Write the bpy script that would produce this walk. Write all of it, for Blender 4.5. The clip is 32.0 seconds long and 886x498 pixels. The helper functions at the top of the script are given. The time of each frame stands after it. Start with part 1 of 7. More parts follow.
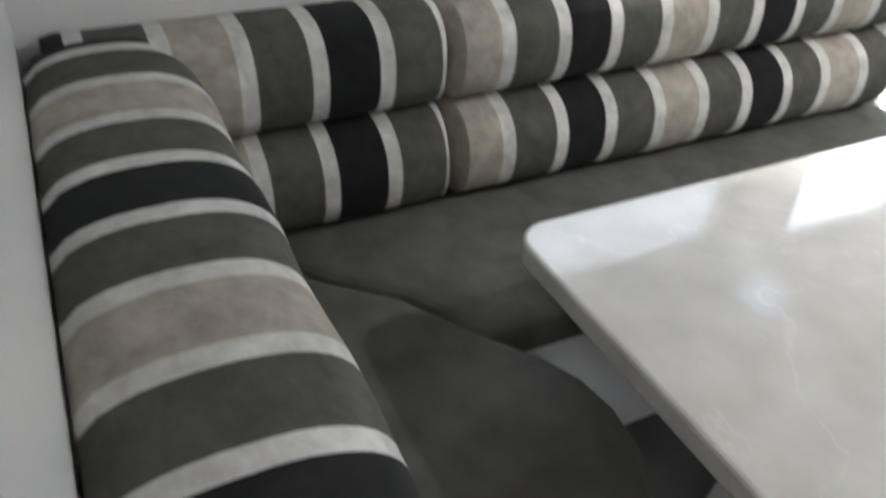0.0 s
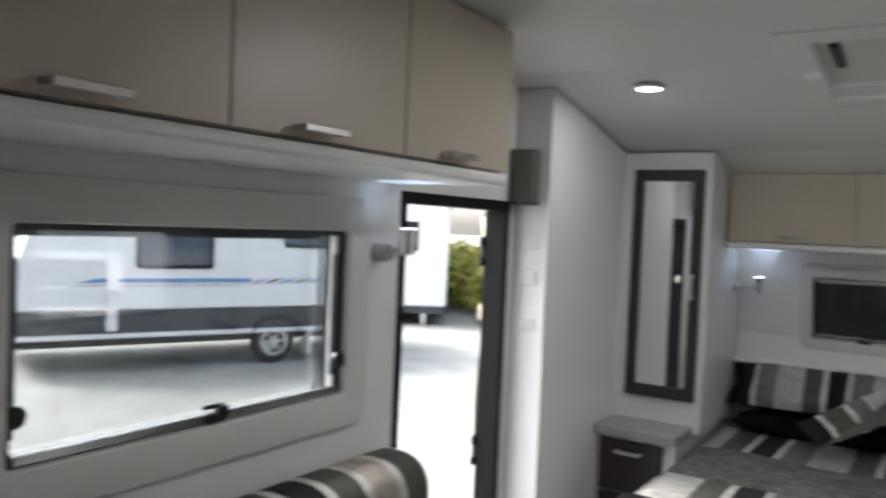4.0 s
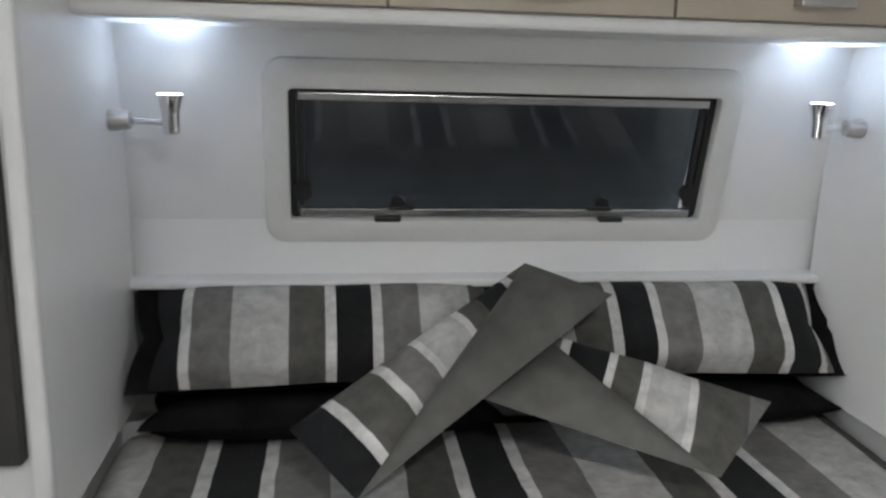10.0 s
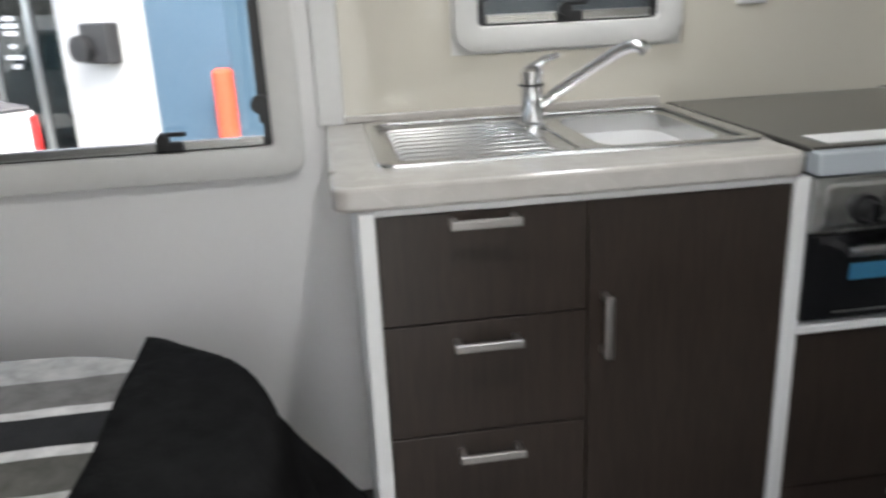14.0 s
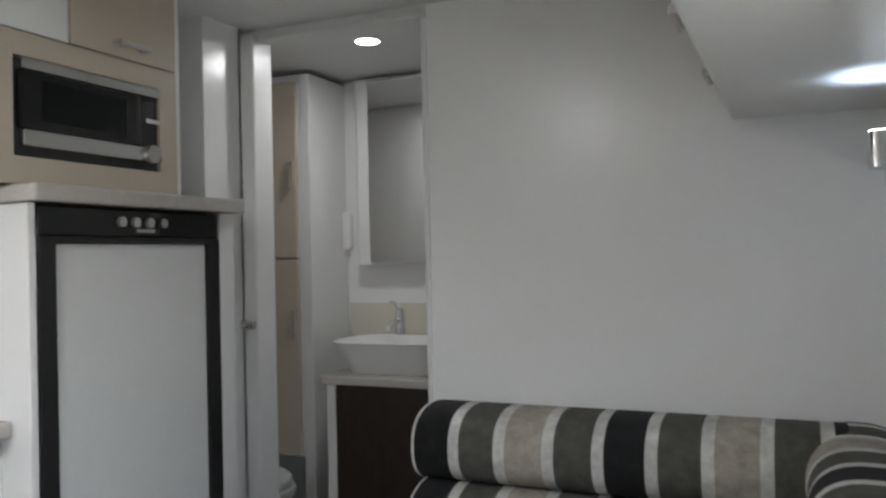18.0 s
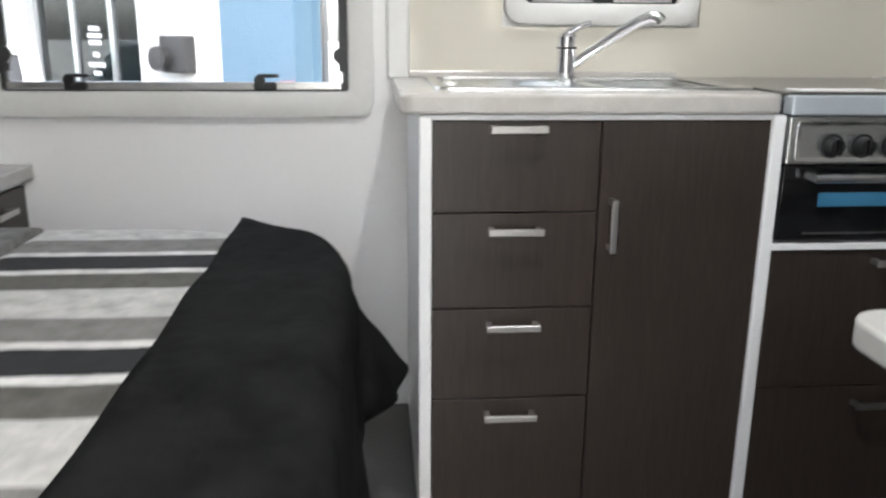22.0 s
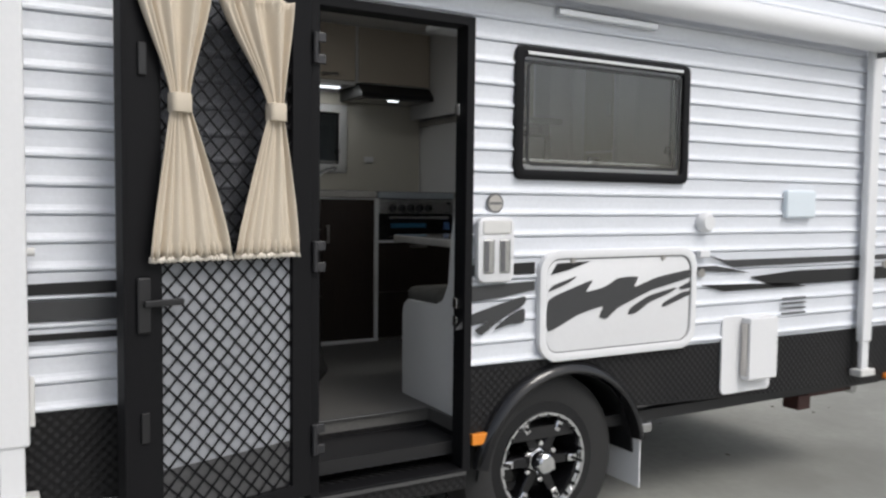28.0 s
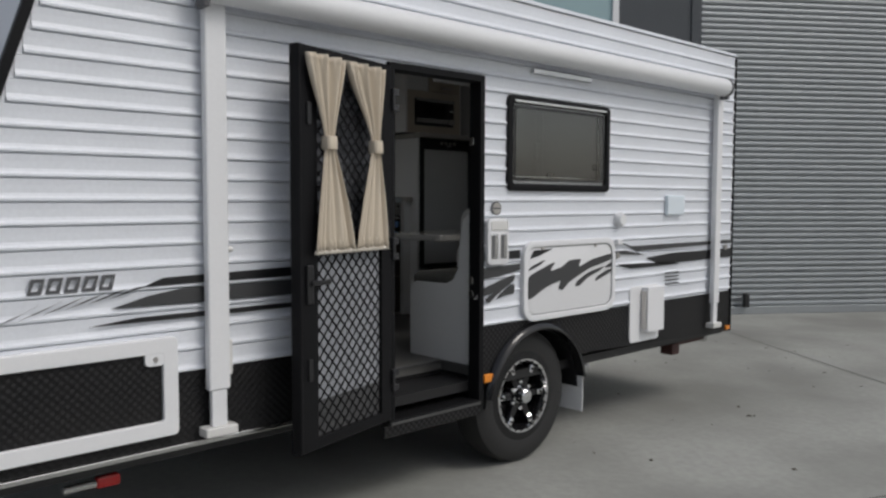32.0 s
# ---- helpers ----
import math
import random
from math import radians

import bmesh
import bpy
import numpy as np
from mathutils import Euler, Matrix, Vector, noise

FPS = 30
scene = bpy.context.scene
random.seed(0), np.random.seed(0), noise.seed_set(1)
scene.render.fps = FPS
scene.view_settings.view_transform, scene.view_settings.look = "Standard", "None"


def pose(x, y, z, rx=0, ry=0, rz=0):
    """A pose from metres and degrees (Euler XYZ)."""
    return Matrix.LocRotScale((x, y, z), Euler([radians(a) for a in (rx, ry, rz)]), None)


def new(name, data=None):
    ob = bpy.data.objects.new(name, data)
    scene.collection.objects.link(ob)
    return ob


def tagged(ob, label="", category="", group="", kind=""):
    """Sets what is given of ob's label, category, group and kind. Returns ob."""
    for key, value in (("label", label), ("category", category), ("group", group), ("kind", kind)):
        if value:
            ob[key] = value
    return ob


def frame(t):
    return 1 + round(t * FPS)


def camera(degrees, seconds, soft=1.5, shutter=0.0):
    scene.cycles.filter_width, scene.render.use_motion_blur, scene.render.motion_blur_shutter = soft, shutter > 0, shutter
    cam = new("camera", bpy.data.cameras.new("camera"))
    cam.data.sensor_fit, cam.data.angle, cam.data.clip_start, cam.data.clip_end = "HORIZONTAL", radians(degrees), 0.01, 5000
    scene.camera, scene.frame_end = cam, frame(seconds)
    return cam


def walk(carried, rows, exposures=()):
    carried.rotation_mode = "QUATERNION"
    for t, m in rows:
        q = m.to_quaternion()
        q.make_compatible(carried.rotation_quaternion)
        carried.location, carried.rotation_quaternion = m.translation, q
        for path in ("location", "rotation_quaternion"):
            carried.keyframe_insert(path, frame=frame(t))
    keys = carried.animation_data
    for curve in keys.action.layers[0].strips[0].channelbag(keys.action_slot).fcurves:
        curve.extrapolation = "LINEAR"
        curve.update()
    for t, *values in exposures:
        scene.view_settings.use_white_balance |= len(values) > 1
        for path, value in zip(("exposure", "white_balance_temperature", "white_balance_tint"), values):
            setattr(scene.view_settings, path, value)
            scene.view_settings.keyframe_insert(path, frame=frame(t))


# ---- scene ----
cam = camera(57.6, 32.0, soft=2.4, shutter=0.5)

# seconds, place, tilt, lean, heading
PATH = [
    (0.0, 0.190, -2.110, 1.335, 54.00, -2.30, 64.45),
    (0.5, 0.165, -2.150, 1.375, 62.00, -2.05, 66.20),
    (1.0, 0.170, -2.155, 1.440, 72.70, -1.95, 67.65),
    (1.5, 0.160, -2.156, 1.445, 82.20, -1.75, 66.65),
    (2.0, 0.152, -2.166, 1.451, 87.02, -1.88, 64.15),
    (2.5, 0.144, -2.157, 1.456, 88.00, -1.85, 59.64),
    (3.0, 0.138, -2.133, 1.457, 87.88, -1.74, 52.68),
    (3.5, 0.143, -2.112, 1.455, 87.95, -1.80, 43.48),
    (4.0, 0.112, -2.040, 1.446, 88.30, -2.50, 32.75),
    (4.5, 0.117, -1.983, 1.441, 88.85, -2.64, 22.30),
    (6.5, 0.113, -1.274, 1.464, 85.59, -1.60, 3.62),
    (7.0, 0.079, -1.045, 1.464, 83.01, -1.47, 3.06),
    (7.5, 0.058, -0.834, 1.453, 80.89, -1.55, 3.13),
    (8.0, 0.022, -0.632, 1.457, 78.83, -2.12, 2.96),
    (8.5, -0.015, -0.440, 1.463, 76.99, -2.53, 2.64),
    (9.0, -0.109, -0.273, 1.406, 76.81, -2.11, 0.26),
    (9.5, -0.214, -0.092, 1.362, 77.02, -1.99, -3.22),
    (10.0, -0.322, 0.069, 1.335, 77.57, -1.53, -7.80),
    (10.5, -0.420, 0.254, 1.317, 76.79, 0.18, -17.17),
    (11.0, -0.500, 0.297, 1.318, 75.03, 2.85, -33.99),
    (11.5, -0.464, 0.235, 1.333, 73.66, 3.08, -50.01),
    (12.0, -0.473, 0.149, 1.345, 72.91, 2.71, -62.72),
    (12.5, -0.485, 0.105, 1.333, 71.61, 3.16, -71.65),
    (13.0, -0.484, 0.057, 1.273, 71.16, 3.25, -79.58),
    (13.5, -0.512, 0.037, 1.210, 71.47, 2.84, -88.57),
    (14.0, -0.558, 0.036, 1.178, 71.87, 2.54, -98.58),
    (14.5, -0.624, 0.025, 1.150, 72.36, 2.22, -108.52),
    (15.0, -0.692, -0.029, 1.171, 71.69, 1.88, -116.63),
    (15.5, -0.742, -0.056, 1.193, 73.65, 1.14, -125.57),
    (17.5, -0.927, -0.126, 1.284, 87.91, 0.29, -153.57),
    (18.0, -0.994, -0.116, 1.241, 90.46, 1.20, -156.31),
    (18.5, -1.001, -0.124, 1.198, 87.86, 1.34, -157.96),
    (19.0, -0.986, -0.140, 1.191, 78.75, 1.36, -157.06),
    (19.5, -0.983, -0.147, 1.228, 71.06, 0.66, -148.55),
    (20.0, -0.966, -0.103, 1.243, 66.74, -0.33, -137.30),
    (20.5, -0.902, -0.090, 1.220, 64.95, -0.50, -125.37),
    (21.0, -0.837, -0.061, 1.195, 65.15, 0.18, -112.63),
    (21.5, -0.828, 0.011, 1.158, 68.11, 0.57, -100.05),
    (22.0, -0.930, 0.083, 1.017, 75.01, -0.42, -94.63),
    (22.5, -1.137, 0.139, 0.878, 80.63, -0.88, -95.00),
    (23.0, -1.374, 0.116, 0.870, 85.54, -0.72, -92.95),
    (23.5, -1.710, 0.095, 0.850, 86.55, -0.30, -90.45),
    (24.0, -2.090, 0.110, 0.828, 85.56, -0.25, -90.55),
    (24.5, -2.354, 0.215, 0.821, 85.12, -0.21, -93.92),
    (25.0, -2.603, 0.271, 0.800, 85.92, -0.44, -95.36),
    (25.5, -2.893, 0.336, 0.796, 85.88, -0.52, -97.12),
    (27.5, -3.701, 1.127, 0.854, 86.30, -1.03, -115.35),
    (28.0, -3.845, 1.380, 0.857, 86.60, -0.69, -119.79),
    (28.5, -3.976, 1.633, 0.845, 86.72, -0.62, -123.50),
    (29.0, -4.091, 1.897, 0.841, 86.57, -0.48, -126.78),
    (29.5, -4.168, 2.137, 0.853, 86.57, -0.42, -129.70),
    (30.0, -4.220, 2.358, 0.879, 86.78, -0.42, -131.97),
    (30.5, -4.223, 2.554, 0.893, 86.73, -0.28, -133.68),
    (31.0, -4.188, 2.710, 0.891, 86.43, -0.12, -134.81),
    (31.5, -4.182, 2.801, 0.894, 86.34, -0.02, -134.64),
    (32.0, -4.196, 2.838, 0.903, 86.41, -0.19, -133.40),
]
EXPOSURES = [(0.0, 4.15), (1.0, 3.7), (1.5, 3.5), (3.0, 2.95), (4.5, 2.6), (6.5, 2.95), (9.0, 3.25), (10.5, 3.45), (11.5, 2.95), (12.5, 2.55), (13.0, 2.6), (14.0, 3.15), (15.0, 3.7), (15.5, 3.7), (17.5, 3.65), (18.3, 3.55), (19.0, 3.4), (20.0, 3.15), (20.5, 3.1), (21.2, 3.3), (22.0, 3.6), (23.0, 3.2),
             (24.0, 2.55), (24.5, 1.9), (25.5, 1.05), (27.5, 0.6), (28.5, 0.38), (30.0, 0.0), (32.0, -0.05)]
walk(cam, [(t, pose(*p)) for t, *p in PATH], EXPOSURES)

# ---- daylight: bright overcast ----
world = bpy.data.worlds.new("sky")
scene.world = world
world.use_nodes = True
wn = world.node_tree.nodes
sky = wn.new("ShaderNodeTexSky")
sky.sky_type, sky.sun_disc, sky.sun_elevation, sky.sun_rotation = "NISHITA", False, radians(50), radians(250)
sky.air_density, sky.dust_density, sky.ozone_density = 1.0, 3.0, 1.0
bw = wn.new("ShaderNodeHueSaturation")
bw.inputs["Saturation"].default_value = 0.46
world.node_tree.links.new(sky.outputs[0], bw.inputs["Color"])
world.node_tree.links.new(bw.outputs[0], wn["Background"].inputs[0])
wn["Background"].inputs[1].default_value = 0.12
sun_data = bpy.data.lights.new("sun", "SUN")
sun_data.energy, sun_data.angle, sun_data.color = 0.9, radians(20), (1.0, 0.97, 0.93)
sun = new("sun", sun_data)
sun.matrix_world = pose(0, 0, 12, 40, 0, -70)


def area(name, size, size_y, energy, m, color=(1, 1, 1)):
    d = bpy.data.lights.new(name, "AREA")
    d.shape, d.size, d.size_y, d.energy, d.color = "RECTANGLE", size, size_y, energy, color
    o = new(name, d)
    o.matrix_world = m
    return o


# the lamps of the van: a strip under the kitchen lockers, round downlights in the ceiling (the reading lamps carry their own)
COOL = (0.55, 0.72, 1.0)
area("kitchen_strip_lamp", 0.03, 0.17, 0.22, pose(1.0, -0.53, 1.563), (0.95, 0.97, 1.0))
DOWNLIGHTS = [(-0.757, 0.50, 1.919), (0.0, -0.19, 1.95), (0.27, -2.42, 1.95)]
for x, y, z in DOWNLIGHTS:
    area("downlight_lamp", 0.07, 0.07, 0.2 if y < -2 else 0.18 if y > 0.3 else 1.2, pose(x, y, z - 0.012))

# ---- materials ----
def mat(name, base, rough=0.5, metal=0.0, grain=0.0, scale=40.0, bump=0.0, stain=0.0, stain_scale=2.5, coat=0.0, tone=None, aniso=None, spec=0.5):
    """Base colour with fine grain and broad stains in object space, and a fine relief."""
    m = bpy.data.materials.new(name)
    m.use_nodes = True
    n, l = m.node_tree.nodes, m.node_tree.links
    b = n["Principled BSDF"]
    b.inputs["Roughness"].default_value, b.inputs["Metallic"].default_value = rough, metal
    b.inputs["Coat Weight"].default_value = coat
    b.inputs["Specular IOR Level"].default_value = spec
    b.inputs["Base Color"].default_value = (*base, 1)
    co = n.new("ShaderNodeTexCoord")
    src = co.outputs["Object"]
    if aniso:
        mp = n.new("ShaderNodeMapping")
        mp.inputs["Scale"].default_value = aniso
        l.new(src, mp.inputs["Vector"])
        src = mp.outputs[0]
    col = None
    def noise_mix(prev, amount, sc, colour2, detail):
        tx = n.new("ShaderNodeTexNoise")
        tx.inputs["Scale"].default_value, tx.inputs["Detail"].default_value = sc, detail
        l.new(src, tx.inputs["Vector"])
        rp = n.new("ShaderNodeValToRGB")
        rp.color_ramp.elements[0].position, rp.color_ramp.elements[1].position = 0.35, 0.68
        l.new(tx.outputs["Fac"], rp.inputs["Fac"])
        mu = n.new("ShaderNodeMath")
        mu.operation = "MULTIPLY"
        mu.inputs[1].default_value = amount
        l.new(rp.outputs["Color"], mu.inputs[0])
        mx = n.new("ShaderNodeMix")
        mx.data_type = "RGBA"
        l.new(mu.outputs[0], mx.inputs[0])
        if prev is None:
            mx.inputs[6].default_value = (*base, 1)
        else:
            l.new(prev, mx.inputs[6])
        mx.inputs[7].default_value = (*colour2, 1)
        return mx.outputs[2], tx
    dark = tone or tuple(c * 0.55 for c in base)
    tx = None
    if stain:
        col, _ = noise_mix(col, stain, stain_scale, dark, 4)
    if grain or bump:
        col, tx = noise_mix(col, grain, scale, dark, 6)
    if col is not None:
        l.new(col, b.inputs["Base Color"])
    if bump:
        bp = n.new("ShaderNodeBump")
        bp.inputs["Strength"].default_value, bp.inputs["Distance"].default_value = bump, 0.01
        l.new(tx.outputs["Fac"], bp.inputs["Height"])
        l.new(bp.outputs[0], b.inputs["Normal"])
    return m


def striped(name, axis, period, stops, offset=0.0, rough=0.95, wob=0.004):
    """Woven or velvet stripes across one object axis: stops of (fraction of the period, colour)."""
    m = bpy.data.materials.new(name)
    m.use_nodes = True
    n, l = m.node_tree.nodes, m.node_tree.links
    b = n["Principled BSDF"]
    b.inputs["Roughness"].default_value = rough
    b.inputs["Specular IOR Level"].default_value = 0.15
    b.inputs["Sheen Weight"].default_value = 0.04
    co = n.new("ShaderNodeTexCoord")
    sep = n.new("ShaderNodeSeparateXYZ")
    l.new(co.outputs["Object"], sep.inputs[0])
    wv = n.new("ShaderNodeTexNoise")
    wv.inputs["Scale"].default_value = 9.0
    l.new(co.outputs["Object"], wv.inputs["Vector"])
    w1 = n.new("ShaderNodeMath")
    w1.operation = "MULTIPLY_ADD"
    w1.inputs[1].default_value, w1.inputs[2].default_value = wob, offset - wob / 2
    l.new(wv.outputs["Fac"], w1.inputs[0])
    ad = n.new("ShaderNodeMath")
    ad.operation = "ADD"
    l.new(sep.outputs["XYZ".index(axis)], ad.inputs[0])
    l.new(w1.outputs[0], ad.inputs[1])
    dv = n.new("ShaderNodeMath")
    dv.operation = "DIVIDE"
    dv.inputs[1].default_value = period
    l.new(ad.outputs[0], dv.inputs[0])
    fr = n.new("ShaderNodeMath")
    fr.operation = "FRACT"
    l.new(dv.outputs[0], fr.inputs[0])
    rp = n.new("ShaderNodeValToRGB")
    rp.color_ramp.interpolation = "CONSTANT"
    el = rp.color_ramp.elements
    while len(el) < len(stops):
        el.new(0.5)
    for e, (p, c) in zip(el, stops):
        e.position = p
        e.color = (*c, 1)
    l.new(fr.outputs[0], rp.inputs["Fac"])
    tx = n.new("ShaderNodeTexNoise")
    tx.inputs["Scale"].default_value, tx.inputs["Detail"].default_value, tx.inputs["Distortion"].default_value = 24.0, 8.0, 0.25
    tx.inputs["Roughness"].default_value = 0.68
    l.new(co.outputs["Object"], tx.inputs["Vector"])
    hv = n.new("ShaderNodeHueSaturation")
    mr = n.new("ShaderNodeMapRange")
    mr.inputs["From Min"].default_value, mr.inputs["From Max"].default_value = 0.3, 0.7
    mr.inputs["To Min"].default_value, mr.inputs["To Max"].default_value = 0.70, 1.26
    l.new(tx.outputs["Fac"], mr.inputs["Value"])
    l.new(mr.outputs[0], hv.inputs["Value"])
    l.new(rp.outputs["Color"], hv.inputs["Color"])
    l.new(hv.outputs[0], b.inputs["Base Color"])
    fine = n.new("ShaderNodeTexNoise")
    fine.inputs["Scale"].default_value = 500.0
    l.new(co.outputs["Object"], fine.inputs["Vector"])
    bp = n.new("ShaderNodeBump")
    bp.inputs["Strength"].default_value, bp.inputs["Distance"].default_value = 0.3, 0.002
    l.new(fine.outputs["Fac"], bp.inputs["Height"])
    l.new(bp.outputs[0], b.inputs["Normal"])
    return m


def glass(name, tint=(1, 1, 1), rough=0.0, gloss=0.04):
    """A thin pane: tinted see-through with a Fresnel gloss."""
    m = bpy.data.materials.new(name)
    m.use_nodes = True
    n, l = m.node_tree.nodes, m.node_tree.links
    n.remove(n["Principled BSDF"])
    tr, gl, mx, fr, pw, ma = (n.new("ShaderNode" + k) for k in ("BsdfTransparent", "BsdfGlossy", "MixShader", "LayerWeight", "Math", "Math"))
    tr.inputs[0].default_value = (*tint, 1)
    gl.inputs["Roughness"].default_value = rough
    fr.inputs["Blend"].default_value = 0.5
    pw.operation, ma.operation = "POWER", "MULTIPLY_ADD"
    pw.inputs[1].default_value = 4.0
    ma.inputs[1].default_value, ma.inputs[2].default_value = 0.85, gloss
    l.new(fr.outputs["Facing"], pw.inputs[0])
    l.new(pw.outputs[0], ma.inputs[0])
    l.new(ma.outputs[0], mx.inputs[0])
    l.new(tr.outputs[0], mx.inputs[1])
    l.new(gl.outputs[0], mx.inputs[2])
    l.new(mx.outputs[0], n["Material Output"].inputs["Surface"])
    return m


def lamp_mat(name, colour, strength):
    m = bpy.data.materials.new(name)
    m.use_nodes = True
    b = m.node_tree.nodes["Principled BSDF"]
    b.inputs["Emission Color"].default_value = (*colour, 1)
    b.inputs["Emission Strength"].default_value = strength
    return m


WALL = mat("white_wall_laminate", (0.79, 0.785, 0.78), 0.28, grain=0.05, scale=60, stain=0.05, stain_scale=1.2, tone=(0.6, 0.6, 0.6))
CEIL = mat("white_ceiling_laminate", (0.76, 0.755, 0.75), 0.35, grain=0.05, scale=60, stain=0.05, stain_scale=0.9, tone=(0.64, 0.64, 0.64))
FLOOR = mat("grey_vinyl_floor", (0.092, 0.090, 0.086), 0.55, grain=0.35, scale=90, bump=0.15, stain=0.25, stain_scale=3)
WOOD = mat("dark_wood_laminate", (0.038, 0.027, 0.0215), 0.33, grain=0.6, scale=30, bump=0.05, stain=0.25, tone=(0.016, 0.012, 0.010), aniso=(1, 6, 0.5), spec=0.4)
BEIGE = mat("beige_laminate", (0.50, 0.44, 0.36), 0.38, grain=0.08, scale=70, stain=0.06, stain_scale=2, tone=(0.39, 0.335, 0.26))
SPLASH = mat("cream_splashback", (0.63, 0.60, 0.52), 0.045, grain=0.05, scale=50, stain=0.05, tone=(0.55, 0.5, 0.42))
MARBLE = mat("speckled_stone_worktop", (0.50, 0.48, 0.45), 0.22, grain=0.35, scale=22, stain=0.3, stain_scale=5, tone=(0.36, 0.335, 0.31))
TABLE = mat("polished_cream_marble", (0.56, 0.55, 0.52), 0.08, grain=0.5, scale=13, stain=0.6, stain_scale=4.5, tone=(0.40, 0.385, 0.35))


def add_veins(m, scale, colour, width, amount):
    """Thin wandering pale veins over a stone's colour."""
    n, l = m.node_tree.nodes, m.node_tree.links
    b = n["Principled BSDF"]
    prev = b.inputs["Base Color"].links[0].from_socket
    co, tx, sb, ab, mr, mx = (n.new("ShaderNode" + k) for k in ("TexCoord", "TexNoise", "Math", "Math", "MapRange", "Mix"))
    tx.inputs["Scale"].default_value, tx.inputs["Detail"].default_value, tx.inputs["Distortion"].default_value = scale, 5.0, 1.6
    sb.operation, ab.operation = "SUBTRACT", "ABSOLUTE"
    sb.inputs[1].default_value = 0.5
    mr.inputs["From Min"].default_value, mr.inputs["From Max"].default_value = 0.0, width
    mr.inputs["To Min"].default_value, mr.inputs["To Max"].default_value = amount, 0.0
    mx.data_type = "RGBA"
    mx.inputs[7].default_value = (*colour, 1)
    l.new(co.outputs["Object"], tx.inputs["Vector"])
    l.new(tx.outputs["Fac"], sb.inputs[0])
    l.new(sb.outputs[0], ab.inputs[0])
    l.new(ab.outputs[0], mr.inputs["Value"])
    l.new(mr.outputs[0], mx.inputs[0])
    l.new(prev, mx.inputs[6])
    l.new(mx.outputs[2], b.inputs["Base Color"])


add_veins(TABLE, 2.2, (0.68, 0.67, 0.635), 0.006, 0.28)
add_veins(MARBLE, 9.0, (0.60, 0.58, 0.55), 0.02, 0.3)
NIGHTTOP = mat("grey_stone_bedside_top", (0.42, 0.41, 0.395), 0.2, grain=0.3, scale=25, stain=0.25, stain_scale=5)
SUEDE = mat("grey_suede", (0.145, 0.142, 0.130), 0.95, grain=0.7, scale=16, bump=0.3, stain=0.45, stain_scale=3, spec=0.1)
BLANKET = mat("mottled_grey_blanket", (0.21, 0.205, 0.195), 0.95, grain=0.8, scale=26, bump=0.25, stain=0.4, stain_scale=7, tone=(0.085, 0.083, 0.078), spec=0.1)
BLACKVEL = mat("black_velvet_throw", (0.006, 0.006, 0.006), 1.0, grain=0.75, scale=22, bump=0.8, stain=0.45, stain_scale=9, tone=(0.0165, 0.0165, 0.0165), spec=0.04)
BLACK = mat("black_plastic", (0.012, 0.012, 0.013), 0.4, grain=0.2, scale=80)
GREYTRIM = mat("dull_dark_metal_edge", (0.10, 0.10, 0.10), 0.5, metal=0.4, grain=0.3, scale=50)
BLACKGLOSS = mat("black_gloss", (0.008, 0.008, 0.009), 0.08)
DARKFRAME = mat("dark_wood_mirror_frame", (0.028, 0.026, 0.025), 0.4, grain=0.4, scale=40)
GREYFRAME = mat("grey_window_frame", (0.66, 0.655, 0.635), 0.42, grain=0.08, scale=60, stain=0.06)
WHITEPL = mat("white_plastic", (0.74, 0.74, 0.73), 0.35, grain=0.04, scale=60)
CHROME = mat("chrome", (0.80, 0.80, 0.81), 0.08, metal=1.0)
STEEL = mat("brushed_steel", (0.62, 0.62, 0.61), 0.25, metal=1.0, grain=0.2, scale=60, aniso=(1, 12, 1))
NICKEL = mat("satin_nickel", (0.58, 0.56, 0.54), 0.3, metal=1.0, grain=0.15, scale=80)
MIRROR = mat("mirror", (0.86, 0.87, 0.87), 0.02, metal=1.0)
FRIDGE = mat("white_fridge_panel", (0.70, 0.71, 0.71), 0.25, grain=0.06, scale=60, stain=0.05)
GLASS = glass("window_glass", (0.97, 0.975, 0.975), gloss=0.025)
DINEGLASS = glass("lightly_tinted_acrylic", (0.975, 0.98, 0.98), gloss=0.02)
DARKGLASS = glass("tinted_acrylic", (0.42, 0.44, 0.45))


def checker_plate(name, pitch=0.034, spec=0.22):
    """Black tread plate: rows of raised lozenges in the relief, on upright and flat faces alike."""
    m = mat(name, (0.010, 0.010, 0.011), 0.42, grain=0.25, scale=60, stain=0.3, stain_scale=4, tone=(0.022, 0.021, 0.020), spec=spec)
    n, l = m.node_tree.nodes, m.node_tree.links
    co, sep, bp = (n.new("ShaderNode" + k) for k in ("TexCoord", "SeparateXYZ", "Bump"))
    l.new(co.outputs["Object"], sep.inputs[0])

    def calc(op, a, b):
        k = n.new("ShaderNodeMath")
        k.operation = op
        for i, v in enumerate((a, b)):
            if v is None:
                continue
            if isinstance(v, float):
                k.inputs[i].default_value = v
            else:
                l.new(v, k.inputs[i])
        return k.outputs[0]
    w = 2 * math.pi / pitch
    along = calc("SINE", calc("MULTIPLY", sep.outputs[1], w), None)
    rise = calc("SINE", calc("MULTIPLY", calc("ADD", sep.outputs[2], sep.outputs[0]), w), None)
    bp.inputs["Strength"].default_value, bp.inputs["Distance"].default_value = 1.0, 0.0016
    l.new(calc("MULTIPLY", along, rise), bp.inputs["Height"])
    l.new(bp.outputs[0], n["Principled BSDF"].inputs["Normal"])
    return m


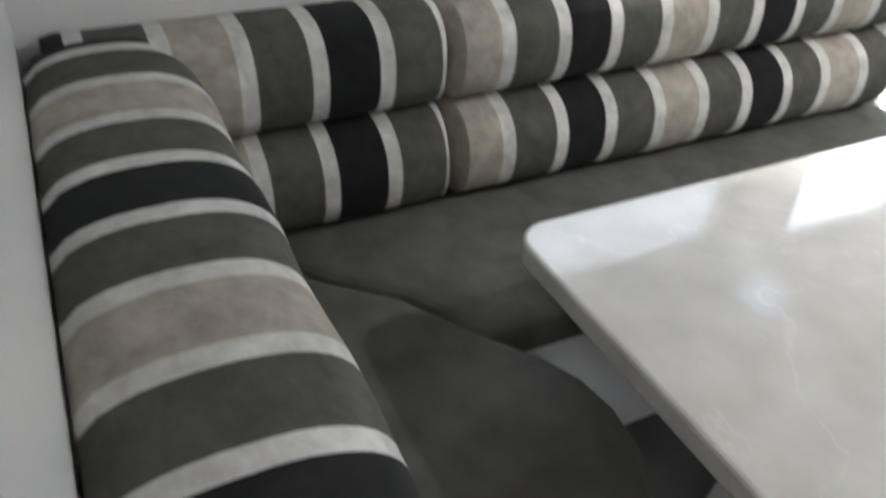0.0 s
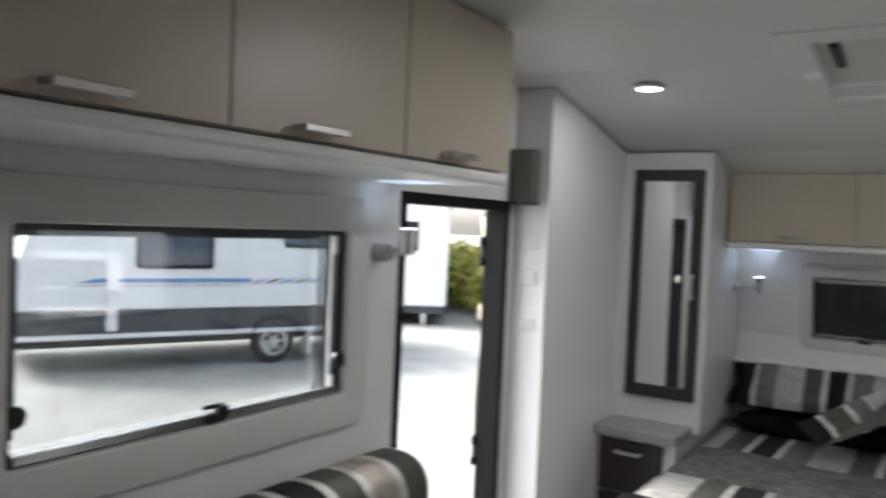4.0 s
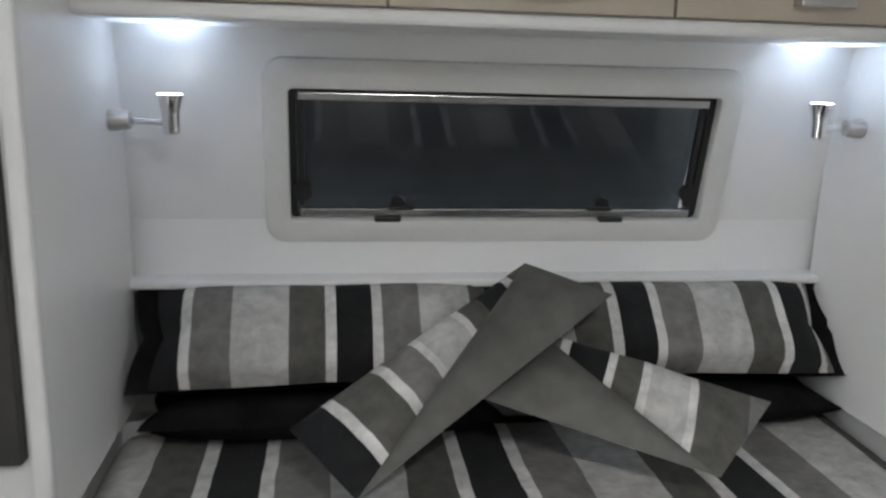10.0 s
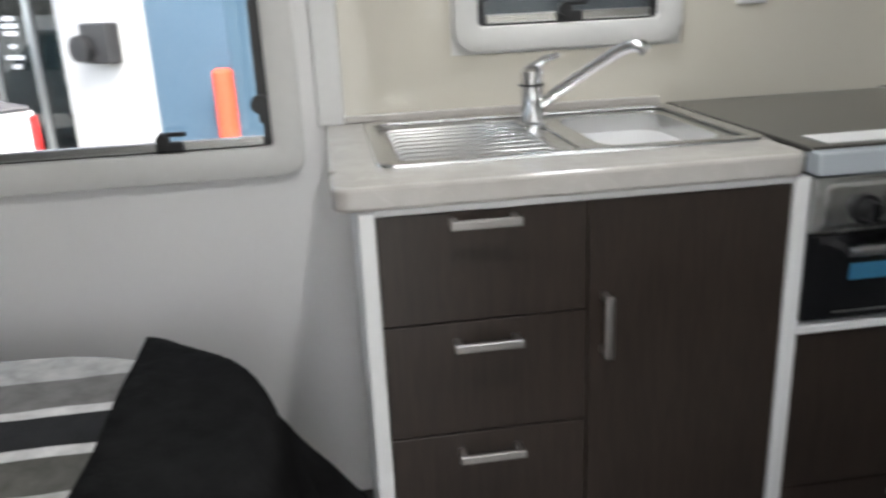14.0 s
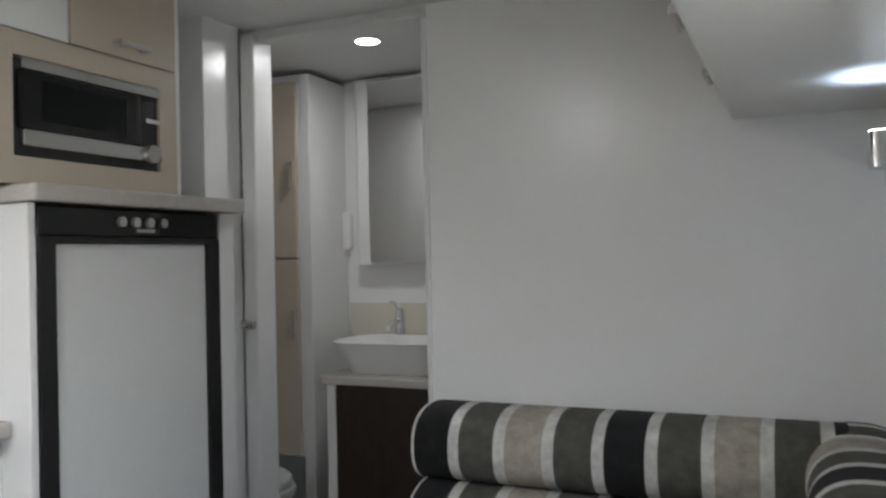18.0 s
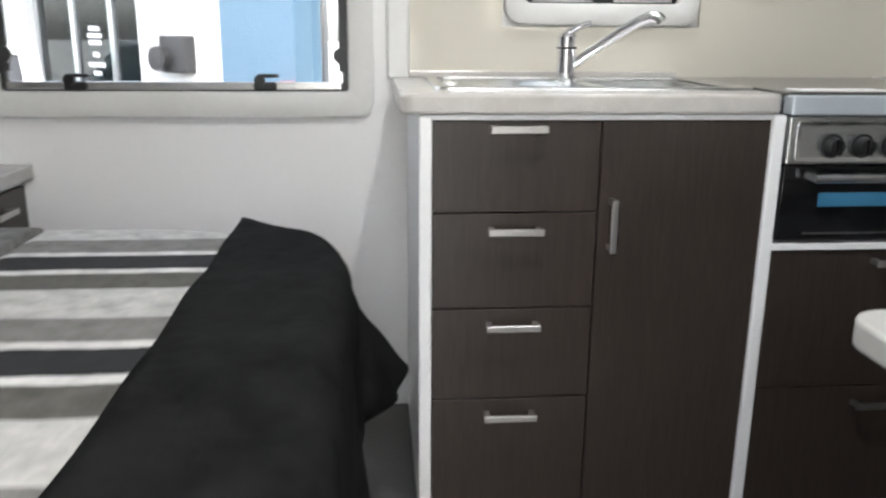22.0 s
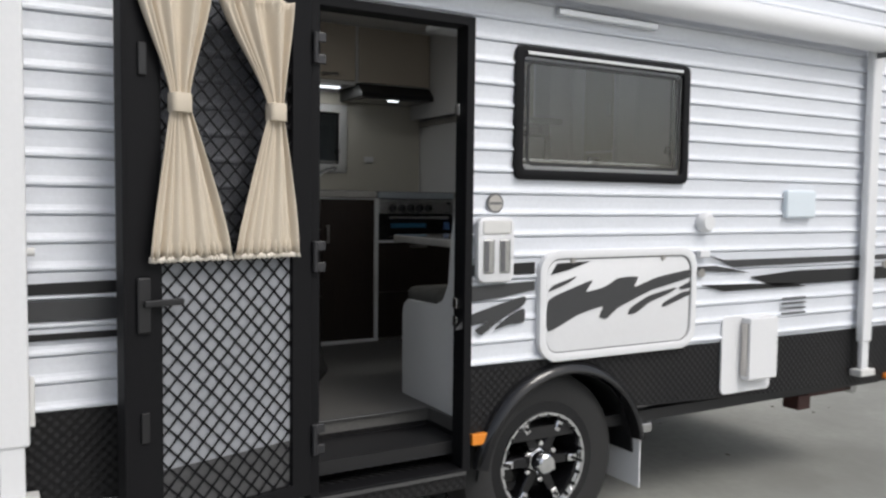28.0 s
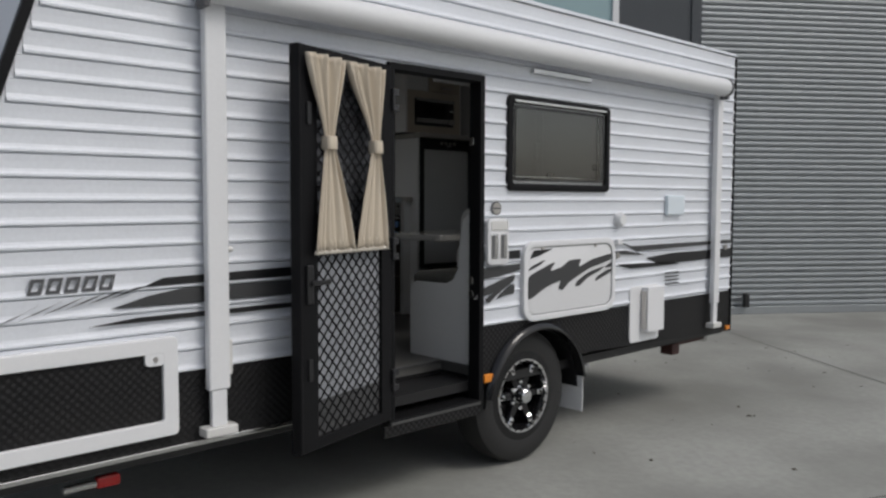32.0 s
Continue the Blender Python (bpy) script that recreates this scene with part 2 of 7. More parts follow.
CHECKB = checker_plate("black_checkerplate_step", 0.040, 0.07)
LEDW = lamp_mat("led_white", (0.88, 0.94, 1.0), 1.2)
CHARC = (0.016, 0.016, 0.017)
GREYD = (0.090, 0.088, 0.077)
GREYM = (0.165, 0.16, 0.15)
WHITE = (0.56, 0.55, 0.53)
TAN = (0.36, 0.325, 0.28)
LIGHT = (0.42, 0.415, 0.395)
SEATSTOPS = [(0, CHARC), (0.19, WHITE), (0.25, GREYD), (0.44, WHITE), (0.50, TAN), (0.69, WHITE), (0.75, GREYD), (0.94, WHITE)]
BEDSTOPS = [(0, CHARC), (0.19, WHITE), (0.245, GREYM), (0.45, LIGHT), (0.75, GREYD), (0.94, WHITE)]

# ---- building blocks ----
def bm_box(x0, x1, y0, y1, z0, z1, bevel=0.0, seg=2):
    bm = bmesh.new()
    vs = [bm.verts.new((x, y, z)) for x in (x0, x1) for y in (y0, y1) for z in (z0, z1)]
    for f in ((0, 1, 3, 2), (4, 6, 7, 5), (0, 4, 5, 1), (2, 3, 7, 6), (0, 2, 6, 4), (1, 5, 7, 3)):
        bm.faces.new([vs[i] for i in f])
    bmesh.ops.recalc_face_normals(bm, faces=bm.faces)
    if bevel:
        bmesh.ops.bevel(bm, geom=list(bm.edges), offset=bevel, segments=seg, profile=0.5, affect="EDGES")
    return bm


def bm_join(*parts):
    out = bmesh.new()
    for p in parts:
        me = bpy.data.meshes.new("tmp")
        p.to_mesh(me)
        out.from_mesh(me)
        bpy.data.meshes.remove(me)
        p.free()
    return out


def bm_prism(outline, axis, a, b, bevel=0.0, seg=2):
    """A flat outline (pairs) drawn in the plane across the axis, pushed from a to b."""
    def at(u, v, w):
        return {"x": (w, u, v), "y": (u, w, v), "z": (u, v, w)}[axis]
    bm = bmesh.new()
    lo = [bm.verts.new(at(u, v, a)) for u, v in outline]
    hi = [bm.verts.new(at(u, v, b)) for u, v in outline]
    bm.faces.new(lo)
    bm.faces.new(hi)
    k = len(outline)
    for i in range(k):
        bm.faces.new((lo[i], lo[(i + 1) % k], hi[(i + 1) % k], hi[i]))
    bmesh.ops.recalc_face_normals(bm, faces=bm.faces)
    if bevel:
        caps = [e for f in bm.faces if len(f.verts) == k for e in f.edges] if k != 4 else list(bm.edges)
        bmesh.ops.bevel(bm, geom=list(set(caps)), offset=bevel, segments=seg, profile=0.5, affect="EDGES")
    return bm


def rounded(u0, u1, v0, v1, r, k=6):
    """A rectangle's outline with round corners."""
    pts = []
    for cu, cv, a0 in ((u1 - r, v1 - r, 0), (u0 + r, v1 - r, 90), (u0 + r, v0 + r, 180), (u1 - r, v0 + r, 270)):
        for i in range(k + 1):
            a = radians(a0 + 90 * i / k)
            pts.append((cu + r * math.cos(a), cv + r * math.sin(a)))
    return pts


def bm_ring(outer, inner, axis, a, b, bevel=0.0):
    """A flat frame between two outlines with the same count of points."""
    def at(u, v, w):
        return {"x": (w, u, v), "y": (u, w, v), "z": (u, v, w)}[axis]
    bm = bmesh.new()
    k = len(outer)
    loops = [[bm.verts.new(at(u, v, w)) for u, v in o] for o, w in ((outer, a), (outer, b), (inner, b), (inner, a))]
    for s in range(4):
        p, q = loops[s], loops[(s + 1) % 4]
        for i in range(k):
            bm.faces.new((p[i], p[(i + 1) % k], q[(i + 1) % k], q[i]))
    bmesh.ops.recalc_face_normals(bm, faces=bm.faces)
    if bevel:
        rim = [e for e in bm.edges if (e.verts[0] in loops[1] and e.verts[1] in loops[1]) or (e.verts[0] in loops[2] and e.verts[1] in loops[2])]
        bmesh.ops.bevel(bm, geom=rim, offset=bevel, segments=2, profile=0.5, affect="EDGES")
    return bm


def bm_tube(points, radius, sides=10, caps=True):
    """A round bar along a line of points; radius is a number or one for each point."""
    bm = bmesh.new()
    pts = [Vector(p) for p in points]
    rad = radius if isinstance(radius, (list, tuple)) else [radius] * len(pts)
    rings, side = [], None
    for i, p in enumerate(pts):
        d = (pts[min(i + 1, len(pts) - 1)] - pts[max(i - 1, 0)]).normalized()
        if side is None:
            side = d.orthogonal().normalized()
        side = (side - d * side.dot(d)).normalized()
        up = d.cross(side)
        rings.append([bm.verts.new(p + rad[i] * (math.cos(2 * math.pi * j / sides) * side + math.sin(2 * math.pi * j / sides) * up)) for j in range(sides)])
    for a, b in zip(rings, rings[1:]):
        for j in range(sides):
            bm.faces.new((a[j], a[(j + 1) % sides], b[(j + 1) % sides], b[j]))
    if caps:
        bm.faces.new(rings[0])
        bm.faces.new(rings[-1])
    bmesh.ops.recalc_face_normals(bm, faces=bm.faces)
    return bm


def bm_cyl(x, y, z, r, h, axis="z", sides=24, r2=None, bevel=0.0):
    d = {"x": (1, 0, 0), "y": (0, 1, 0), "z": (0, 0, 1)}[axis]
    bm = bm_tube([(x, y, z), (x + d[0] * h, y + d[1] * h, z + d[2] * h)], [r, r if r2 is None else r2], sides)
    if bevel:
        bmesh.ops.bevel(bm, geom=[e for f in bm.faces if len(f.verts) == sides for e in f.edges], offset=bevel, segments=2, profile=0.5, affect="EDGES")
    return bm


def part(name, bm, material, parent=None, label="", smooth=False):
    me = bpy.data.meshes.new(name)
    bm.to_mesh(me)
    bm.free()
    me.materials.append(material)
    if smooth:
        for p in me.polygons:
            p.use_smooth = True
        me.set_sharp_from_angle(angle=radians(40))
    ob = new(name, me)
    if parent is not None:
        ob.parent = parent
    if label:
        ob["label"] = label
    return ob


def thing(name, label, category, at=(0, 0, 0), group="", turn=0):
    e = new(name)
    e.empty_display_size = 0.1
    e.location = at
    e.rotation_euler = (0, 0, radians(turn))
    return tagged(e, label, category, group)


def setting(name, bm, material, label="", category="", smooth=False):
    return tagged(part(name, bm, material, None, "", smooth), label, category or name.split("_")[0], "", "structure")


def local(bm, ob):
    """Moves a mesh drawn in world metres into the frame of an unturned parent."""
    bmesh.ops.translate(bm, verts=bm.verts, vec=-Vector(ob.location))
    return bm


def holed(x0, x1, u0, u1, v0, v1, holes):
    """A wall slab across x, from u0 to u1 along y and v0 to v1 up, with openings through it, built of butted blocks."""
    holes = [(max(a, u0), min(b, u1), max(c, v0), min(d, v1)) for a, b, c, d in holes]
    holes = [h for h in holes if h[0] < h[1] and h[2] < h[3]]
    ys = sorted({u0, u1, *[h[0] for h in holes], *[h[1] for h in holes]})
    zs = sorted({v0, v1, *[h[2] for h in holes], *[h[3] for h in holes]})
    bm = bmesh.new()
    grid = {}
    def vert(x, y, z):
        if (x, y, z) not in grid:
            grid[(x, y, z)] = bm.verts.new((x, y, z))
        return grid[(x, y, z)]
    def solid(i, j):
        if not (0 <= i < len(ys) - 1 and 0 <= j < len(zs) - 1):
            return False
        cy, cz = (ys[i] + ys[i + 1]) / 2, (zs[j] + zs[j + 1]) / 2
        return not any(h[0] < cy < h[1] and h[2] < cz < h[3] for h in holes)
    for i in range(len(ys) - 1):
        for j in range(len(zs) - 1):
            if not solid(i, j):
                continue
            a, b, c, d = ys[i], ys[i + 1], zs[j], zs[j + 1]
            for x in (x0, x1):
                bm.faces.new([vert(x, a, c), vert(x, b, c), vert(x, b, d), vert(x, a, d)])
            if not solid(i - 1, j):
                bm.faces.new([vert(x0, a, c), vert(x1, a, c), vert(x1, a, d), vert(x0, a, d)])
            if not solid(i + 1, j):
                bm.faces.new([vert(x0, b, c), vert(x1, b, c), vert(x1, b, d), vert(x0, b, d)])
            if not solid(i, j - 1):
                bm.faces.new([vert(x0, a, c), vert(x1, a, c), vert(x1, b, c), vert(x0, b, c)])
            if not solid(i, j + 1):
                bm.faces.new([vert(x0, a, d), vert(x1, a, d), vert(x1, b, d), vert(x0, b, d)])
    bmesh.ops.recalc_face_normals(bm, faces=bm.faces)
    return bm


def P(name, bm, material, parent, label="", smooth=False):
    """A part drawn in world metres, under a thing or one of its parts."""
    root = parent
    while root.parent is not None:
        root = root.parent
    return part(name, local(bm, root), material, parent, label, smooth)


# ---- the van's shell (floor inside is z = 0) ----
DOOR = (-0.20, 0.40, -0.16, 1.515)     # y from, to, z from, to
DWIN = (-1.322, -0.457, 1.006, 1.422)    # dinette window
BWIN = (0.15, 1.005, 0.87, 1.50)       # bed-side window
SWIN = (-0.69, -0.29, 1.09, 1.43)      # window over the sink
FRONT_Y, REAR_Y = 1.727, -2.93
XD, XO = -1.20, 1.17
FWIN = (-0.405, 0.478, 1.03, 1.305)
ROOF = 1.95

setting("wall_door_side", holed(-1.236, XD, REAR_Y, 1.785, -0.04, ROOF, [(DOOR[0], DOOR[1], -0.04, DOOR[3]), DWIN, (-1.09, -0.29, -0.04, 0.17)]), WALL, "white laminate inner wall of the van beside the door", "wall")
setting("wall_kitchen_side", holed(XO, XO + 0.035, REAR_Y, 1.785, -0.02, ROOF, [BWIN, SWIN]), WALL, "white laminate inner wall of the van behind the kitchen", "wall")
fw = holed(0, 0.04, XD, XO, -0.02, ROOF, [FWIN])
for v in fw.verts:
    v.co = (v.co.y, FRONT_Y - 0.226 * (v.co.z - 1.03) * (1 if v.co.z > 1.0 else 0) + v.co.x, v.co.z)
setting("wall_front", fw, WALL, "white laminate front wall of the van at the bed head", "wall")
setting("wall_rear", bm_box(XD, XO, REAR_Y - 0.03, REAR_Y, -0.02, ROOF), WALL, "white laminate rear wall of the van's bathroom", "wall")
fl = bm_join(bm_box(-0.855, XO, REAR_Y, FRONT_Y, -0.05, 0), bm_box(XD, -0.855, REAR_Y, -1.10, -0.05, 0), bm_box(XD, -0.855, -0.28, DOOR[0] - 0.02, -0.05, 0), bm_box(-0.95, -0.855, DOOR[0] - 0.02, DOOR[1] + 0.02, -0.05, 0), bm_box(XD, -0.855, DOOR[1] + 0.02, FRONT_Y, -0.05, 0))
setting("floor", fl, FLOOR, "dark grey vinyl floor of the van", "floor")
cl = bm_prism([(REAR_Y - 0.03, ROOF), (0.35, ROOF), (1.19, 1.785), (1.42, 1.715), (1.785, 1.625), (1.785, 1.949), (0.6, 1.97), (REAR_Y - 0.03, 1.97)], "x", XD - 0.036, XO + 0.035)
setting("ceiling", cl, CEIL, "white glossy van ceiling sloping down at the front", "ceiling")
setting("wall_bathroom", bm_join(bm_box(XD, -0.052, -2.21, -2.175, 0, ROOF, 0.004), bm_box(0.557, XO, -2.21, -2.175, 0, ROOF, 0.004), bm_box(-0.052, 0.557, -2.21, -2.175, 1.928, ROOF)), WALL, "white partition between dinette and bathroom", "wall")
jamb = thing("door_frame", "white bathroom door frame with metal catch", "door frame", (0.53, -2.14, 0))
tagged(jamb, kind="structure")
P("jamb", bm_box(0.507, 0.557, -2.225, -2.129, 0, 1.928, 0.005), WHITEPL, jamb)
P("lintel", bm_box(-0.052, 0.507, -2.22, -2.16, 1.912, 1.928, 0.004), WHITEPL, jamb)
P("edge_trim", bm_box(-0.054, -0.038, -2.217, -2.169, 0, 1.912, 0.004), WHITEPL, jamb)
ct = P("door_catch", bm_box(0.512, 0.576, -2.128, -2.117, 1.03, 1.055, 0.004), STEEL, jamb, "small steel door catch")
P("catch_arm", bm_cyl(0.524, -2.117, 1.043, 0.007, 0.035, "y", 10), CHROME, ct)
# entry step well
st = thing("entry_step", "black checkerplate entry step below the door", "step", (-1.08, 0.10, -0.16))
P("tread", bm_box(-1.235, -0.95, -0.22, 0.42, -0.185, -0.16, 0.004), CHECKB, st)
P("riser", bm_box(-0.952, -0.935, -0.22, 0.42, -0.16, -0.05, 0.003), CHECKB, st)
P("side_plate", bm_box(-1.2, -0.95, -0.235, -0.22, -0.16, -0.05, 0.002), CHECKB, st)
P("side_plate", bm_box(-1.2, -0.95, 0.42, 0.435, -0.16, -0.05, 0.002), CHECKB, st)
P("nosing", bm_box(-0.965, -0.93, -0.20, 0.40, -0.002, 0.006, 0.002), GREYTRIM, st, "metal edge strip of the floor")

# ---- shared fittings ----
def bar_handle(parent, x, y, z, length, axis="y", out=-1, mat_=NICKEL):
    """A flat bar on two feet, standing off a face that looks along out*x (axis y or z) or along -y (axis x)."""
    h, d, t = length / 2, 0.028, 0.007
    if axis == "y":
        bar = bm_box(x + out * d - 0.004, x + out * d + 0.004, y - h, y + h, z - t, z + t, 0.002)
        feet = [bm_box(min(x, x + out * d), max(x, x + out * d), y + s * h * 0.86 - 0.005, y + s * h * 0.86 + 0.005, z - 0.005, z + 0.005) for s in (-1, 1)]
    elif axis == "z":
        bar = bm_box(x + out * d - 0.004, x + out * d + 0.004, y - t, y + t, z - h, z + h, 0.002)
        feet = [bm_box(min(x, x + out * d), max(x, x + out * d), y - 0.005, y + 0.005, z + s * h * 0.86 - 0.005, z + s * h * 0.86 + 0.005) for s in (-1, 1)]
    elif axis == "x":
        bar = bm_box(x - h, x + h, y - d - 0.004, y - d + 0.004, z - t, z + t, 0.002)
        feet = [bm_box(x + s * h * 0.86 - 0.005, x + s * h * 0.86 + 0.005, y - d, y, z - 0.005, z + 0.005) for s in (-1, 1)]
    else:
        bar = bm_box(x - t, x + t, y - d - 0.004, y - d + 0.004, z - h, z + h, 0.002)
        feet = [bm_box(x - 0.005, x + 0.005, y - d, y, z + s * h * 0.86 - 0.005, z + s * h * 0.86 + 0.005) for s in (-1, 1)]
    return P("handle", bm_join(bar, *feet), mat_, parent, "satin metal bar handle")


def inner_window(name, label, x, inward, y0, y1, z0, z1, ring, pane, latches, glassmat, number):
    """A caravan window in a wall across x: rounded inner ring, dark inner rim, hinged acrylic pane, stays and latches."""
    w = tagged(thing("window_" + number, label, "window", (x, (y0 + y1) / 2, z0)), kind="structure")
    out = rounded(y0 - ring, y1 + ring, z0 - ring, z1 + ring, 0.045)
    inn = rounded(y0 + 0.002, y1 - 0.002, z0 + 0.002, z1 - 0.002, 0.012)
    a, b = x + inward * 0.001, x + inward * 0.024
    P("window_frame", bm_ring(out, inn, "x", a, b, 0.006), GREYFRAME, w, "grey moulded plastic inner frame", True)
    ri = rounded(y0 + 0.018, y1 - 0.018, z0 + 0.014, z1 - 0.014, 0.01)
    P("rim_seal", bm_ring(inn, ri, "x", x + inward * 0.002, x - inward * 0.012), BLACK, w, "black rubber rim")
    P("sash_rail", bm_box(min(x, x + inward * 0.012), max(x, x + inward * 0.012), y0 + 0.02, y1 - 0.02, z0 + 0.006, z0 + 0.026, 0.003), STEEL, w, "silver bottom rail")
    g = P("pane", bm_box(x - inward * 0.020, x - inward * 0.024, y0 + 0.004, y1 - 0.004, z0 + 0.004, z1 - 0.004), glassmat, w)
    g.visible_shadow = False
    for yy in latches:
        k = P("latch", bm_join(bm_box(min(x, x + inward * 0.02), max(x, x + inward * 0.02), yy - 0.028, yy + 0.028, z0 + 0.004, z0 + 0.026, 0.005), bm_cyl(x + inward * 0.012, yy + 0.012, z0 + 0.03, 0.014, inward * 0.016, "x", 12)), BLACK, w, "black turn latch")
        P("latch_lever", bm_box(min(x + inward * 0.012, x + inward * 0.022), max(x + inward * 0.012, x + inward * 0.022), yy - 0.035, yy + 0.02, z0 + 0.036, z0 + 0.046, 0.003), BLACK, k)
    for yy in (y0 + 0.02, y1 - 0.02):
        P("stay", bm_join(bm_box(min(x, x - inward * 0.015), max(x, x - inward * 0.015), yy - 0.006, yy + 0.006, z0 + 0.05, z1 - 0.06, 0.002), bm_cyl(x, yy, z0 + 0.09, 0.020, inward * 0.014, "x", 14)), BLACK, w, "black side stay with knob")
    return w


def reading_lamp(label, x, y, z, out, along, power=0.16, size=1.0):
    """A swivelling metal reading lamp: round base on the wall, arm and tapered head with a lit lens."""
    lamp = thing("reading_lamp", label, "lamp", (x, y, z), "reading lamps")
    o, al = Vector(out), Vector(along)
    base = P("wall_base", bm_tube([Vector((x, y, z)), Vector((x, y, z)) + o * 0.010 * size, Vector((x, y, z)) + o * 0.036 * size], [0.019 * size, 0.020 * size, 0.016 * size], 20), NICKEL, lamp, "", True)
    c = Vector((x, y, z)) + o * 0.035
    tip = c + al * 0.085
    P("arm", bm_tube([c, tip], 0.006 * size, 10), CHROME, lamp, "", True)
    up = Vector((0, 0, 1))
    P("head", bm_tube([tip - up * 0.022, tip - up * 0.018, tip + up * 0.016, tip + up * 0.048], [0.010 * size, 0.015 * size, 0.016 * size, 0.024], 20), CHROME, lamp, "shiny tapered lamp head", True)
    P("lens", bm_tube([tip + up * 0.0485, tip + up * 0.0495], [0.0215, 0.021], 20), LEDW, lamp, "lit round lens")
    d = bpy.data.lights.new("reading_bulb", "SPOT")
    d.energy, d.color, d.spot_size, d.spot_blend, d.shadow_soft_size = power, COOL, radians(105), 0.7, 0.012
    new("reading_bulb", d).matrix_world = pose(*(tip + up * 0.056), 180, 0, 0)
    return lamp


def pillow_bm(w, h, t, n=14, pinch=0.06):
    """A stuffed pillow lying flat: w across x, h across y, t thick, with pinched corners."""
    bm = bmesh.new()
    def row(sign):
        g = []
        for i in range(n + 1):
            r = []
            for j in range(n + 1):
                u, v = 2 * i / n - 1, 2 * j / n - 1
                pu = u * (1 - pinch * (1 - v * v) * 0 + 0) * (1 - pinch * (1 - abs(v)) ** 2 * abs(u))
                pv = v * (1 - pinch * (1 - abs(u)) ** 2 * abs(v))
                k = max(0.0, (1 - u ** 4) * (1 - v ** 4)) ** 0.55
                wr = 1 + 0.06 * math.sin(9 * u + 3 * v) * (1 - abs(v))
                r.append((pu * w / 2, pv * h / 2, sign * t / 2 * k * wr))
            g.append(r)
        return g
    for sign in (1, -1):
        g = [[bm.verts.new(p) for p in r] for r in row(sign)]
        for i in range(n):
            for j in range(n):
                q = [g[i][j], g[i + 1][j], g[i + 1][j + 1], g[i][j + 1]]
                bm.faces.new(q if sign > 0 else q[::-1])
    bmesh.ops.remove_doubles(bm, verts=bm.verts, dist=0.0008)
    return bm


def half(bm, up):
    """Keeps the upper or the lower half of a pillow."""
    dead = [f for f in bm.faces if (f.calc_center_median().z > 0) != up]
    bmesh.ops.delete(bm, geom=dead, context="FACES")
    return bm


# ---- bedroom end ----
BEDX0, BEDX1, BEDY0, BEDY1, BEDZ = -0.725, 0.765, 0.16, 1.70, 0.605
BEDSTRIPE = striped("striped_velvet_bedspread", "X", 0.455, BEDSTOPS, 0.095 + 0.91, wob=0.012)
FOOTSTRIPE = striped("striped_velvet_foot_cover", "X", 0.455, BEDSTOPS, 0.027 + 0.91, wob=0.014)
FOOTR = 0.38


def foot_outline(x0, x1, y0, y1, r, k=8):
    """Plan of the bed's foot end: two round corners at y0."""
    pts = [(x1, y1), (x0, y1)]
    for cx, a0 in ((x0 + r, 180), (x1 - r, 270)):
        pts += [(cx + r * math.cos(radians(a0 + 90 * i / k)), y0 + r + r * math.sin(radians(a0 + 90 * i / k))) for i in range(k + 1)]
    return pts


bed = thing("bed", "island double bed with striped cover, grey blanket and black sides", "bed", (0.02, 1.0, 0))
P("base", bm_prism(foot_outline(BEDX0 + 0.04, BEDX1 - 0.04, 0.25, BEDY1, FOOTR), "z", 0.0, 0.34, 0.01), BLACK, bed, "dark upholstered bed base")


def soft_slab(x0, x1, y0, y1, z0, z1, r, wave=0.006, n=26):
    """A mattress-like slab with round long edges and a gently uneven top."""
    bm = bmesh.new()
    prof = [(x0, z0)] + [(x0 + r - r * math.cos(radians(a)), z1 - r + r * math.sin(radians(a))) for a in (0, 30, 60, 90)]
    k = 14
    prof += [(x0 + r + (x1 - x0 - 2 * r) * i / k, z1) for i in range(1, k)]
    prof += [(x1 - r + r * math.sin(radians(a)), z1 - r + r * math.cos(radians(a))) for a in (0, 30, 60, 90)] + [(x1, z0)]
    rings = []
    for j in range(n + 1):
        y = y0 + (y1 - y0) * j / n
        rings.append([bm.verts.new((x, y, z + wave * (math.sin(7 * x + 5 * y) + math.sin(13 * x - 9 * y)) * 0.5 * (z > z0 + 0.02))) for x, z in prof])
    for a, b in zip(rings, rings[1:]):
        for i in range(len(prof) - 1):
            bm.faces.new((a[i], a[i + 1], b[i + 1], b[i]))
    bm.faces.new(rings[0])
    bm.faces.new(rings[-1])
    bmesh.ops.recalc_face_normals(bm, faces=bm.faces)
    return bm


P("mattress", soft_slab(BEDX0 + 0.012, BEDX1 - 0.012, 0.78, BEDY1, 0.34, BEDZ - 0.012, 0.05), BLACKVEL, bed, "black fitted sheet on the mattress", True)
P("mattress_foot", bm_prism(foot_outline(BEDX0 + 0.012, BEDX1 - 0.012, BEDY0 + 0.03, 0.779, FOOTR), "z", 0.34, BEDZ - 0.012, 0.03), BLACKVEL, bed, "black fitted sheet at the foot")
P("striped_cover", soft_slab(BEDX0 - 0.012, BEDX1 + 0.012, 1.14, 1.60, 0.46, BEDZ + 0.016, 0.05, 0.006, 10), BEDSTRIPE, bed, "striped cover at the pillow end", True)
P("blanket", soft_slab(BEDX0 - 0.016, BEDX1 + 0.016, 0.775, 1.165, 0.42, BEDZ + 0.021, 0.055, 0.007, 14), BLANKET, bed, "mottled grey folded blanket", True)
P("striped_foot_cover", bm_prism(foot_outline(BEDX0 - 0.012, BEDX1 + 0.012, BEDY0 + 0.02, 0.79, FOOTR), "z", 0.50, BEDZ + 0.014, 0.035, 3), FOOTSTRIPE, bed, "striped cover at the foot end")
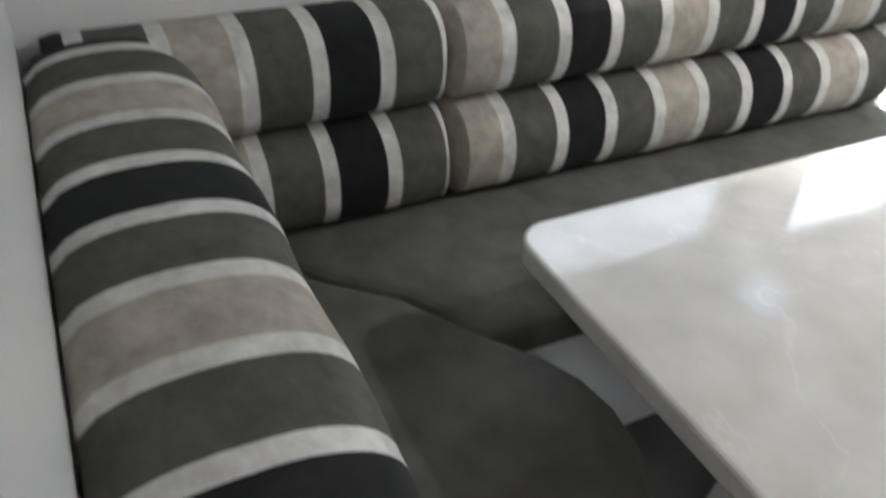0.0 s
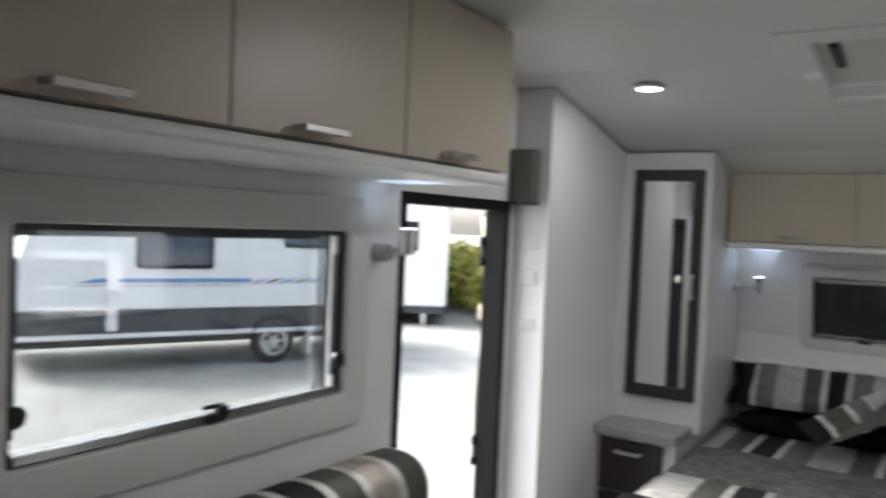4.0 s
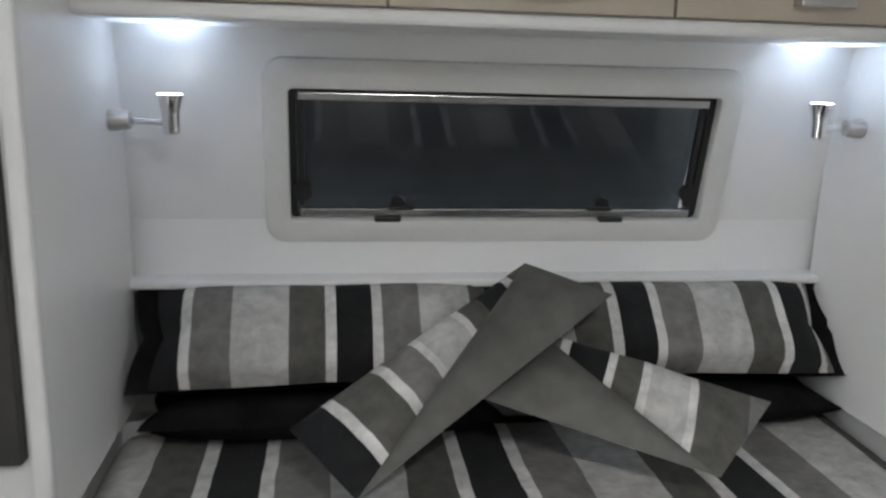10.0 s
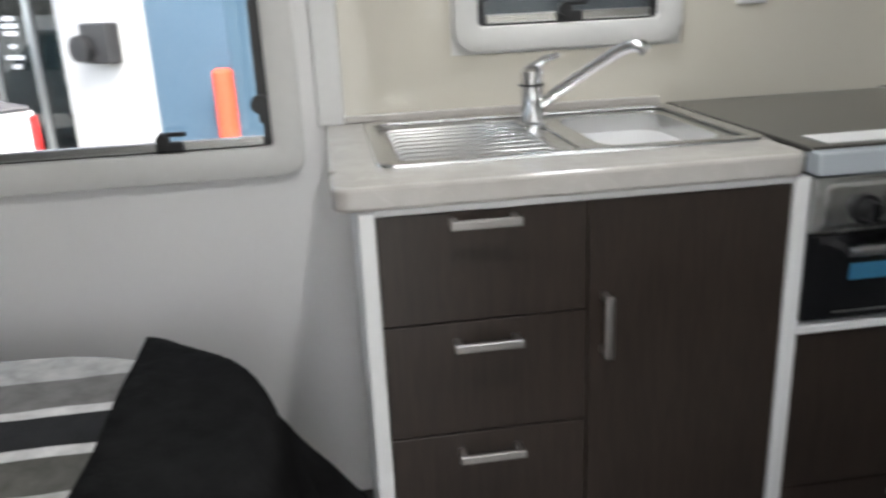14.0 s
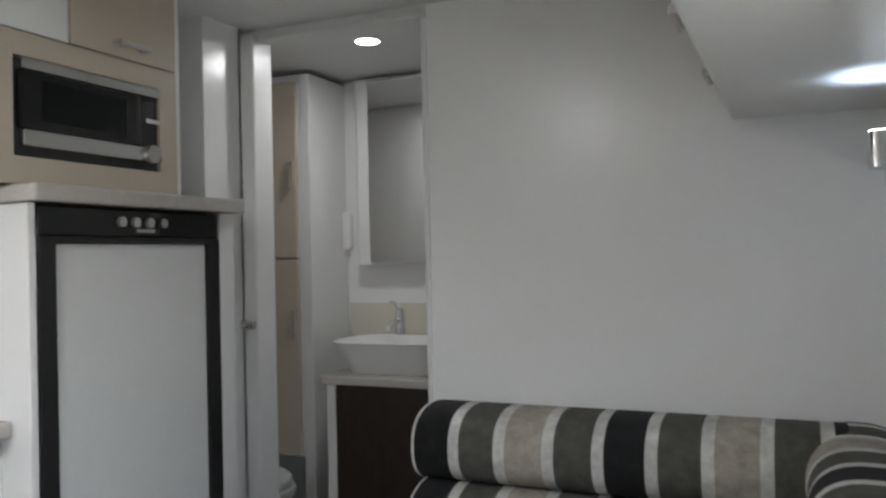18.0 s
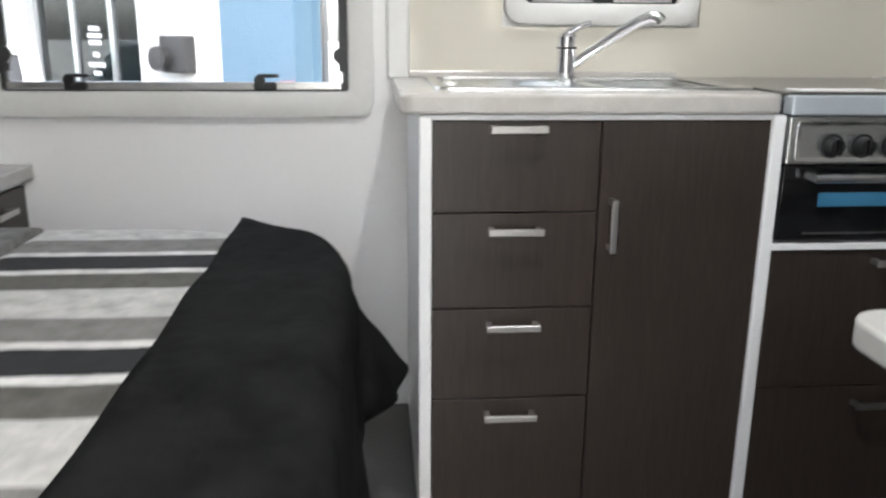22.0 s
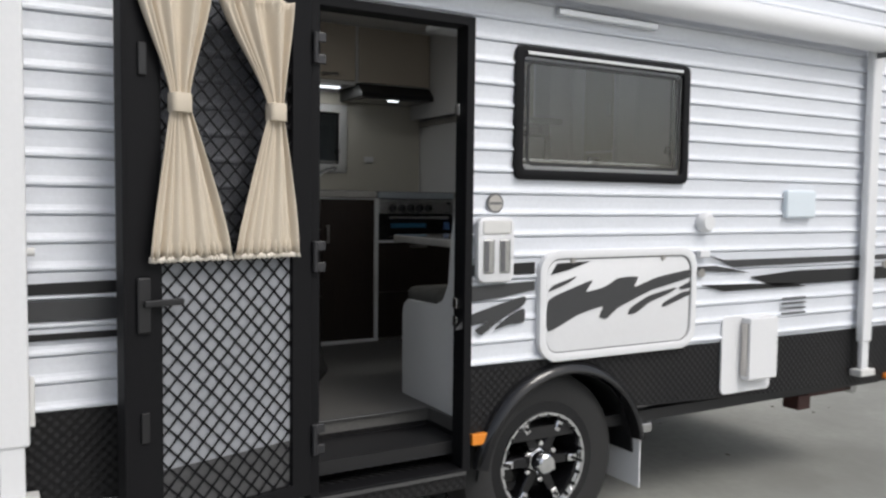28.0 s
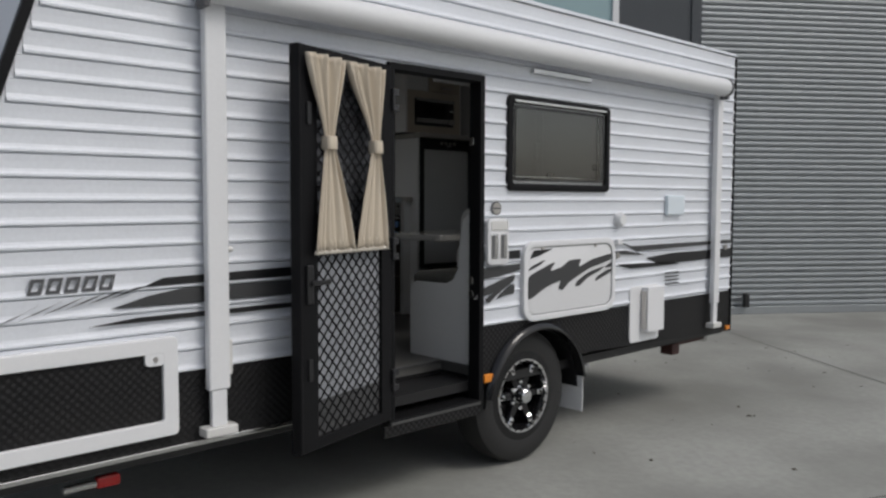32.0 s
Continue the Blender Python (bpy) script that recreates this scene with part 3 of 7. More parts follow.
P("side_drop", bm_prism(rounded(BEDX0 - 0.030, BEDX0 - 0.013, 0.44, 0.80, 0.005), "z", 0.24, 0.585), striped("striped_velvet_side_drop", "Z", 0.43, [(0, CHARC), (0.24, WHITE), (0.325, LIGHT), (0.58, GREYD), (0.74, GREYM), (0.942, WHITE)], 0.07), bed, "striped cover hanging down the side", True)
# black throw over the foot: hangs down the end and the door side, pointed at the corner
throw = bmesh.new()


def ramp(v, a, b):
    return min(1.0, max(0.0, (v - a) / (b - a)))


NA, NB, DROP = 72, 32, 0.36
TX0, TX1, TY, TZ, TR = BEDX0 - 0.035, BEDX1 + 0.02, BEDY0 + 0.015, BEDZ + 0.032, FOOTR + 0.01
grid = []
for i in range(NA + 1):
    a = (TX0 - DROP) + (0.735 - TX0 + DROP) * i / NA
    da = max(0.0, TX0 - a)
    far, near = ramp(a, 0.35, 0.73) ** 1.5, ramp(-a, 0.25, 0.65)
    b0, b1 = 0.365 + 0.10 * da, TY - DROP + 0.02 * math.sin(5 * a) + 0.07 * far
    col = []
    for j in range(NB + 1):
        b = b0 + (b1 - b0) * j / NB
        # how far, and in which direction, the cloth point lies outside the bed's plan
        cx = min(max(a, TX0 + TR), TX1 - TR)
        cy = max(b, TY + TR)
        v = Vector((a - cx, b - cy, 0))
        d = max(0.0, v.length - TR)
        u = v.normalized() if v.length > 1e-6 else Vector((0, -1, 0))
        r = 0.04
        if d < r * math.pi / 2:
            out, down = r * math.sin(d / r), r * (1 - math.cos(d / r))
        else:
            out, down = r, r + d - r * math.pi / 2
        along = math.atan2(u.y, u.x) * 0.35 + a
        lean = math.atan(max(0.02, 0.05 + 0.58 * far + 0.12 * near + 0.04 * math.sin(10.5 * along + 0.4) + 0.04 * math.sin(25 * along)))
        rest = max(0.0, down - r)
        out, down = out + rest * math.sin(lean), down - rest * (1 - math.cos(lean))
        q = Vector((a, b, 0)) if d == 0 else Vector((cx, cy, 0)) + u * (TR + out)
        z = TZ - down + 0.003 * math.sin(21 * a + 9 * b) + 0.002 * math.sin(47 * b - 13 * a)
        col.append(throw.verts.new((q.x, q.y, max(z, 0.015))))
    grid.append(col)
for i in range(NA):
    for j in range(NB):
        throw.faces.new((grid[i][j], grid[i][j + 1], grid[i + 1][j + 1], grid[i + 1][j]))
grid_pts = [[tuple(v.co) for v in col] for col in grid]
bmesh.ops.recalc_face_normals(throw, faces=throw.faces)
th = thing("throw", "black velvet throw draped over the bed foot", "throw", (0.02, 0.36, BEDZ))
cloth = P("cloth", throw, BLACKVEL, th, "", True)
sol = cloth.modifiers.new("thick", "SOLIDIFY")
sol.thickness, sol.offset = 0.006, 1
rim = [grid_pts[0][j] for j in range(NB + 1)] + [grid_pts[i][NB] for i in range(1, NA + 1)] + [grid_pts[NA][j] for j in range(NB - 1, -1, -1)]
P("hem", bm_tube(rim, 0.0055, 6), mat("charcoal_stitched_hem", (0.030, 0.030, 0.029), 0.9, grain=0.4, scale=40), th, "thick stitched charcoal hem", True)
# pillows and cushions
for x, w, turn, shift in ((-0.33, 0.72, 1, -0.018), (0.42, 0.66, -1, 0.163)):
    PILSTRIPE = striped("striped_velvet_pillow", "X", 0.36, BEDSTOPS, shift + 0.36)
    # flat black pad added to fill the dark band below the striped pillow
    bp = thing("black_pad", "flat black pad filling the dark band under the striped pillow", "pillow", (x, 1.61, BEDZ + 0.062), "black pillows")
    part("cover", pillow_bm(w - 0.02, 0.19, 0.09), BLACKVEL, bp, "", True)
    pl = thing("pillow", "long striped velvet pillow with black back", "pillow", (x, 1.607, BEDZ + 0.215), "bed pillows")
    pl.rotation_euler = (radians(46), 0, radians(turn))
    part("striped_face", half(pillow_bm(w - 0.06, 0.215, 0.13), True), PILSTRIPE, pl, "", True)
    part("black_back", half(pillow_bm(w + 0.02, 0.228, 0.13), False), BLACKVEL, pl, "", True)
CUSHION_STRIPES = [striped("striped_velvet_cushion", "X", 0.40, [(0, GREYD), (0.24, WHITE), (0.28, LIGHT), (0.46, WHITE), (0.50, GREYD), (0.62, WHITE), (0.66, CHARC), (0.84, WHITE), (0.89, GREYM)], 0.222),
                   striped("striped_velvet_cushion", "X", 0.42, [(0, CHARC), (0.16, WHITE), (0.21, GREYD), (0.40, WHITE), (0.45, GREYM), (0.60, WHITE), (0.64, LIGHT), (0.84, WHITE), (0.88, GREYD)], 0.292)]


def pyramid_cushion(label, a1, a2, b1, b2):
    """A four-faced cushion with two crossed end seams: suede on two faces, stripes on the others."""
    a1, a2, b1, b2 = (Vector(v) for v in (a1, a2, b1, b2))
    mid = (a1 + a2 + b1 + b2) / 4
    ax = ((b1 + b2) - (a1 + a2)).normalized()
    up = Vector((0, 0, 1))
    sd = up.cross(ax).normalized()
    c = thing("scatter_cushion", label, "cushion", (0, 0, 0), "crossed cushions")
    rot = Matrix((ax, sd, ax.cross(sd))).transposed().to_4x4()
    c.matrix_world = Matrix.Translation(mid) @ rot
    inv = c.matrix_world.inverted()
    a1, a2, b1, b2 = (inv @ v for v in (a1, a2, b1, b2))

    def face(p, q, r):
        bm = bmesh.new()
        n = 12
        nrm = (q - p).cross(r - p).normalized()
        if nrm.dot((p + q + r) / 3) < 0:
            nrm = -nrm
        vs = {}
        for i in range(n + 1):
            for j in range(n + 1 - i):
                u, v = i / n, j / n
                w = 1 - u - v
                puff = max(0.0, 27 * u * v * w) ** 0.6 * 0.030
                wr = 0.003 * math.sin(17 * u + 11 * v) * min(1.0, 12 * u * v * w * 3)
                vs[i, j] = bm.verts.new(p * w + q * u + r * v + nrm * (puff + wr))
        for i in range(n):
            for j in range(n - i):
                bm.faces.new((vs[i, j], vs[i + 1, j], vs[i, j + 1]))
                if i + j < n - 1:
                    bm.faces.new((vs[i + 1, j], vs[i + 1, j + 1], vs[i, j + 1]))
        bmesh.ops.recalc_face_normals(bm, faces=bm.faces)
        return bm
    return c, face, (a1, a2, b1, b2)


for CUSTRIPE, (label, pts) in zip(CUSHION_STRIPES, (("grey suede and striped cushion lying askew on the bed", ((0.487, 1.371, 0.752), (0.318, 1.218, 0.688), (0.075, 1.520, 0.850), (-0.075, 1.390, 0.775))),
                   ("grey suede and striped cushion leaning across another", ((-0.394, 1.372, 0.730), (-0.284, 1.199, 0.688), (0.063, 1.597, 0.966), (0.198, 1.458, 0.938))))):
    cu_, face_, (a1_, a2_, b1_, b2_) = pyramid_cushion(label, *pts)
    part("suede_face", face_(a2_, b1_, b2_), SUEDE, cu_, "grey suede face", True)
    part("striped_face", face_(a1_, a2_, b1_), CUSTRIPE, cu_, "striped velvet face", True)
    part("suede_face", face_(a1_, b1_, b2_), SUEDE, cu_, "grey suede face", True)
    part("striped_face", face_(a1_, a2_, b2_), CUSTRIPE, cu_, "striped velvet face", True)

# wardrobes with mirror doors
WARDY = 1.172
for side, x0, x1, m0, m1, hx in ((-1, XD + 0.002, -0.712, -1.020, -0.740, -0.765), (1, 0.745, XO - 0.002, 0.778, 1.058, 0.802)):
    w = thing("wardrobe", "tall white wardrobe beside the bed with dark-framed mirror door", "wardrobe", ((x0 + x1) / 2, 1.45, 0.66), "bed wardrobes")
    P("body", bm_box(x0, x1, WARDY, 1.70, 0.66, 1.775, 0.004), WALL, w)
    P("corner_post", bm_box((x1 - 0.028) if side < 0 else (x0 - 0.002), (x1 + 0.002) if side < 0 else (x0 + 0.028), WARDY - 0.008, WARDY + 0.02, 0.66, 1.772, 0.008), WHITEPL, w, "rounded white corner trim")
    dr = P("mirror_door", bm_ring(rounded(m0, m1, 0.790, 1.706, 0.006, 2), rounded(m0 + 0.040, m1 - 0.040, 0.838, 1.660, 0.004, 2), "y", WARDY - 0.002, WARDY - 0.022, 0.003), DARKFRAME, w, "dark wood door frame")
    P("mirror", bm_box(m0 + 0.040, m1 - 0.040, WARDY - 0.012, WARDY - 0.006, 0.836, 1.662), MIRROR, dr, "tall mirror glass")
    bar_handle(dr, hx, WARDY - 0.022, 1.245, 0.10, "zf", mat_=NICKEL)
    if side < 0:
        P("filler_panel", bm_prism([(0.455, 0.0), (WARDY - 0.001, 0.0), (WARDY - 0.001, 1.780), (0.455, 1.925)], "x", x0, -1.070), WALL, w, "white filler panel")
    # bedside cabinet under it
    n0, n1 = (-1.066, -0.752) if side < 0 else (0.775, x1)
    b = thing("bedside_cabinet", "low bedside cabinet with stone top and dark drawer", "bedside cabinet", ((n0 + n1) / 2, 1.2, 0), "bedside cabinets")
    P("body", bm_box(n0, n1, 0.985, 1.70, 0, 0.655, 0.004), WHITEPL, b, "white cabinet body")
    P("top", bm_prism(rounded(n0, n1 + (0.012 if side < 0 else 0), 0.945, WARDY + 0.002, 0.02), "z", 0.656, 0.692, 0.004), NIGHTTOP, b, "grey speckled stone top")
    d0, d1 = (n0 + 0.02, n1 - 0.045) if side < 0 else (n0 + 0.035, n1 - 0.02)
    dd = P("drawer", bm_box(d0, d1, 0.968, 0.984, 0.44, 0.640, 0.002), WOOD, b, "dark wood drawer front")
    bar_handle(dd, (d0 + d1) / 2, 0.968, 0.60, 0.105, "x")
    P("door", bm_box(d0, d1, 0.968, 0.984, 0.06, 0.432, 0.002), WOOD, b, "dark wood door front")

# cupboards over the bed head
cup = thing("overhead_cupboard", "row of three beige lockers above the bed head", "cupboard", (0.03, 1.55, 1.42))
P("body", bm_prism([(1.44, 1.43), (1.60, 1.43), (1.60, 1.62), (1.44, 1.72)], "x", -0.72, 0.766), WHITEPL, cup, "white locker body")
P("bottom_lip", bm_box(-0.72, 0.766, 1.405, 1.645, 1.405, 1.43, 0.008), WHITEPL, cup, "white rounded lower edge")
for a, b, hx in ((-0.705, -0.231, -0.462), (-0.227, 0.256, 0.025), (0.260, 0.752, 0.518)):
    d = P("door", bm_box(a, b, 1.422, 1.438, 1.434, 1.712, 0.003), BEIGE, cup, "beige flap door")
    bar_handle(d, hx, 1.422, 1.466, 0.10, "x")
reading_lamp("satin metal reading lamp on the wardrobe side", -0.711, 1.585, 1.235, (1, 0, 0), (0.9, -0.35, 0), 0.23)
reading_lamp("satin metal reading lamp on the wardrobe side", 0.744, 1.585, 1.245, (-1, 0, 0), (-0.9, -0.35, 0), 0.3)
setting("trim_ledge", bm_box(-0.72, 0.766, 1.665, 1.76, 0.898, 0.915, 0.006), WHITEPL, "white ledge along the bed head", "ledge")
# front window, its frame leaning with the wall
fwn = tagged(thing("window_3", "wide dark window above the bed head in a grey frame", "window", (0.036, 1.735, 1.03)), kind="structure")
fwn.rotation_euler = (-math.atan(-0.226), 0, 0)
fo = rounded(-0.487, 0.487, -0.045, 0.335, 0.04)
fi = rounded(-0.438, 0.438, 0.004, 0.276, 0.01)
part("window_frame", bm_ring(fo, fi, "y", -0.001, -0.022, 0.005), GREYFRAME, fwn, "pale moulded inner frame", True)
part("rim_seal", bm_ring(fi, rounded(-0.424, 0.424, 0.012, 0.268, 0.008), "y", 0.0, 0.02), BLACK, fwn, "black rubber rim")
part("sash_rail", bm_box(-0.42, 0.42, -0.010, 0.004, 0.008, 0.026, 0.002), STEEL, fwn, "silver bottom rail")
part("sash_rail", bm_box(-0.42, 0.42, -0.010, 0.004, 0.252, 0.268, 0.002), STEEL, fwn, "silver top rail")
part("pane", bm_box(-0.43, 0.43, 0.022, 0.026, 0.006, 0.274), glass("grey_tinted_acrylic", (0.72, 0.75, 0.76)), fwn, "dark tinted pane")
for xx, sg in ((-0.24, 1), (0.24, -1)):
    k = part("latch", bm_join(bm_box(xx - 0.028, xx + 0.028, -0.022, 0.0, -0.002, 0.014, 0.005), bm_cyl(xx + 0.02 * sg, -0.006, 0.036, 0.016, 0.012, "y", 12)), BLACK, fwn, "black turn latch")
    part("latch_lever", bm_box(min(xx, xx + 0.055 * sg), max(xx, xx + 0.055 * sg), -0.020, -0.010, 0.026, 0.036, 0.003), BLACK, k)
for xx in (-0.415, 0.415):
    part("stay", bm_join(bm_box(xx - 0.006, xx + 0.006, 0.0, 0.014, 0.03, 0.255, 0.002), bm_cyl(xx, -0.004, 0.06, 0.020, 0.012, "y", 14)), BLACK, fwn, "black side stay with knob")
inner_window("window", "large clear window beside the bed in a grey frame", XO, -1, *BWIN, 0.062, 0, (0.82, 0.36), GLASS, "1")
inner_window("window", "small square window above the sink in a grey frame", XO, -1, *SWIN, 0.05, 0, (-0.49,), DARKGLASS, "2")

# ---- kitchen ----
kc = thing("kitchen_cabinet", "dark wood kitchen base cabinet with four drawers and a door", "cabinet", (0.86, -0.35, 0))
P("carcass", bm_box(0.60, XO - 0.002, -0.703, 0.004, 0.0, 0.870, 0.002), WALL, kc, "white cabinet sides")
for a, b in ((-0.020, 0.006), (-0.704, -0.677)):
    P("stile", bm_box(0.572, 0.60, a, b, 0.0, 0.870, 0.004), WHITEPL, kc, "white edge post")
P("bottom_rail", bm_box(0.574, 0.60, -0.677, -0.020, 0.0, 0.020, 0.002), WHITEPL, kc, "white bottom rail")
P("top_rail", bm_box(0.576, 0.60, -0.677, -0.020, 0.8605, 0.870, 0.001), WHITEPL, kc, "white top rail")
for z0, z1, hz in ((0.684, 0.8595, 0.857), (0.489, 0.681, 0.649), (0.294, 0.486, 0.454), (0.022, 0.291, 0.259)):
    d = P("drawer", bm_box(0.578, 0.597, -0.343, -0.0215, z0, z1, 0.0015), WOOD, kc, "dark wood drawer front")
    bar_handle(d, 0.578, -0.181, hz - (0.012 if hz > 0.8 else 0), 0.108, "y")
d = P("door", bm_box(0.578, 0.597, -0.6755, -0.346, 0.022, 0.8595, 0.0015), WOOD, kc, "dark wood cupboard door")
bar_handle(d, 0.578, -0.371, 0.658, 0.106, "z")
# worktop with a real cut-out for the sink
SX0, SX1, SY0, SY1 = 0.70, 1.10, -0.68, -0.05
wt = thing("worktop", "pale speckled stone worktop around the sink", "worktop", (0.86, -0.35, 0.87))
P("slab", bm_prism(rounded(0.566, 0.70, -0.697, 0.040, 0.03), "z", 0.8715, 0.909, 0.006), MARBLE, wt)
for bx in ((0.69, XO - 0.002, -0.05, 0.040), (0.69, XO - 0.002, -0.697, -0.68), (1.10, XO - 0.002, -0.6798, -0.0502)):
    P("slab", bm_box(*bx, 0.8725, 0.9085), MARBLE, wt)
P("upstand", bm_box(1.150, XO - 0.001, -0.697, 0.0, 0.909, 0.925, 0.003), MARBLE, wt, "low stone upstand at the wall")
setting("trim_splashback", bm_join(bm_box(1.160, XO - 0.0005, -1.29, -0.002, 0.90, SWIN[2] - 0.055), bm_box(1.160, XO - 0.0005, -1.29, SWIN[0] - 0.055, SWIN[2] - 0.055, 1.56), bm_box(1.160, XO - 0.0005, SWIN[1] + 0.055, -0.002, SWIN[2] - 0.055, 1.56), bm_box(1.160, XO - 0.0005, SWIN[0] - 0.055, SWIN[1] + 0.055, SWIN[3] + 0.055, 1.56)), SPLASH, "cream glossy splashback behind the kitchen", "splashback")
setting("trim_wall_corner", bm_box(1.150, XO - 0.0005, 0.0, 0.055, 0.905, 1.56, 0.006), WHITEPL, "white cover strip beside the splashback", "trim")

snk = thing("sink", "stainless steel sink with drainer and single bowl", "sink", (0.90, -0.36, 0.905))
P("rim", bm_ring(rounded(SX0 - 0.02, SX1 + 0.02, SY0 - 0.012, SY1 + 0.015, 0.03), rounded(SX0 + 0.005, SX1 - 0.005, SY0 + 0.01, SY1 - 0.01, 0.03), "z", 0.9085, 0.915, 0.003), STEEL, snk, "", True)
P("drainer", bm_box(SX0 + 0.004, SX1 - 0.004, -0.385, SY1 - 0.008, 0.896, 0.902, 0.002), STEEL, snk)
for i in range(9):
    xx = SX0 + 0.045 + i * 0.036
    P("rib", bm_tube([(xx, -0.34, 0.903), (xx, -0.33, 0.906), (xx, -0.09, 0.906), (xx, -0.08, 0.903)], 0.006, 8), STEEL, snk, "", True)
bo, bi = rounded(SX0 + 0.02, SX1 - 0.02, -0.665, -0.405, 0.05), rounded(SX0 + 0.04, SX1 - 0.04, -0.645, -0.425, 0.05)
P("deck", bm_ring(rounded(SX0 + 0.003, SX1 - 0.003, SY0 + 0.004, -0.386, 0.012), bo, "z", 0.900, 0.906), STEEL, snk)
bowl = bm_ring(bo, bi, "z", 0.9055, 0.78)
P("bowl", bm_join(bowl, bm_prism(bo, "z", 0.772, 0.778)), STEEL, snk, "deep steel bowl", True)
tap = thing("tap", "chrome mixer tap with long slanting spout", "tap", (0.995, -0.365, 0.905))
P("body", bm_tube([(0.995, -0.365, 0.900), (0.995, -0.365, 0.912), (0.995, -0.365, 0.915), (0.995, -0.365, 0.992), (0.995, -0.365, 1.012), (0.995, -0.365, 1.022)], [0.030, 0.030, 0.023, 0.022, 0.023, 0.014], 24), CHROME, tap, "", True)
P("collar", bm_tube([(0.995, -0.365, 0.984), (0.995, -0.365, 0.988)], [0.0242, 0.0242], 24), BLACK, tap)
P("lever", bm_tube([(0.995, -0.368, 1.018), (0.985, -0.388, 1.034), (0.968, -0.412, 1.042)], [0.010, 0.007, 0.005], 12), CHROME, tap, "", True)
P("spout", bm_tube([(0.990, -0.374, 0.942), (0.968, -0.412, 0.975), (0.938, -0.470, 1.018), (0.918, -0.510, 1.046), (0.906, -0.532, 1.056), (0.897, -0.548, 1.055), (0.893, -0.556, 1.045)], [0.010, 0.011, 0.011, 0.011, 0.012, 0.013, 0.013], 14), CHROME, tap, "", True)

# cooker
ck = thing("cooker", "built-in cooker with black lid, steel knob panel and oven", "cooker", (0.86, -0.975, 0.61))
P("body", bm_box(0.60, XO - 0.012, -1.222, -0.706, 0.615, 0.895, 0.002), BLACK, ck)
P("front_rail", bm_box(0.560, 0.60, -1.222, -0.706, 0.870, 0.908, 0.004), mat("pale_blue_glass_edge", (0.55, 0.60, 0.64), 0.12, metal=0.3), ck, "pale glossy front edge of the lid")
lid = P("lid", bm_box(0.585, XO - 0.03, -1.222, -0.706, 0.902, 0.912, 0.003), mat("dark_glass_lid", (0.055, 0.052, 0.048), 0.12), ck, "dark glass cooker lid")
P("leaflet", bm_box(0.605, 0.675, -0.93, -0.745, 0.9125, 0.914), mat("white_paper", (0.74, 0.74, 0.73), 0.7), lid, "folded white paper leaflet")
P("panel", bm_box(0.566, 0.60, -1.220, -0.708, 0.775, 0.868, 0.003), STEEL, ck, "brushed steel control panel")
P("panel_frame", bm_ring(rounded(-1.205, -0.724, 0.782, 0.858, 0.008, 3), rounded(-1.198, -0.731, 0.789, 0.851, 0.006, 3), "x", 0.5655, 0.563), CHROME, ck, "bright panel border")
for i in range(5):
    yk = -0.794 - i * 0.0615
    k = P("knob", bm_tube([(0.566, yk, 0.812), (0.560, yk, 0.812), (0.559, yk, 0.812), (0.538, yk, 0.812)], [0.024, 0.024, 0.018, 0.015], 18), BLACK, ck, "black control knob", True)
    P("knob_grip", bm_box(0.530, 0.540, yk - 0.004, yk + 0.004, 0.797, 0.827, 0.001), BLACKGLOSS, k)
P("igniter_button", bm_cyl(0.560, -1.185, 0.842, 0.010, 0.008, "x", 12), BLACK, ck)
od = P("oven_door", bm_box(0.572, 0.60, -1.220, -0.708, 0.622, 0.772, 0.003), BLACKGLOSS, ck, "black glass oven door")
P("door_bar", bm_join(bm_tube([(0.540, -1.17, 0.752), (0.540, -0.755, 0.752)], 0.010, 12), bm_box(0.54, 0.575, -1.165, -1.145, 0.745, 0.759), bm_box(0.54, 0.575, -0.78, -0.76, 0.745, 0.759)), CHROME, od, "chrome oven door bar", True)
P("energy_sticker", bm_box(0.5705, 0.5715, -1.03, -0.785, 0.690, 0.718), mat("blue_film_label", (0.05, 0.22, 0.38), 0.4), od, "blue strip label")
P("round_sticker", bm_box(0.5705, 0.5715, -1.195, -1.155, 0.680, 0.725), mat("blue_white_label", (0.16, 0.30, 0.62), 0.4), od, "blue and white label")
P("vent_slot", bm_box(0.5695, 0.5715, -1.19, -0.76, 0.634, 0.638), STEEL, od)
uc = thing("under_oven_cupboard", "dark wood drop-down cupboard below the oven", "cupboard", (0.86, -0.975, 0))
P("carcass", bm_box(0.602, XO - 0.012, -1.226, -0.7045, 0.0, 0.600, 0.002), WALL, uc)
P("top_rail", bm_box(0.572, 0.602, -1.226, -0.7045, 0.600, 0.614, 0.002), WHITEPL, uc, "white rail under the oven")
P("bottom_rail", bm_box(0.576, 0.602, -1.226, -0.7045, 0.0, 0.018, 0.002), NICKEL, uc)
for z0, z1, hz in ((0.300, 0.598, 0.575), (0.02, 0.297, 0.262)):
    d = P("flap", bm_box(0.578, 0.599, -1.222, -0.706, z0, z1, 0.0015), WOOD, uc, "dark wood flap door")
    bar_handle(d, 0.578, -0.97, hz, 0.108, "y")
# stub between cooker and fridge
sb = thing("filler_unit", "narrow white filler panel with stone top beside the cooker", "cabinet", (0.80, -1.26, 0))
P("panel", bm_box(0.545, XO - 0.012, -1.2965, -1.2265, 0.0, 0.878, 0.003), WHITEPL, sb)
P("top", bm_box(0.515, XO - 0.012, -1.296, -1.226, 0.878, 0.914, 0.004), MARBLE, sb, "pale stone top strip")

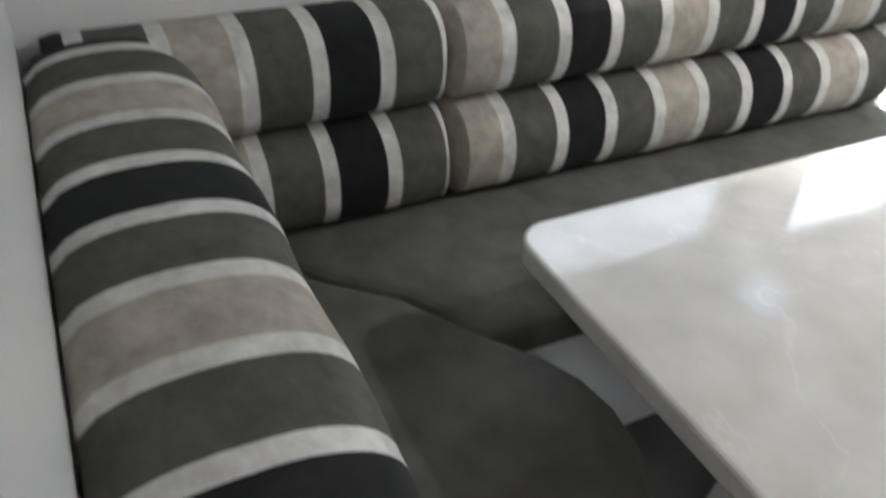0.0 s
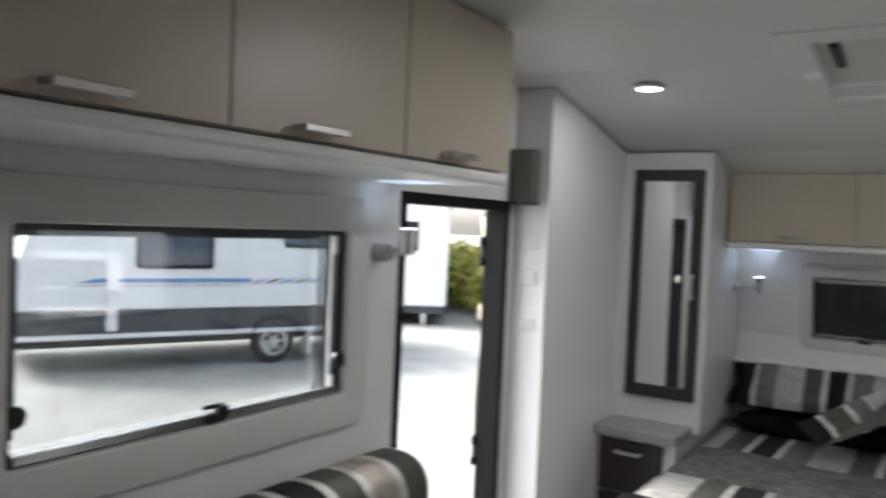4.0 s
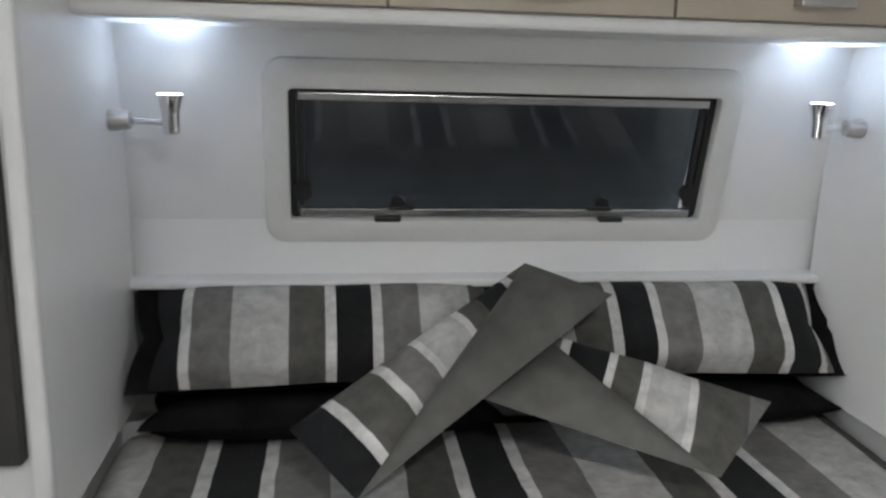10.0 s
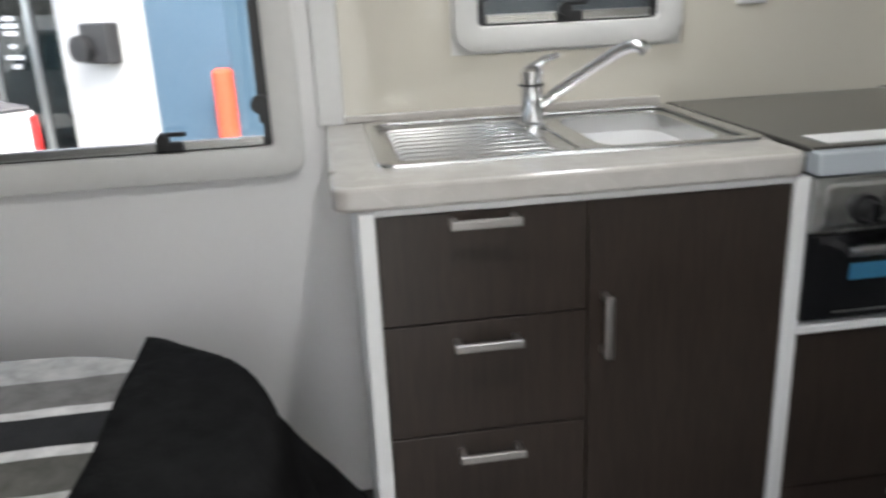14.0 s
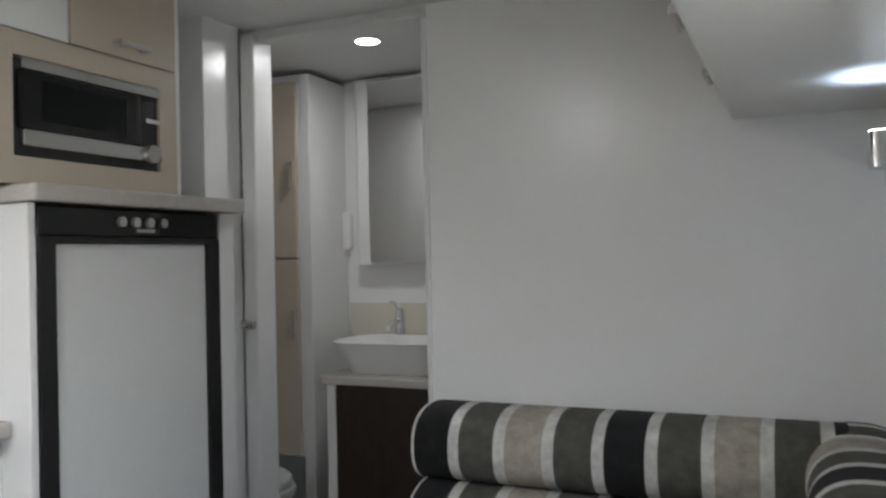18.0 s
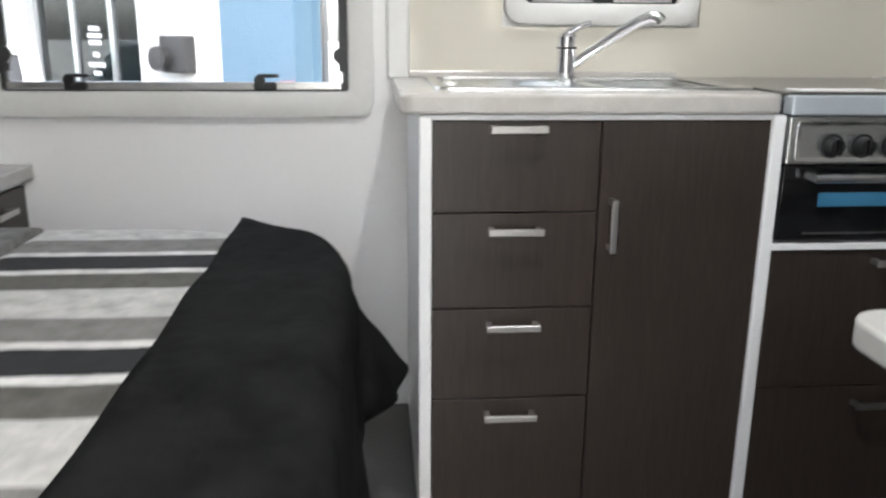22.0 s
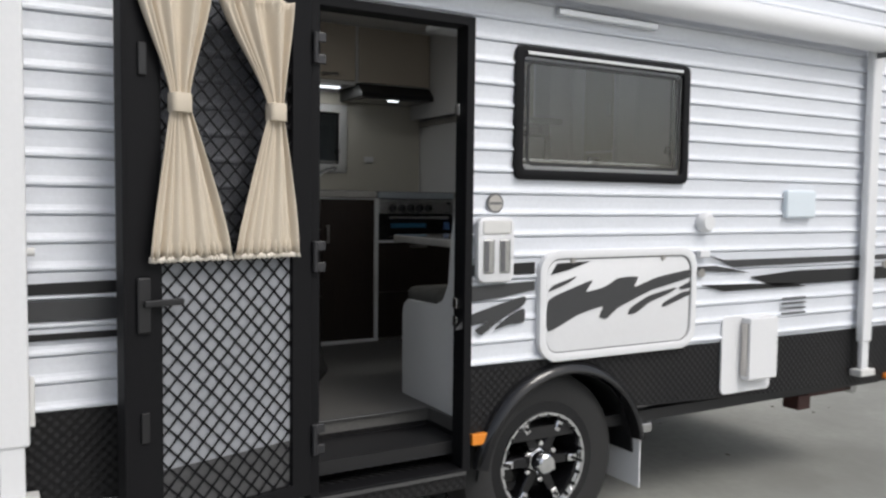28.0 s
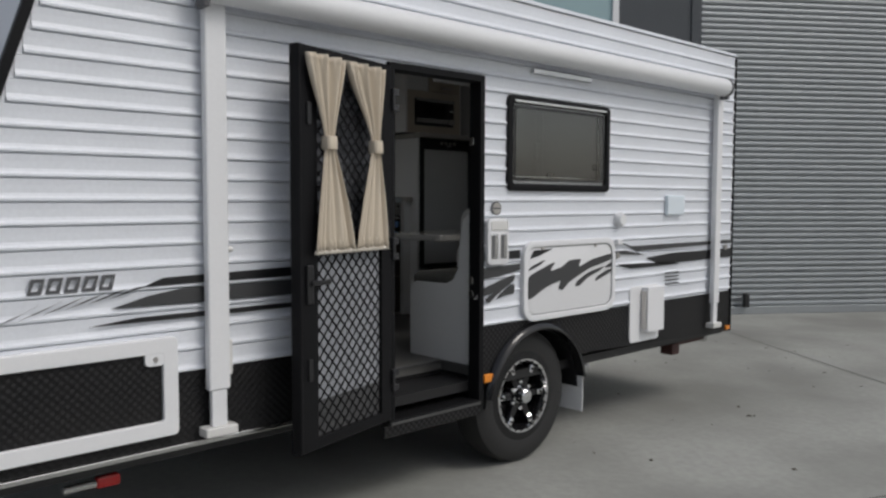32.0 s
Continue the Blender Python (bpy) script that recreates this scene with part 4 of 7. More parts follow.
# fridge in its tall cabinet, microwave above
fc = thing("fridge_cabinet", "tall white cabinet holding the fridge", "cabinet", (0.80, -1.62, 0))
P("side_panel", bm_box(0.462, XO - 0.002, -1.318, -1.298, 0.0, 1.370, 0.003), WALL, fc)
P("side_panel", bm_box(0.462, XO - 0.002, -1.965, -1.905, 0.0, 1.370, 0.003), WALL, fc)
P("plinth", bm_box(0.475, 0.60, -1.905, -1.318, 0.0, 0.345, 0.003), WALL, fc, "white base panel")
P("base_trim", bm_box(0.458, 0.475, -1.905, -1.318, 0.335, 0.352, 0.002), STEEL, fc, "silver trim below the fridge")
P("top_shelf", bm_prism(rounded(0.425, XO - 0.002, -1.975, -1.285, 0.012), "z", 1.371, 1.408, 0.005), MARBLE, fc, "pale stone shelf on the cabinet")
setting("trim_fridge_wall", bm_box(0.562, XO - 0.002, -2.1295, -1.967, 0, ROOF), WALL, "white wall between fridge and bathroom", "wall")
fr = thing("fridge", "black-framed fridge with white door panel", "fridge", (0.80, -1.61, 0.355))
P("body", bm_box(0.50, XO - 0.06, -1.900, -1.322, 0.356, 1.366, 0.003), BLACK, fr)
fd = P("door_frame", bm_ring(rounded(-1.900, -1.322, 0.358, 1.300, 0.006, 2), rounded(-1.853, -1.367, 0.390, 1.285, 0.005, 2), "x", 0.50, 0.460, 0.003), BLACK, fr, "black door frame")
P("door_panel", bm_box(0.470, 0.50, -1.852, -1.368, 0.391, 1.284, 0.002), FRIDGE, fd, "plain white door panel")
P("control_panel", bm_box(0.464, 0.50, -1.900, -1.322, 1.300, 1.366, 0.004), BLACKGLOSS, fr, "black control strip")
for i in range(4):
    P("control_knob", bm_cyl(0.464, -1.55 - i * 0.045, 1.336, 0.012, -0.010, "x", 14), NICKEL, fr)
P("badge", bm_box(0.4625, 0.4645, -1.66, -1.60, 1.312, 1.320), STEEL, fr)
mc = thing("microwave_cupboard", "beige cupboard with built-in microwave opening", "cupboard", (0.80, -1.52, 1.42))
MY0, MY1, MZ0, MZ1 = -1.720, -1.303, 1.474, 1.680
P("surround", bm_ring(rounded(-1.785, -1.232, 1.411, 1.735, 0.004, 2), rounded(MY0 - 0.004, MY1 + 0.004, MZ0 - 0.004, MZ1 + 0.004, 0.004, 2), "x", 0.518, 0.500), BEIGE, mc, "beige surround panel")
P("side_panel", bm_box(0.505, XO - 0.002, -1.231, -1.213, 1.411, ROOF - 0.001, 0.003), WALL, mc, "white side panel")
P("side_panel", bm_box(0.505, XO - 0.002, -1.805, -1.787, 1.411, ROOF - 0.001, 0.003), WALL, mc)
P("niche_back", bm_box(0.90, 0.915, -1.787, -1.231, 1.411, ROOF - 0.001), WALL, mc)
d = P("door", bm_box(0.500, 0.518, -1.785, -1.450, 1.739, ROOF - 0.012, 0.002), BEIGE, mc, "beige flap door")
bar_handle(d, 0.500, -1.618, 1.768, 0.10, "y")
P("upper_panel", bm_box(0.503, 0.518, -1.446, -1.232, 1.739, ROOF - 0.012, 0.002), WHITEPL, mc, "white upper panel")
mw = thing("microwave", "black microwave oven with silver trim and a dial", "microwave", (0.70, -1.53, 1.470))
P("body", bm_box(0.505, 0.86, MY0, MY1, MZ0 - 0.004, MZ1, 0.003), BLACK, mw)
P("door", bm_box(0.488, 0.506, MY0 + 0.07, MY1 - 0.006, MZ0 + 0.055, MZ1 - 0.025, 0.004), BLACKGLOSS, mw, "black glass door")
P("top_trim", bm_box(0.489, 0.506, MY0 + 0.002, MY1 - 0.012, MZ1 - 0.024, MZ1 - 0.002, 0.002), STEEL, mw, "silver top trim")
P("lower_trim", bm_box(0.487, 0.506, MY0 + 0.004, MY1 - 0.012, MZ0 + 0.018, MZ0 + 0.053, 0.003), STEEL, mw, "silver lower panel")
P("window", bm_box(0.4865, 0.4885, MY0 + 0.12, MY1 - 0.06, MZ0 + 0.075, MZ1 - 0.045), DARKGLASS, mw, "dark see-through window")
P("dial", bm_cyl(0.487, MY0 + 0.045, MZ0 + 0.036, 0.022, -0.014, "x", 20), NICKEL, mw, "round metal dial", True)
P("display", bm_box(0.4865, 0.4885, MY0 + 0.012, MY0 + 0.055, MZ0 + 0.115, MZ0 + 0.125), WHITEPL, mw)
# cupboards and hood above the kitchen
ko = thing("kitchen_overhead_cupboard", "white-edged beige lockers above the kitchen", "cupboard", (1.0, -0.35, 1.56))
P("body", bm_box(0.875, XO - 0.002, -0.68, 0.05, 1.575, ROOF - 0.001, 0.003), WHITEPL, ko, "white locker body")
for a, b in ((-0.67, -0.32), (-0.31, 0.04)):
    d = P("door", bm_box(0.858, 0.874, a, b, 1.60, ROOF - 0.01, 0.002), BEIGE, ko, "beige flap door")
    bar_handle(d, 0.858, (a + b) / 2, 1.63, 0.10, "y")
P("light_strip", bm_box(0.985, 1.015, -0.62, -0.44, 1.566, 1.574), LEDW, ko, "lit white strip light")
ho = thing("range_hood", "dark slim range hood above the cooker", "range hood", (0.95, -0.95, 1.50))
P("canopy", bm_prism([(0.80, 1.505), (XO - 0.002, 1.505), (XO - 0.002, 1.59), (0.86, 1.59), (0.80, 1.53)], "y", -1.20, -0.69, 0.003), BLACK, ho)
P("filter", bm_box(0.86, 1.10, -1.15, -0.74, 1.500, 1.5045), STEEL, ho, "metal grease filter")
P("hood_lamp", bm_box(0.875, 0.915, -0.985, -0.915, 1.494, 1.4995, 0.002), LEDW, ho, "small lit hood lamp")
ko2 = thing("hood_cupboard", "beige locker above the range hood", "cupboard", (1.0, -0.95, 1.6))
P("body", bm_box(0.875, XO - 0.002, -1.21, -0.685, 1.592, ROOF - 0.001, 0.003), WHITEPL, ko2)
P("door", bm_box(0.858, 0.874, -1.20, -0.695, 1.60, ROOF - 0.01, 0.002), BEIGE, ko2, "beige flap door")
for y, z in ((-0.90, 1.13), (0.10, 1.40)):
    pl = thing("switch_plate", "small white wall switch", "switch", (XO - 0.002, y, z), "wall switches")
    P("plate", bm_box(XO - 0.018, XO - 0.0105, y - 0.035, y + 0.035, z - 0.02, z + 0.02, 0.003), WHITEPL, pl)
    P("rocker", bm_box(XO - 0.022, XO - 0.018, y - 0.012, y + 0.012, z - 0.01, z + 0.01, 0.002), WHITEPL, pl)

# ---- dinette ----
SEATSIDE = striped("striped_velvet_side_backrest", "Y", 0.475, SEATSTOPS, 0.423)
SEATREAR = striped("striped_velvet_rear_backrest", "X", -0.475, SEATSTOPS, -0.79)


def roll(t0, t1, z0, z1, axis, wall, depth, sign):
    """A stuffed backrest roll along an axis: wall is the back plane, sign the side it bulges to."""
    zc, h = (z0 + z1) / 2, (z1 - z0) / 2
    prof = []
    for i in range(25):
        a = -math.pi * 0.5 + math.pi * 1.22 * i / 24
        c_, s_ = math.cos(a), math.sin(a)
        prof.append((wall + sign * depth * (0.46 + 0.54 * math.copysign(abs(c_) ** 0.8, c_)), zc + h * math.copysign(abs(s_) ** 0.85, s_)))
    prof = [(wall, z0 + 0.002)] + prof + [(wall, prof[-1][1] - 0.02)]
    bm = bmesh.new()
    rings = []
    n = max(6, int((t1 - t0) / 0.06))
    for j in range(n + 3):
        if j == 0:
            t, k = t0, 0.80
        elif j == n + 2:
            t, k = t1, 0.80
        else:
            t, k = t0 + 0.018 + (t1 - t0 - 0.036) * (j - 1) / n, 1 + 0.012 * math.sin(5.0 * j)
        ring = []
        for q, z in prof:
            q2 = wall + (q - wall) * k
            z2 = zc + (z - zc) * (1 if k >= 0.95 else 0.9)
            ring.append(bm.verts.new((q2, t, z2) if axis == "y" else (t, q2, z2)))
        rings.append(ring)
    m = len(prof)
    for a, b in zip(rings, rings[1:]):
        for i in range(m):
            bm.faces.new((a[i], a[(i + 1) % m], b[(i + 1) % m], b[i]))
    bm.faces.new(rings[0])
    bm.faces.new(rings[-1])
    bmesh.ops.recalc_face_normals(bm, faces=bm.faces)
    return bm


lo = thing("corner_lounge", "L-shaped lounge with grey suede seats and striped backrests", "lounge seat", (-0.9, -1.3, 0))
P("base", bm_join(bm_box(-0.72, -0.70, -1.60, -0.262, 0.0, 0.385, 0.004), bm_box(XD + 0.002, -0.7205, -2.172, -0.262, 0.365, 0.385, 0.003), bm_box(-0.72, -0.16, -2.172, -1.6005, 0.0, 0.385, 0.004)), WALL, lo, "white seat base panels")
# the two seat cushions meet along a curved seam
SEAM = [(XD + 0.01, -1.93), (-1.06, -1.905), (-0.95, -1.865), (-0.86, -1.79), (-0.77, -1.69), (-0.70, -1.645), (-0.63, -1.60)]
NOSE = [(-0.56, -1.545), (-0.49, -1.51), (-0.42, -1.50), (-0.34, -1.51), (-0.26, -1.545), (-0.19, -1.60), (-0.135, -1.67), (-0.105, -1.75), (-0.10, -1.83), (-0.10, -2.170), (XD + 0.01, -2.170)]
P("side_seat", bm_prism([(x, y + 0.004) for x, y in SEAM] + [(-0.632, -1.55), (-0.632, -1.30), (-0.635, -0.40), (-0.640, -0.30), (-0.665, -0.268), (XD + 0.01, -0.268)], "z", 0.386, 0.477, 0.028, 4), SUEDE, lo, "grey suede side seat cushion")
P("rear_seat", bm_prism(SEAM + NOSE, "z", 0.386, 0.480, 0.028, 4), SUEDE, lo, "grey suede rear seat cushion")
for a, b in ((-2.14, -1.489), (-1.485, -0.30)):
    bk = P("side_backrest", roll(a, b, 0.665, 0.852, "y", XD + 0.004, 0.195, 1), SEATSIDE, lo, "striped upper backrest roll", True)
    P("lower_roll", roll(a + 0.002, b - 0.002, 0.470, 0.668, "y", XD + 0.004, 0.230, 1), SEATSIDE, bk, "striped lower backrest roll", True)
bk = P("rear_backrest", roll(-1.10, -0.085, 0.668, 0.856, "x", -2.172, 0.249, 1), SEATREAR, lo, "striped upper backrest roll", True)
P("lower_roll", roll(-1.085, -0.087, 0.470, 0.671, "x", -2.172, 0.299, 1), SEATREAR, bk, "striped lower backrest roll", True)
P("end_panel", bm_prism([(-0.665, 0.0), (-0.66, 0.36), (-0.675, 0.405), (-0.71, 0.425), (-0.96, 0.43), (-1.02, 0.455), (-1.06, 0.52), (-1.08, 0.72), (-1.10, 0.79), (-1.13, 0.815), (-1.185, 0.82), (-1.185, -0.02)], "y", -0.26, -0.24, 0.004), WHITEPL, lo, "white shaped end panel")
tb = thing("dinette_table", "cream marble-look table with rounded corners on a pedestal", "table", (-0.31, -1.05, 0))
P("tabletop", bm_prism(rounded(-0.625, 0.008, -1.585, -0.505, 0.055, 8), "z", 0.640, 0.678, 0.006), TABLE, tb)
P("pedestal", bm_tube([(-0.31, -1.05, 0.014), (-0.31, -1.05, 0.63)], 0.035, 20), NICKEL, tb, "metal pedestal leg", True)
P("top_plate", bm_cyl(-0.31, -1.05, 0.626, 0.13, 0.014, "z", 24), NICKEL, tb)
P("foot_plate", bm_tube([(-0.31, -1.05, 0.0), (-0.31, -1.05, 0.012), (-0.31, -1.05, 0.03)], [0.19, 0.19, 0.05], 28), NICKEL, tb, "round metal foot", True)

oc = thing("side_overhead_cupboard", "row of beige lockers above the dinette window", "cupboard", (-1.03, -1.2, 1.56))
P("body", bm_box(XD + 0.002, -0.876, -2.174, -0.235, 1.585, ROOF - 0.001, 0.003), WHITEPL, oc, "white locker body")
P("bottom_lip", bm_box(XD + 0.002, -0.855, -2.174, -0.235, 1.552, 1.580, 0.009), WHITEPL, oc, "white rounded lower edge")
for a, b, hy in ((-2.13, -1.642, -1.885), (-1.638, -1.162, -1.415), (-1.158, -0.690, -0.96), (-0.686, -0.238, -0.494)):
    d = P("door", bm_box(-0.874, -0.858, a, b, 1.586, ROOF - 0.012, 0.002), BEIGE, oc, "beige flap door")
    bar_handle(d, -0.858, hy, 1.603, 0.115, "y", 1)
reading_lamp("satin metal reading lamp under the side lockers", -1.198, -1.775, 1.365, (1, 0, 0), (0.30, 0.12, 0.42), size=1.45)
reading_lamp("satin metal reading lamp beside the door", -1.198, -0.326, 1.367, (1, 0, 0), (0.85, -0.10, 0.2), size=1.3)
so = thing("power_outlet", "white double power outlet below the lockers", "outlet", (-1.198, -1.723, 1.513))
P("plate", bm_box(-1.199, -1.188, -1.792, -1.660, 1.473, 1.5505, 0.004), WHITEPL, so)
for y in (-1.762, -1.692):
    P("socket", bm_box(-1.1885, -1.187, y - 0.016, y + 0.016, 1.485, 1.51, 0.001), mat("outlet_grey", (0.55, 0.56, 0.57), 0.5), so)
    P("rocker", bm_box(-1.188, -1.183, y - 0.009, y + 0.009, 1.522, 1.535, 0.002), WHITEPL, so)
inner_window("window", "clear hinged window beside the dinette in a grey frame", XD, 1, *DWIN, 0.082, 0, (-0.875,), DINEGLASS, "4")
# box above the entry door and switches on the wall beyond it
bx = thing("door_blind_box", "dark box above the entry door", "blind box", (-1.17, 0.45, 1.53))
P("cover", bm_box(XD + 0.002, -1.11, 0.40, 0.505, 1.535, 1.715, 0.004), mat("grey_green_panel", (0.10, 0.10, 0.085), 0.5), bx)
P("lower_edge", bm_box(XD + 0.002, -1.105, 0.398, 0.507, 1.528, 1.5345, 0.001), BLACK, bx)
for z in (1.40, 1.28, 1.12):
    pl = thing("switch_plate", "small white wall switch beside the entry door", "switch", (-1.135, 0.45, z), "entry switches")
    P("plate", bm_box(-1.165, -1.105, 0.446, 0.4545, z - 0.025, z + 0.025, 0.003), WHITEPL, pl)
    P("rocker", bm_box(-1.145, -1.125, 0.442, 0.446, z - 0.012, z + 0.012, 0.002), WHITEPL, pl)
# ceiling lights and hatch
for x, y, z in DOWNLIGHTS:
    dl = thing("downlight", "round white recessed ceiling downlight, lit", "downlight", (x, y, z), "ceiling downlights")
    P("bezel", bm_tube([(x, y, z - 0.0005), (x, y, z - 0.008)], [0.052, 0.046], 24), WHITEPL, dl, "", True)
    P("lens", bm_tube([(x, y, z - 0.0085), (x, y, z - 0.0095)], [0.038, 0.037], 24), LEDW, dl, "lit round lens")
sd = thing("smoke_alarm", "small round white smoke alarm on the ceiling", "smoke alarm", (-0.55, -0.95, ROOF))
P("case", bm_tube([(-0.55, -0.95, ROOF - 0.001), (-0.55, -0.95, ROOF - 0.02), (-0.55, -0.95, ROOF - 0.034)], [0.05, 0.05, 0.04], 24), WHITEPL, sd, "", True)
P("vent_ring", bm_ring(rounded(-0.585, -0.515, -0.985, -0.915, 0.034, 6), rounded(-0.575, -0.525, -0.975, -0.925, 0.024, 6), "z", ROOF - 0.034, ROOF - 0.037), NICKEL, sd)
ha = thing("roof_hatch", "white framed roof hatch with blind, dark slot and round catches", "roof hatch", (0.015, 0.40, 1.905))
ha.rotation_euler = (radians(-6.4), 0, 0)
part("frame", bm_ring(rounded(-0.33, 0.33, -0.35, 0.35, 0.03), rounded(-0.245, 0.245, -0.265, 0.265, 0.02), "z", 0.042, 0.0, 0.006), WHITEPL, ha, "white moulded frame", True)
part("blind", bm_box(-0.246, 0.246, -0.266, 0.18, 0.022, 0.032, 0.002), GREYFRAME, ha, "pale pleated blind")
part("slot", bm_box(-0.246, 0.246, 0.181, 0.264, 0.030, 0.036), BLACK, ha, "dark gap beside the blind")
part("blind_bar", bm_box(-0.25, 0.25, 0.165, 0.185, 0.012, 0.0215, 0.003), WHITEPL, ha, "white blind bar")
for x, y in ((-0.27, 0.0), (0.27, 0.0), (0.0, 0.30)):
    part("catch", bm_tube([(x, y, -0.0005), (x, y, -0.012), (x, y, -0.020)], [0.028, 0.026, 0.012], 18), WHITEPL, ha, "round white catch", True)
for x in (-0.20, 0.20):
    part("arm", bm_box(x - 0.012, x + 0.012, -0.20, -0.02, 0.010, 0.021, 0.003), BLACK, ha, "dark stay arm")

# ---- bathroom ----
va = thing("vanity", "dark vanity cabinet with pale top in the bathroom", "vanity", (0.1, -2.72, 0))
P("cabinet", bm_box(-0.40, 0.505, -2.928, -2.565, 0.0, 0.795, 0.004), WOOD, va, "dark wood cabinet front")
P("end_panel", bm_box(0.507, 0.543, -2.928, -2.568, 0.0, 0.795, 0.003), WHITEPL, va, "white end panel")
P("top", bm_prism(rounded(-0.42, 0.565, -2.928, -2.545, 0.02), "z", 0.796, 0.825, 0.004), MARBLE, va, "pale stone top")
P("splashback", bm_box(-0.42, 0.652, -2.928, -2.94, 0.826, 1.06), SPLASH, va, "cream splashback")
bs = thing("basin", "white countertop wash basin", "basin", (0.22, -2.72, 0.826))
bout, bin_ = rounded(0.10, 0.56, -2.90, -2.57, 0.10, 8), rounded(0.13, 0.53, -2.87, -2.60, 0.08, 8)
sm = [(0.33 + (x - 0.33) * 0.72, -2.735 + (y + 2.735) * 0.72) for x, y in bout]
bb = bmesh.new()
loops = [[bb.verts.new((x, y, z)) for x, y in o] for o, z in ((sm, 0.826), (bout, 0.94), (bin_, 0.94), ([(0.33 + (x - 0.33) * 0.6, -2.735 + (y + 2.735) * 0.6) for x, y in bin_], 0.86))]
for a, b in zip(loops, loops[1:]):
    for i in range(len(a)):
        bb.faces.new((a[i], a[(i + 1) % len(a)], b[(i + 1) % len(a)], b[i]))
bb.faces.new(loops[-1])
bb.faces.new(loops[0])
bmesh.ops.recalc_face_normals(bb, faces=bb.faces)
P("bowl", bb, WHITEPL, bs, "", True)
bt = thing("basin_tap", "small chrome basin mixer tap", "tap", (0.22, -2.90, 0.826))
P("body", bm_tube([(0.42, -2.915, 0.826), (0.42, -2.915, 1.03), (0.42, -2.915, 1.04)], [0.022, 0.019, 0.012], 14), CHROME, bt, "", True)
P("spout", bm_tube([(0.42, -2.915, 0.99), (0.42, -2.85, 0.985), (0.42, -2.81, 0.97)], 0.010, 10), CHROME, bt, "", True)
P("lever", bm_tube([(0.42, -2.915, 1.035), (0.43, -2.90, 1.06), (0.45, -2.88, 1.068)], 0.007, 8), CHROME, bt, "", True)
mi = thing("mirror_cabinet", "mirror-fronted cabinet above the basin", "mirror cabinet", (0.15, -2.9, 1.21))
P("body", bm_box(-0.25, 0.575, -2.928, -2.87, 1.21, 1.93, 0.004), WHITEPL, mi)
P("mirror", bm_box(-0.24, 0.52, -2.869, -2.864, 1.222, 1.918), MIRROR, mi, "mirror door")
sp = thing("soap_dispenser", "small white wall soap dispenser", "soap dispenser", (0.655, -2.94, 1.28))
P("case", bm_box(0.625, 0.69, -2.928, -2.89, 1.27, 1.42, 0.012), WHITEPL, sp)
P("nozzle", bm_cyl(0.657, -2.915, 1.245, 0.014, 0.026, "z", 12), NICKEL, sp)
bc = thing("bathroom_tall_cupboard", "tall beige bathroom cupboard with two doors", "cupboard", (0.93, -2.8, 0.0))
P("side_panel", bm_box(0.655, 0.70, -2.925, -2.66, 0.0, 1.93, 0.003), WHITEPL, bc, "white side panel")
P("body", bm_box(0.702, XO - 0.002, -2.925, -2.66, 0.5, 1.93, 0.003), WHITEPL, bc)
for z0, z1, hz in ((0.51, 1.235, 1.0), (1.245, 1.90, 1.55)):
    d = P("door", bm_box(0.706, XO - 0.004, -2.659, -2.643, z0, z1, 0.002), BEIGE, bc, "beige door")
    P("handle", bm_box(0.722, 0.730, -2.643, -2.620, hz - 0.05, hz + 0.05, 0.002), NICKEL, d)
to = thing("toilet", "white plastic cassette toilet with closed lid", "toilet", (0.88, -2.46, 0))
P("base", bm_tube([(0.90, -2.46, 0.0), (0.90, -2.46, 0.10), (0.88, -2.46, 0.40)], [0.15, 0.13, 0.20], 24), WHITEPL, to, "", True)
P("seat", bm_prism([(0.87 + 0.23 * math.cos(a * 0.2618), -2.46 + 0.19 * math.sin(a * 0.2618)) for a in range(24)], "z", 0.402, 0.432, 0.006), WHITEPL, to, "", True)
P("lid", bm_prism([(0.875 + 0.222 * math.cos(a * 0.2618), -2.46 + 0.182 * math.sin(a * 0.2618)) for a in range(24)], "z", 0.434, 0.468, 0.012), WHITEPL, to, "", True)

# ---- outside ----
GROUND = -0.605
CONC = mat("grey_concrete", (0.355, 0.36, 0.335), 0.8, grain=0.3, scale=22, bump=0.12, stain=0.85, stain_scale=0.9, tone=(0.205, 0.205, 0.19))
CLAD = mat("white_aluminium_cladding", (0.755, 0.78, 0.825), 0.30, grain=0.11, scale=70, bump=0.06, stain=0.09, stain_scale=2.5)
EXTW = mat("white_outdoor_plastic", (0.74, 0.745, 0.755), 0.35, grain=0.05, scale=60)
TRIMB = mat("black_aluminium_trim", (0.009, 0.009, 0.010), 0.45, grain=0.2, scale=70, spec=0.12)
DECALD = mat("charcoal_vinyl", (0.045, 0.046, 0.048), 0.4, grain=0.15, scale=50)
DECALB = mat("black_vinyl", (0.010, 0.010, 0.011), 0.35, grain=0.1, scale=50)
RUBBER = mat("tyre_rubber", (0.018, 0.018, 0.018), 0.75, grain=0.3, scale=60, bump=0.1)
ORANGE = mat("amber_lens", (0.75, 0.25, 0.03), 0.2)
REDL = mat("red_lens", (0.45, 0.02, 0.02), 0.2)
BADGE = mat("grey_badge_print", (0.16, 0.16, 0.165), 0.4, grain=0.1, scale=80)
GREYFRAME2 = mat("dark_grey_seal", (0.11, 0.11, 0.115), 0.6, grain=0.1, scale=80)
CURTAIN = mat("cream_curtain_cloth", (0.60, 0.53, 0.43), 0.9, grain=0.1, scale=200, bump=0.05, stain=0.08, stain_scale=6, spec=0.1)


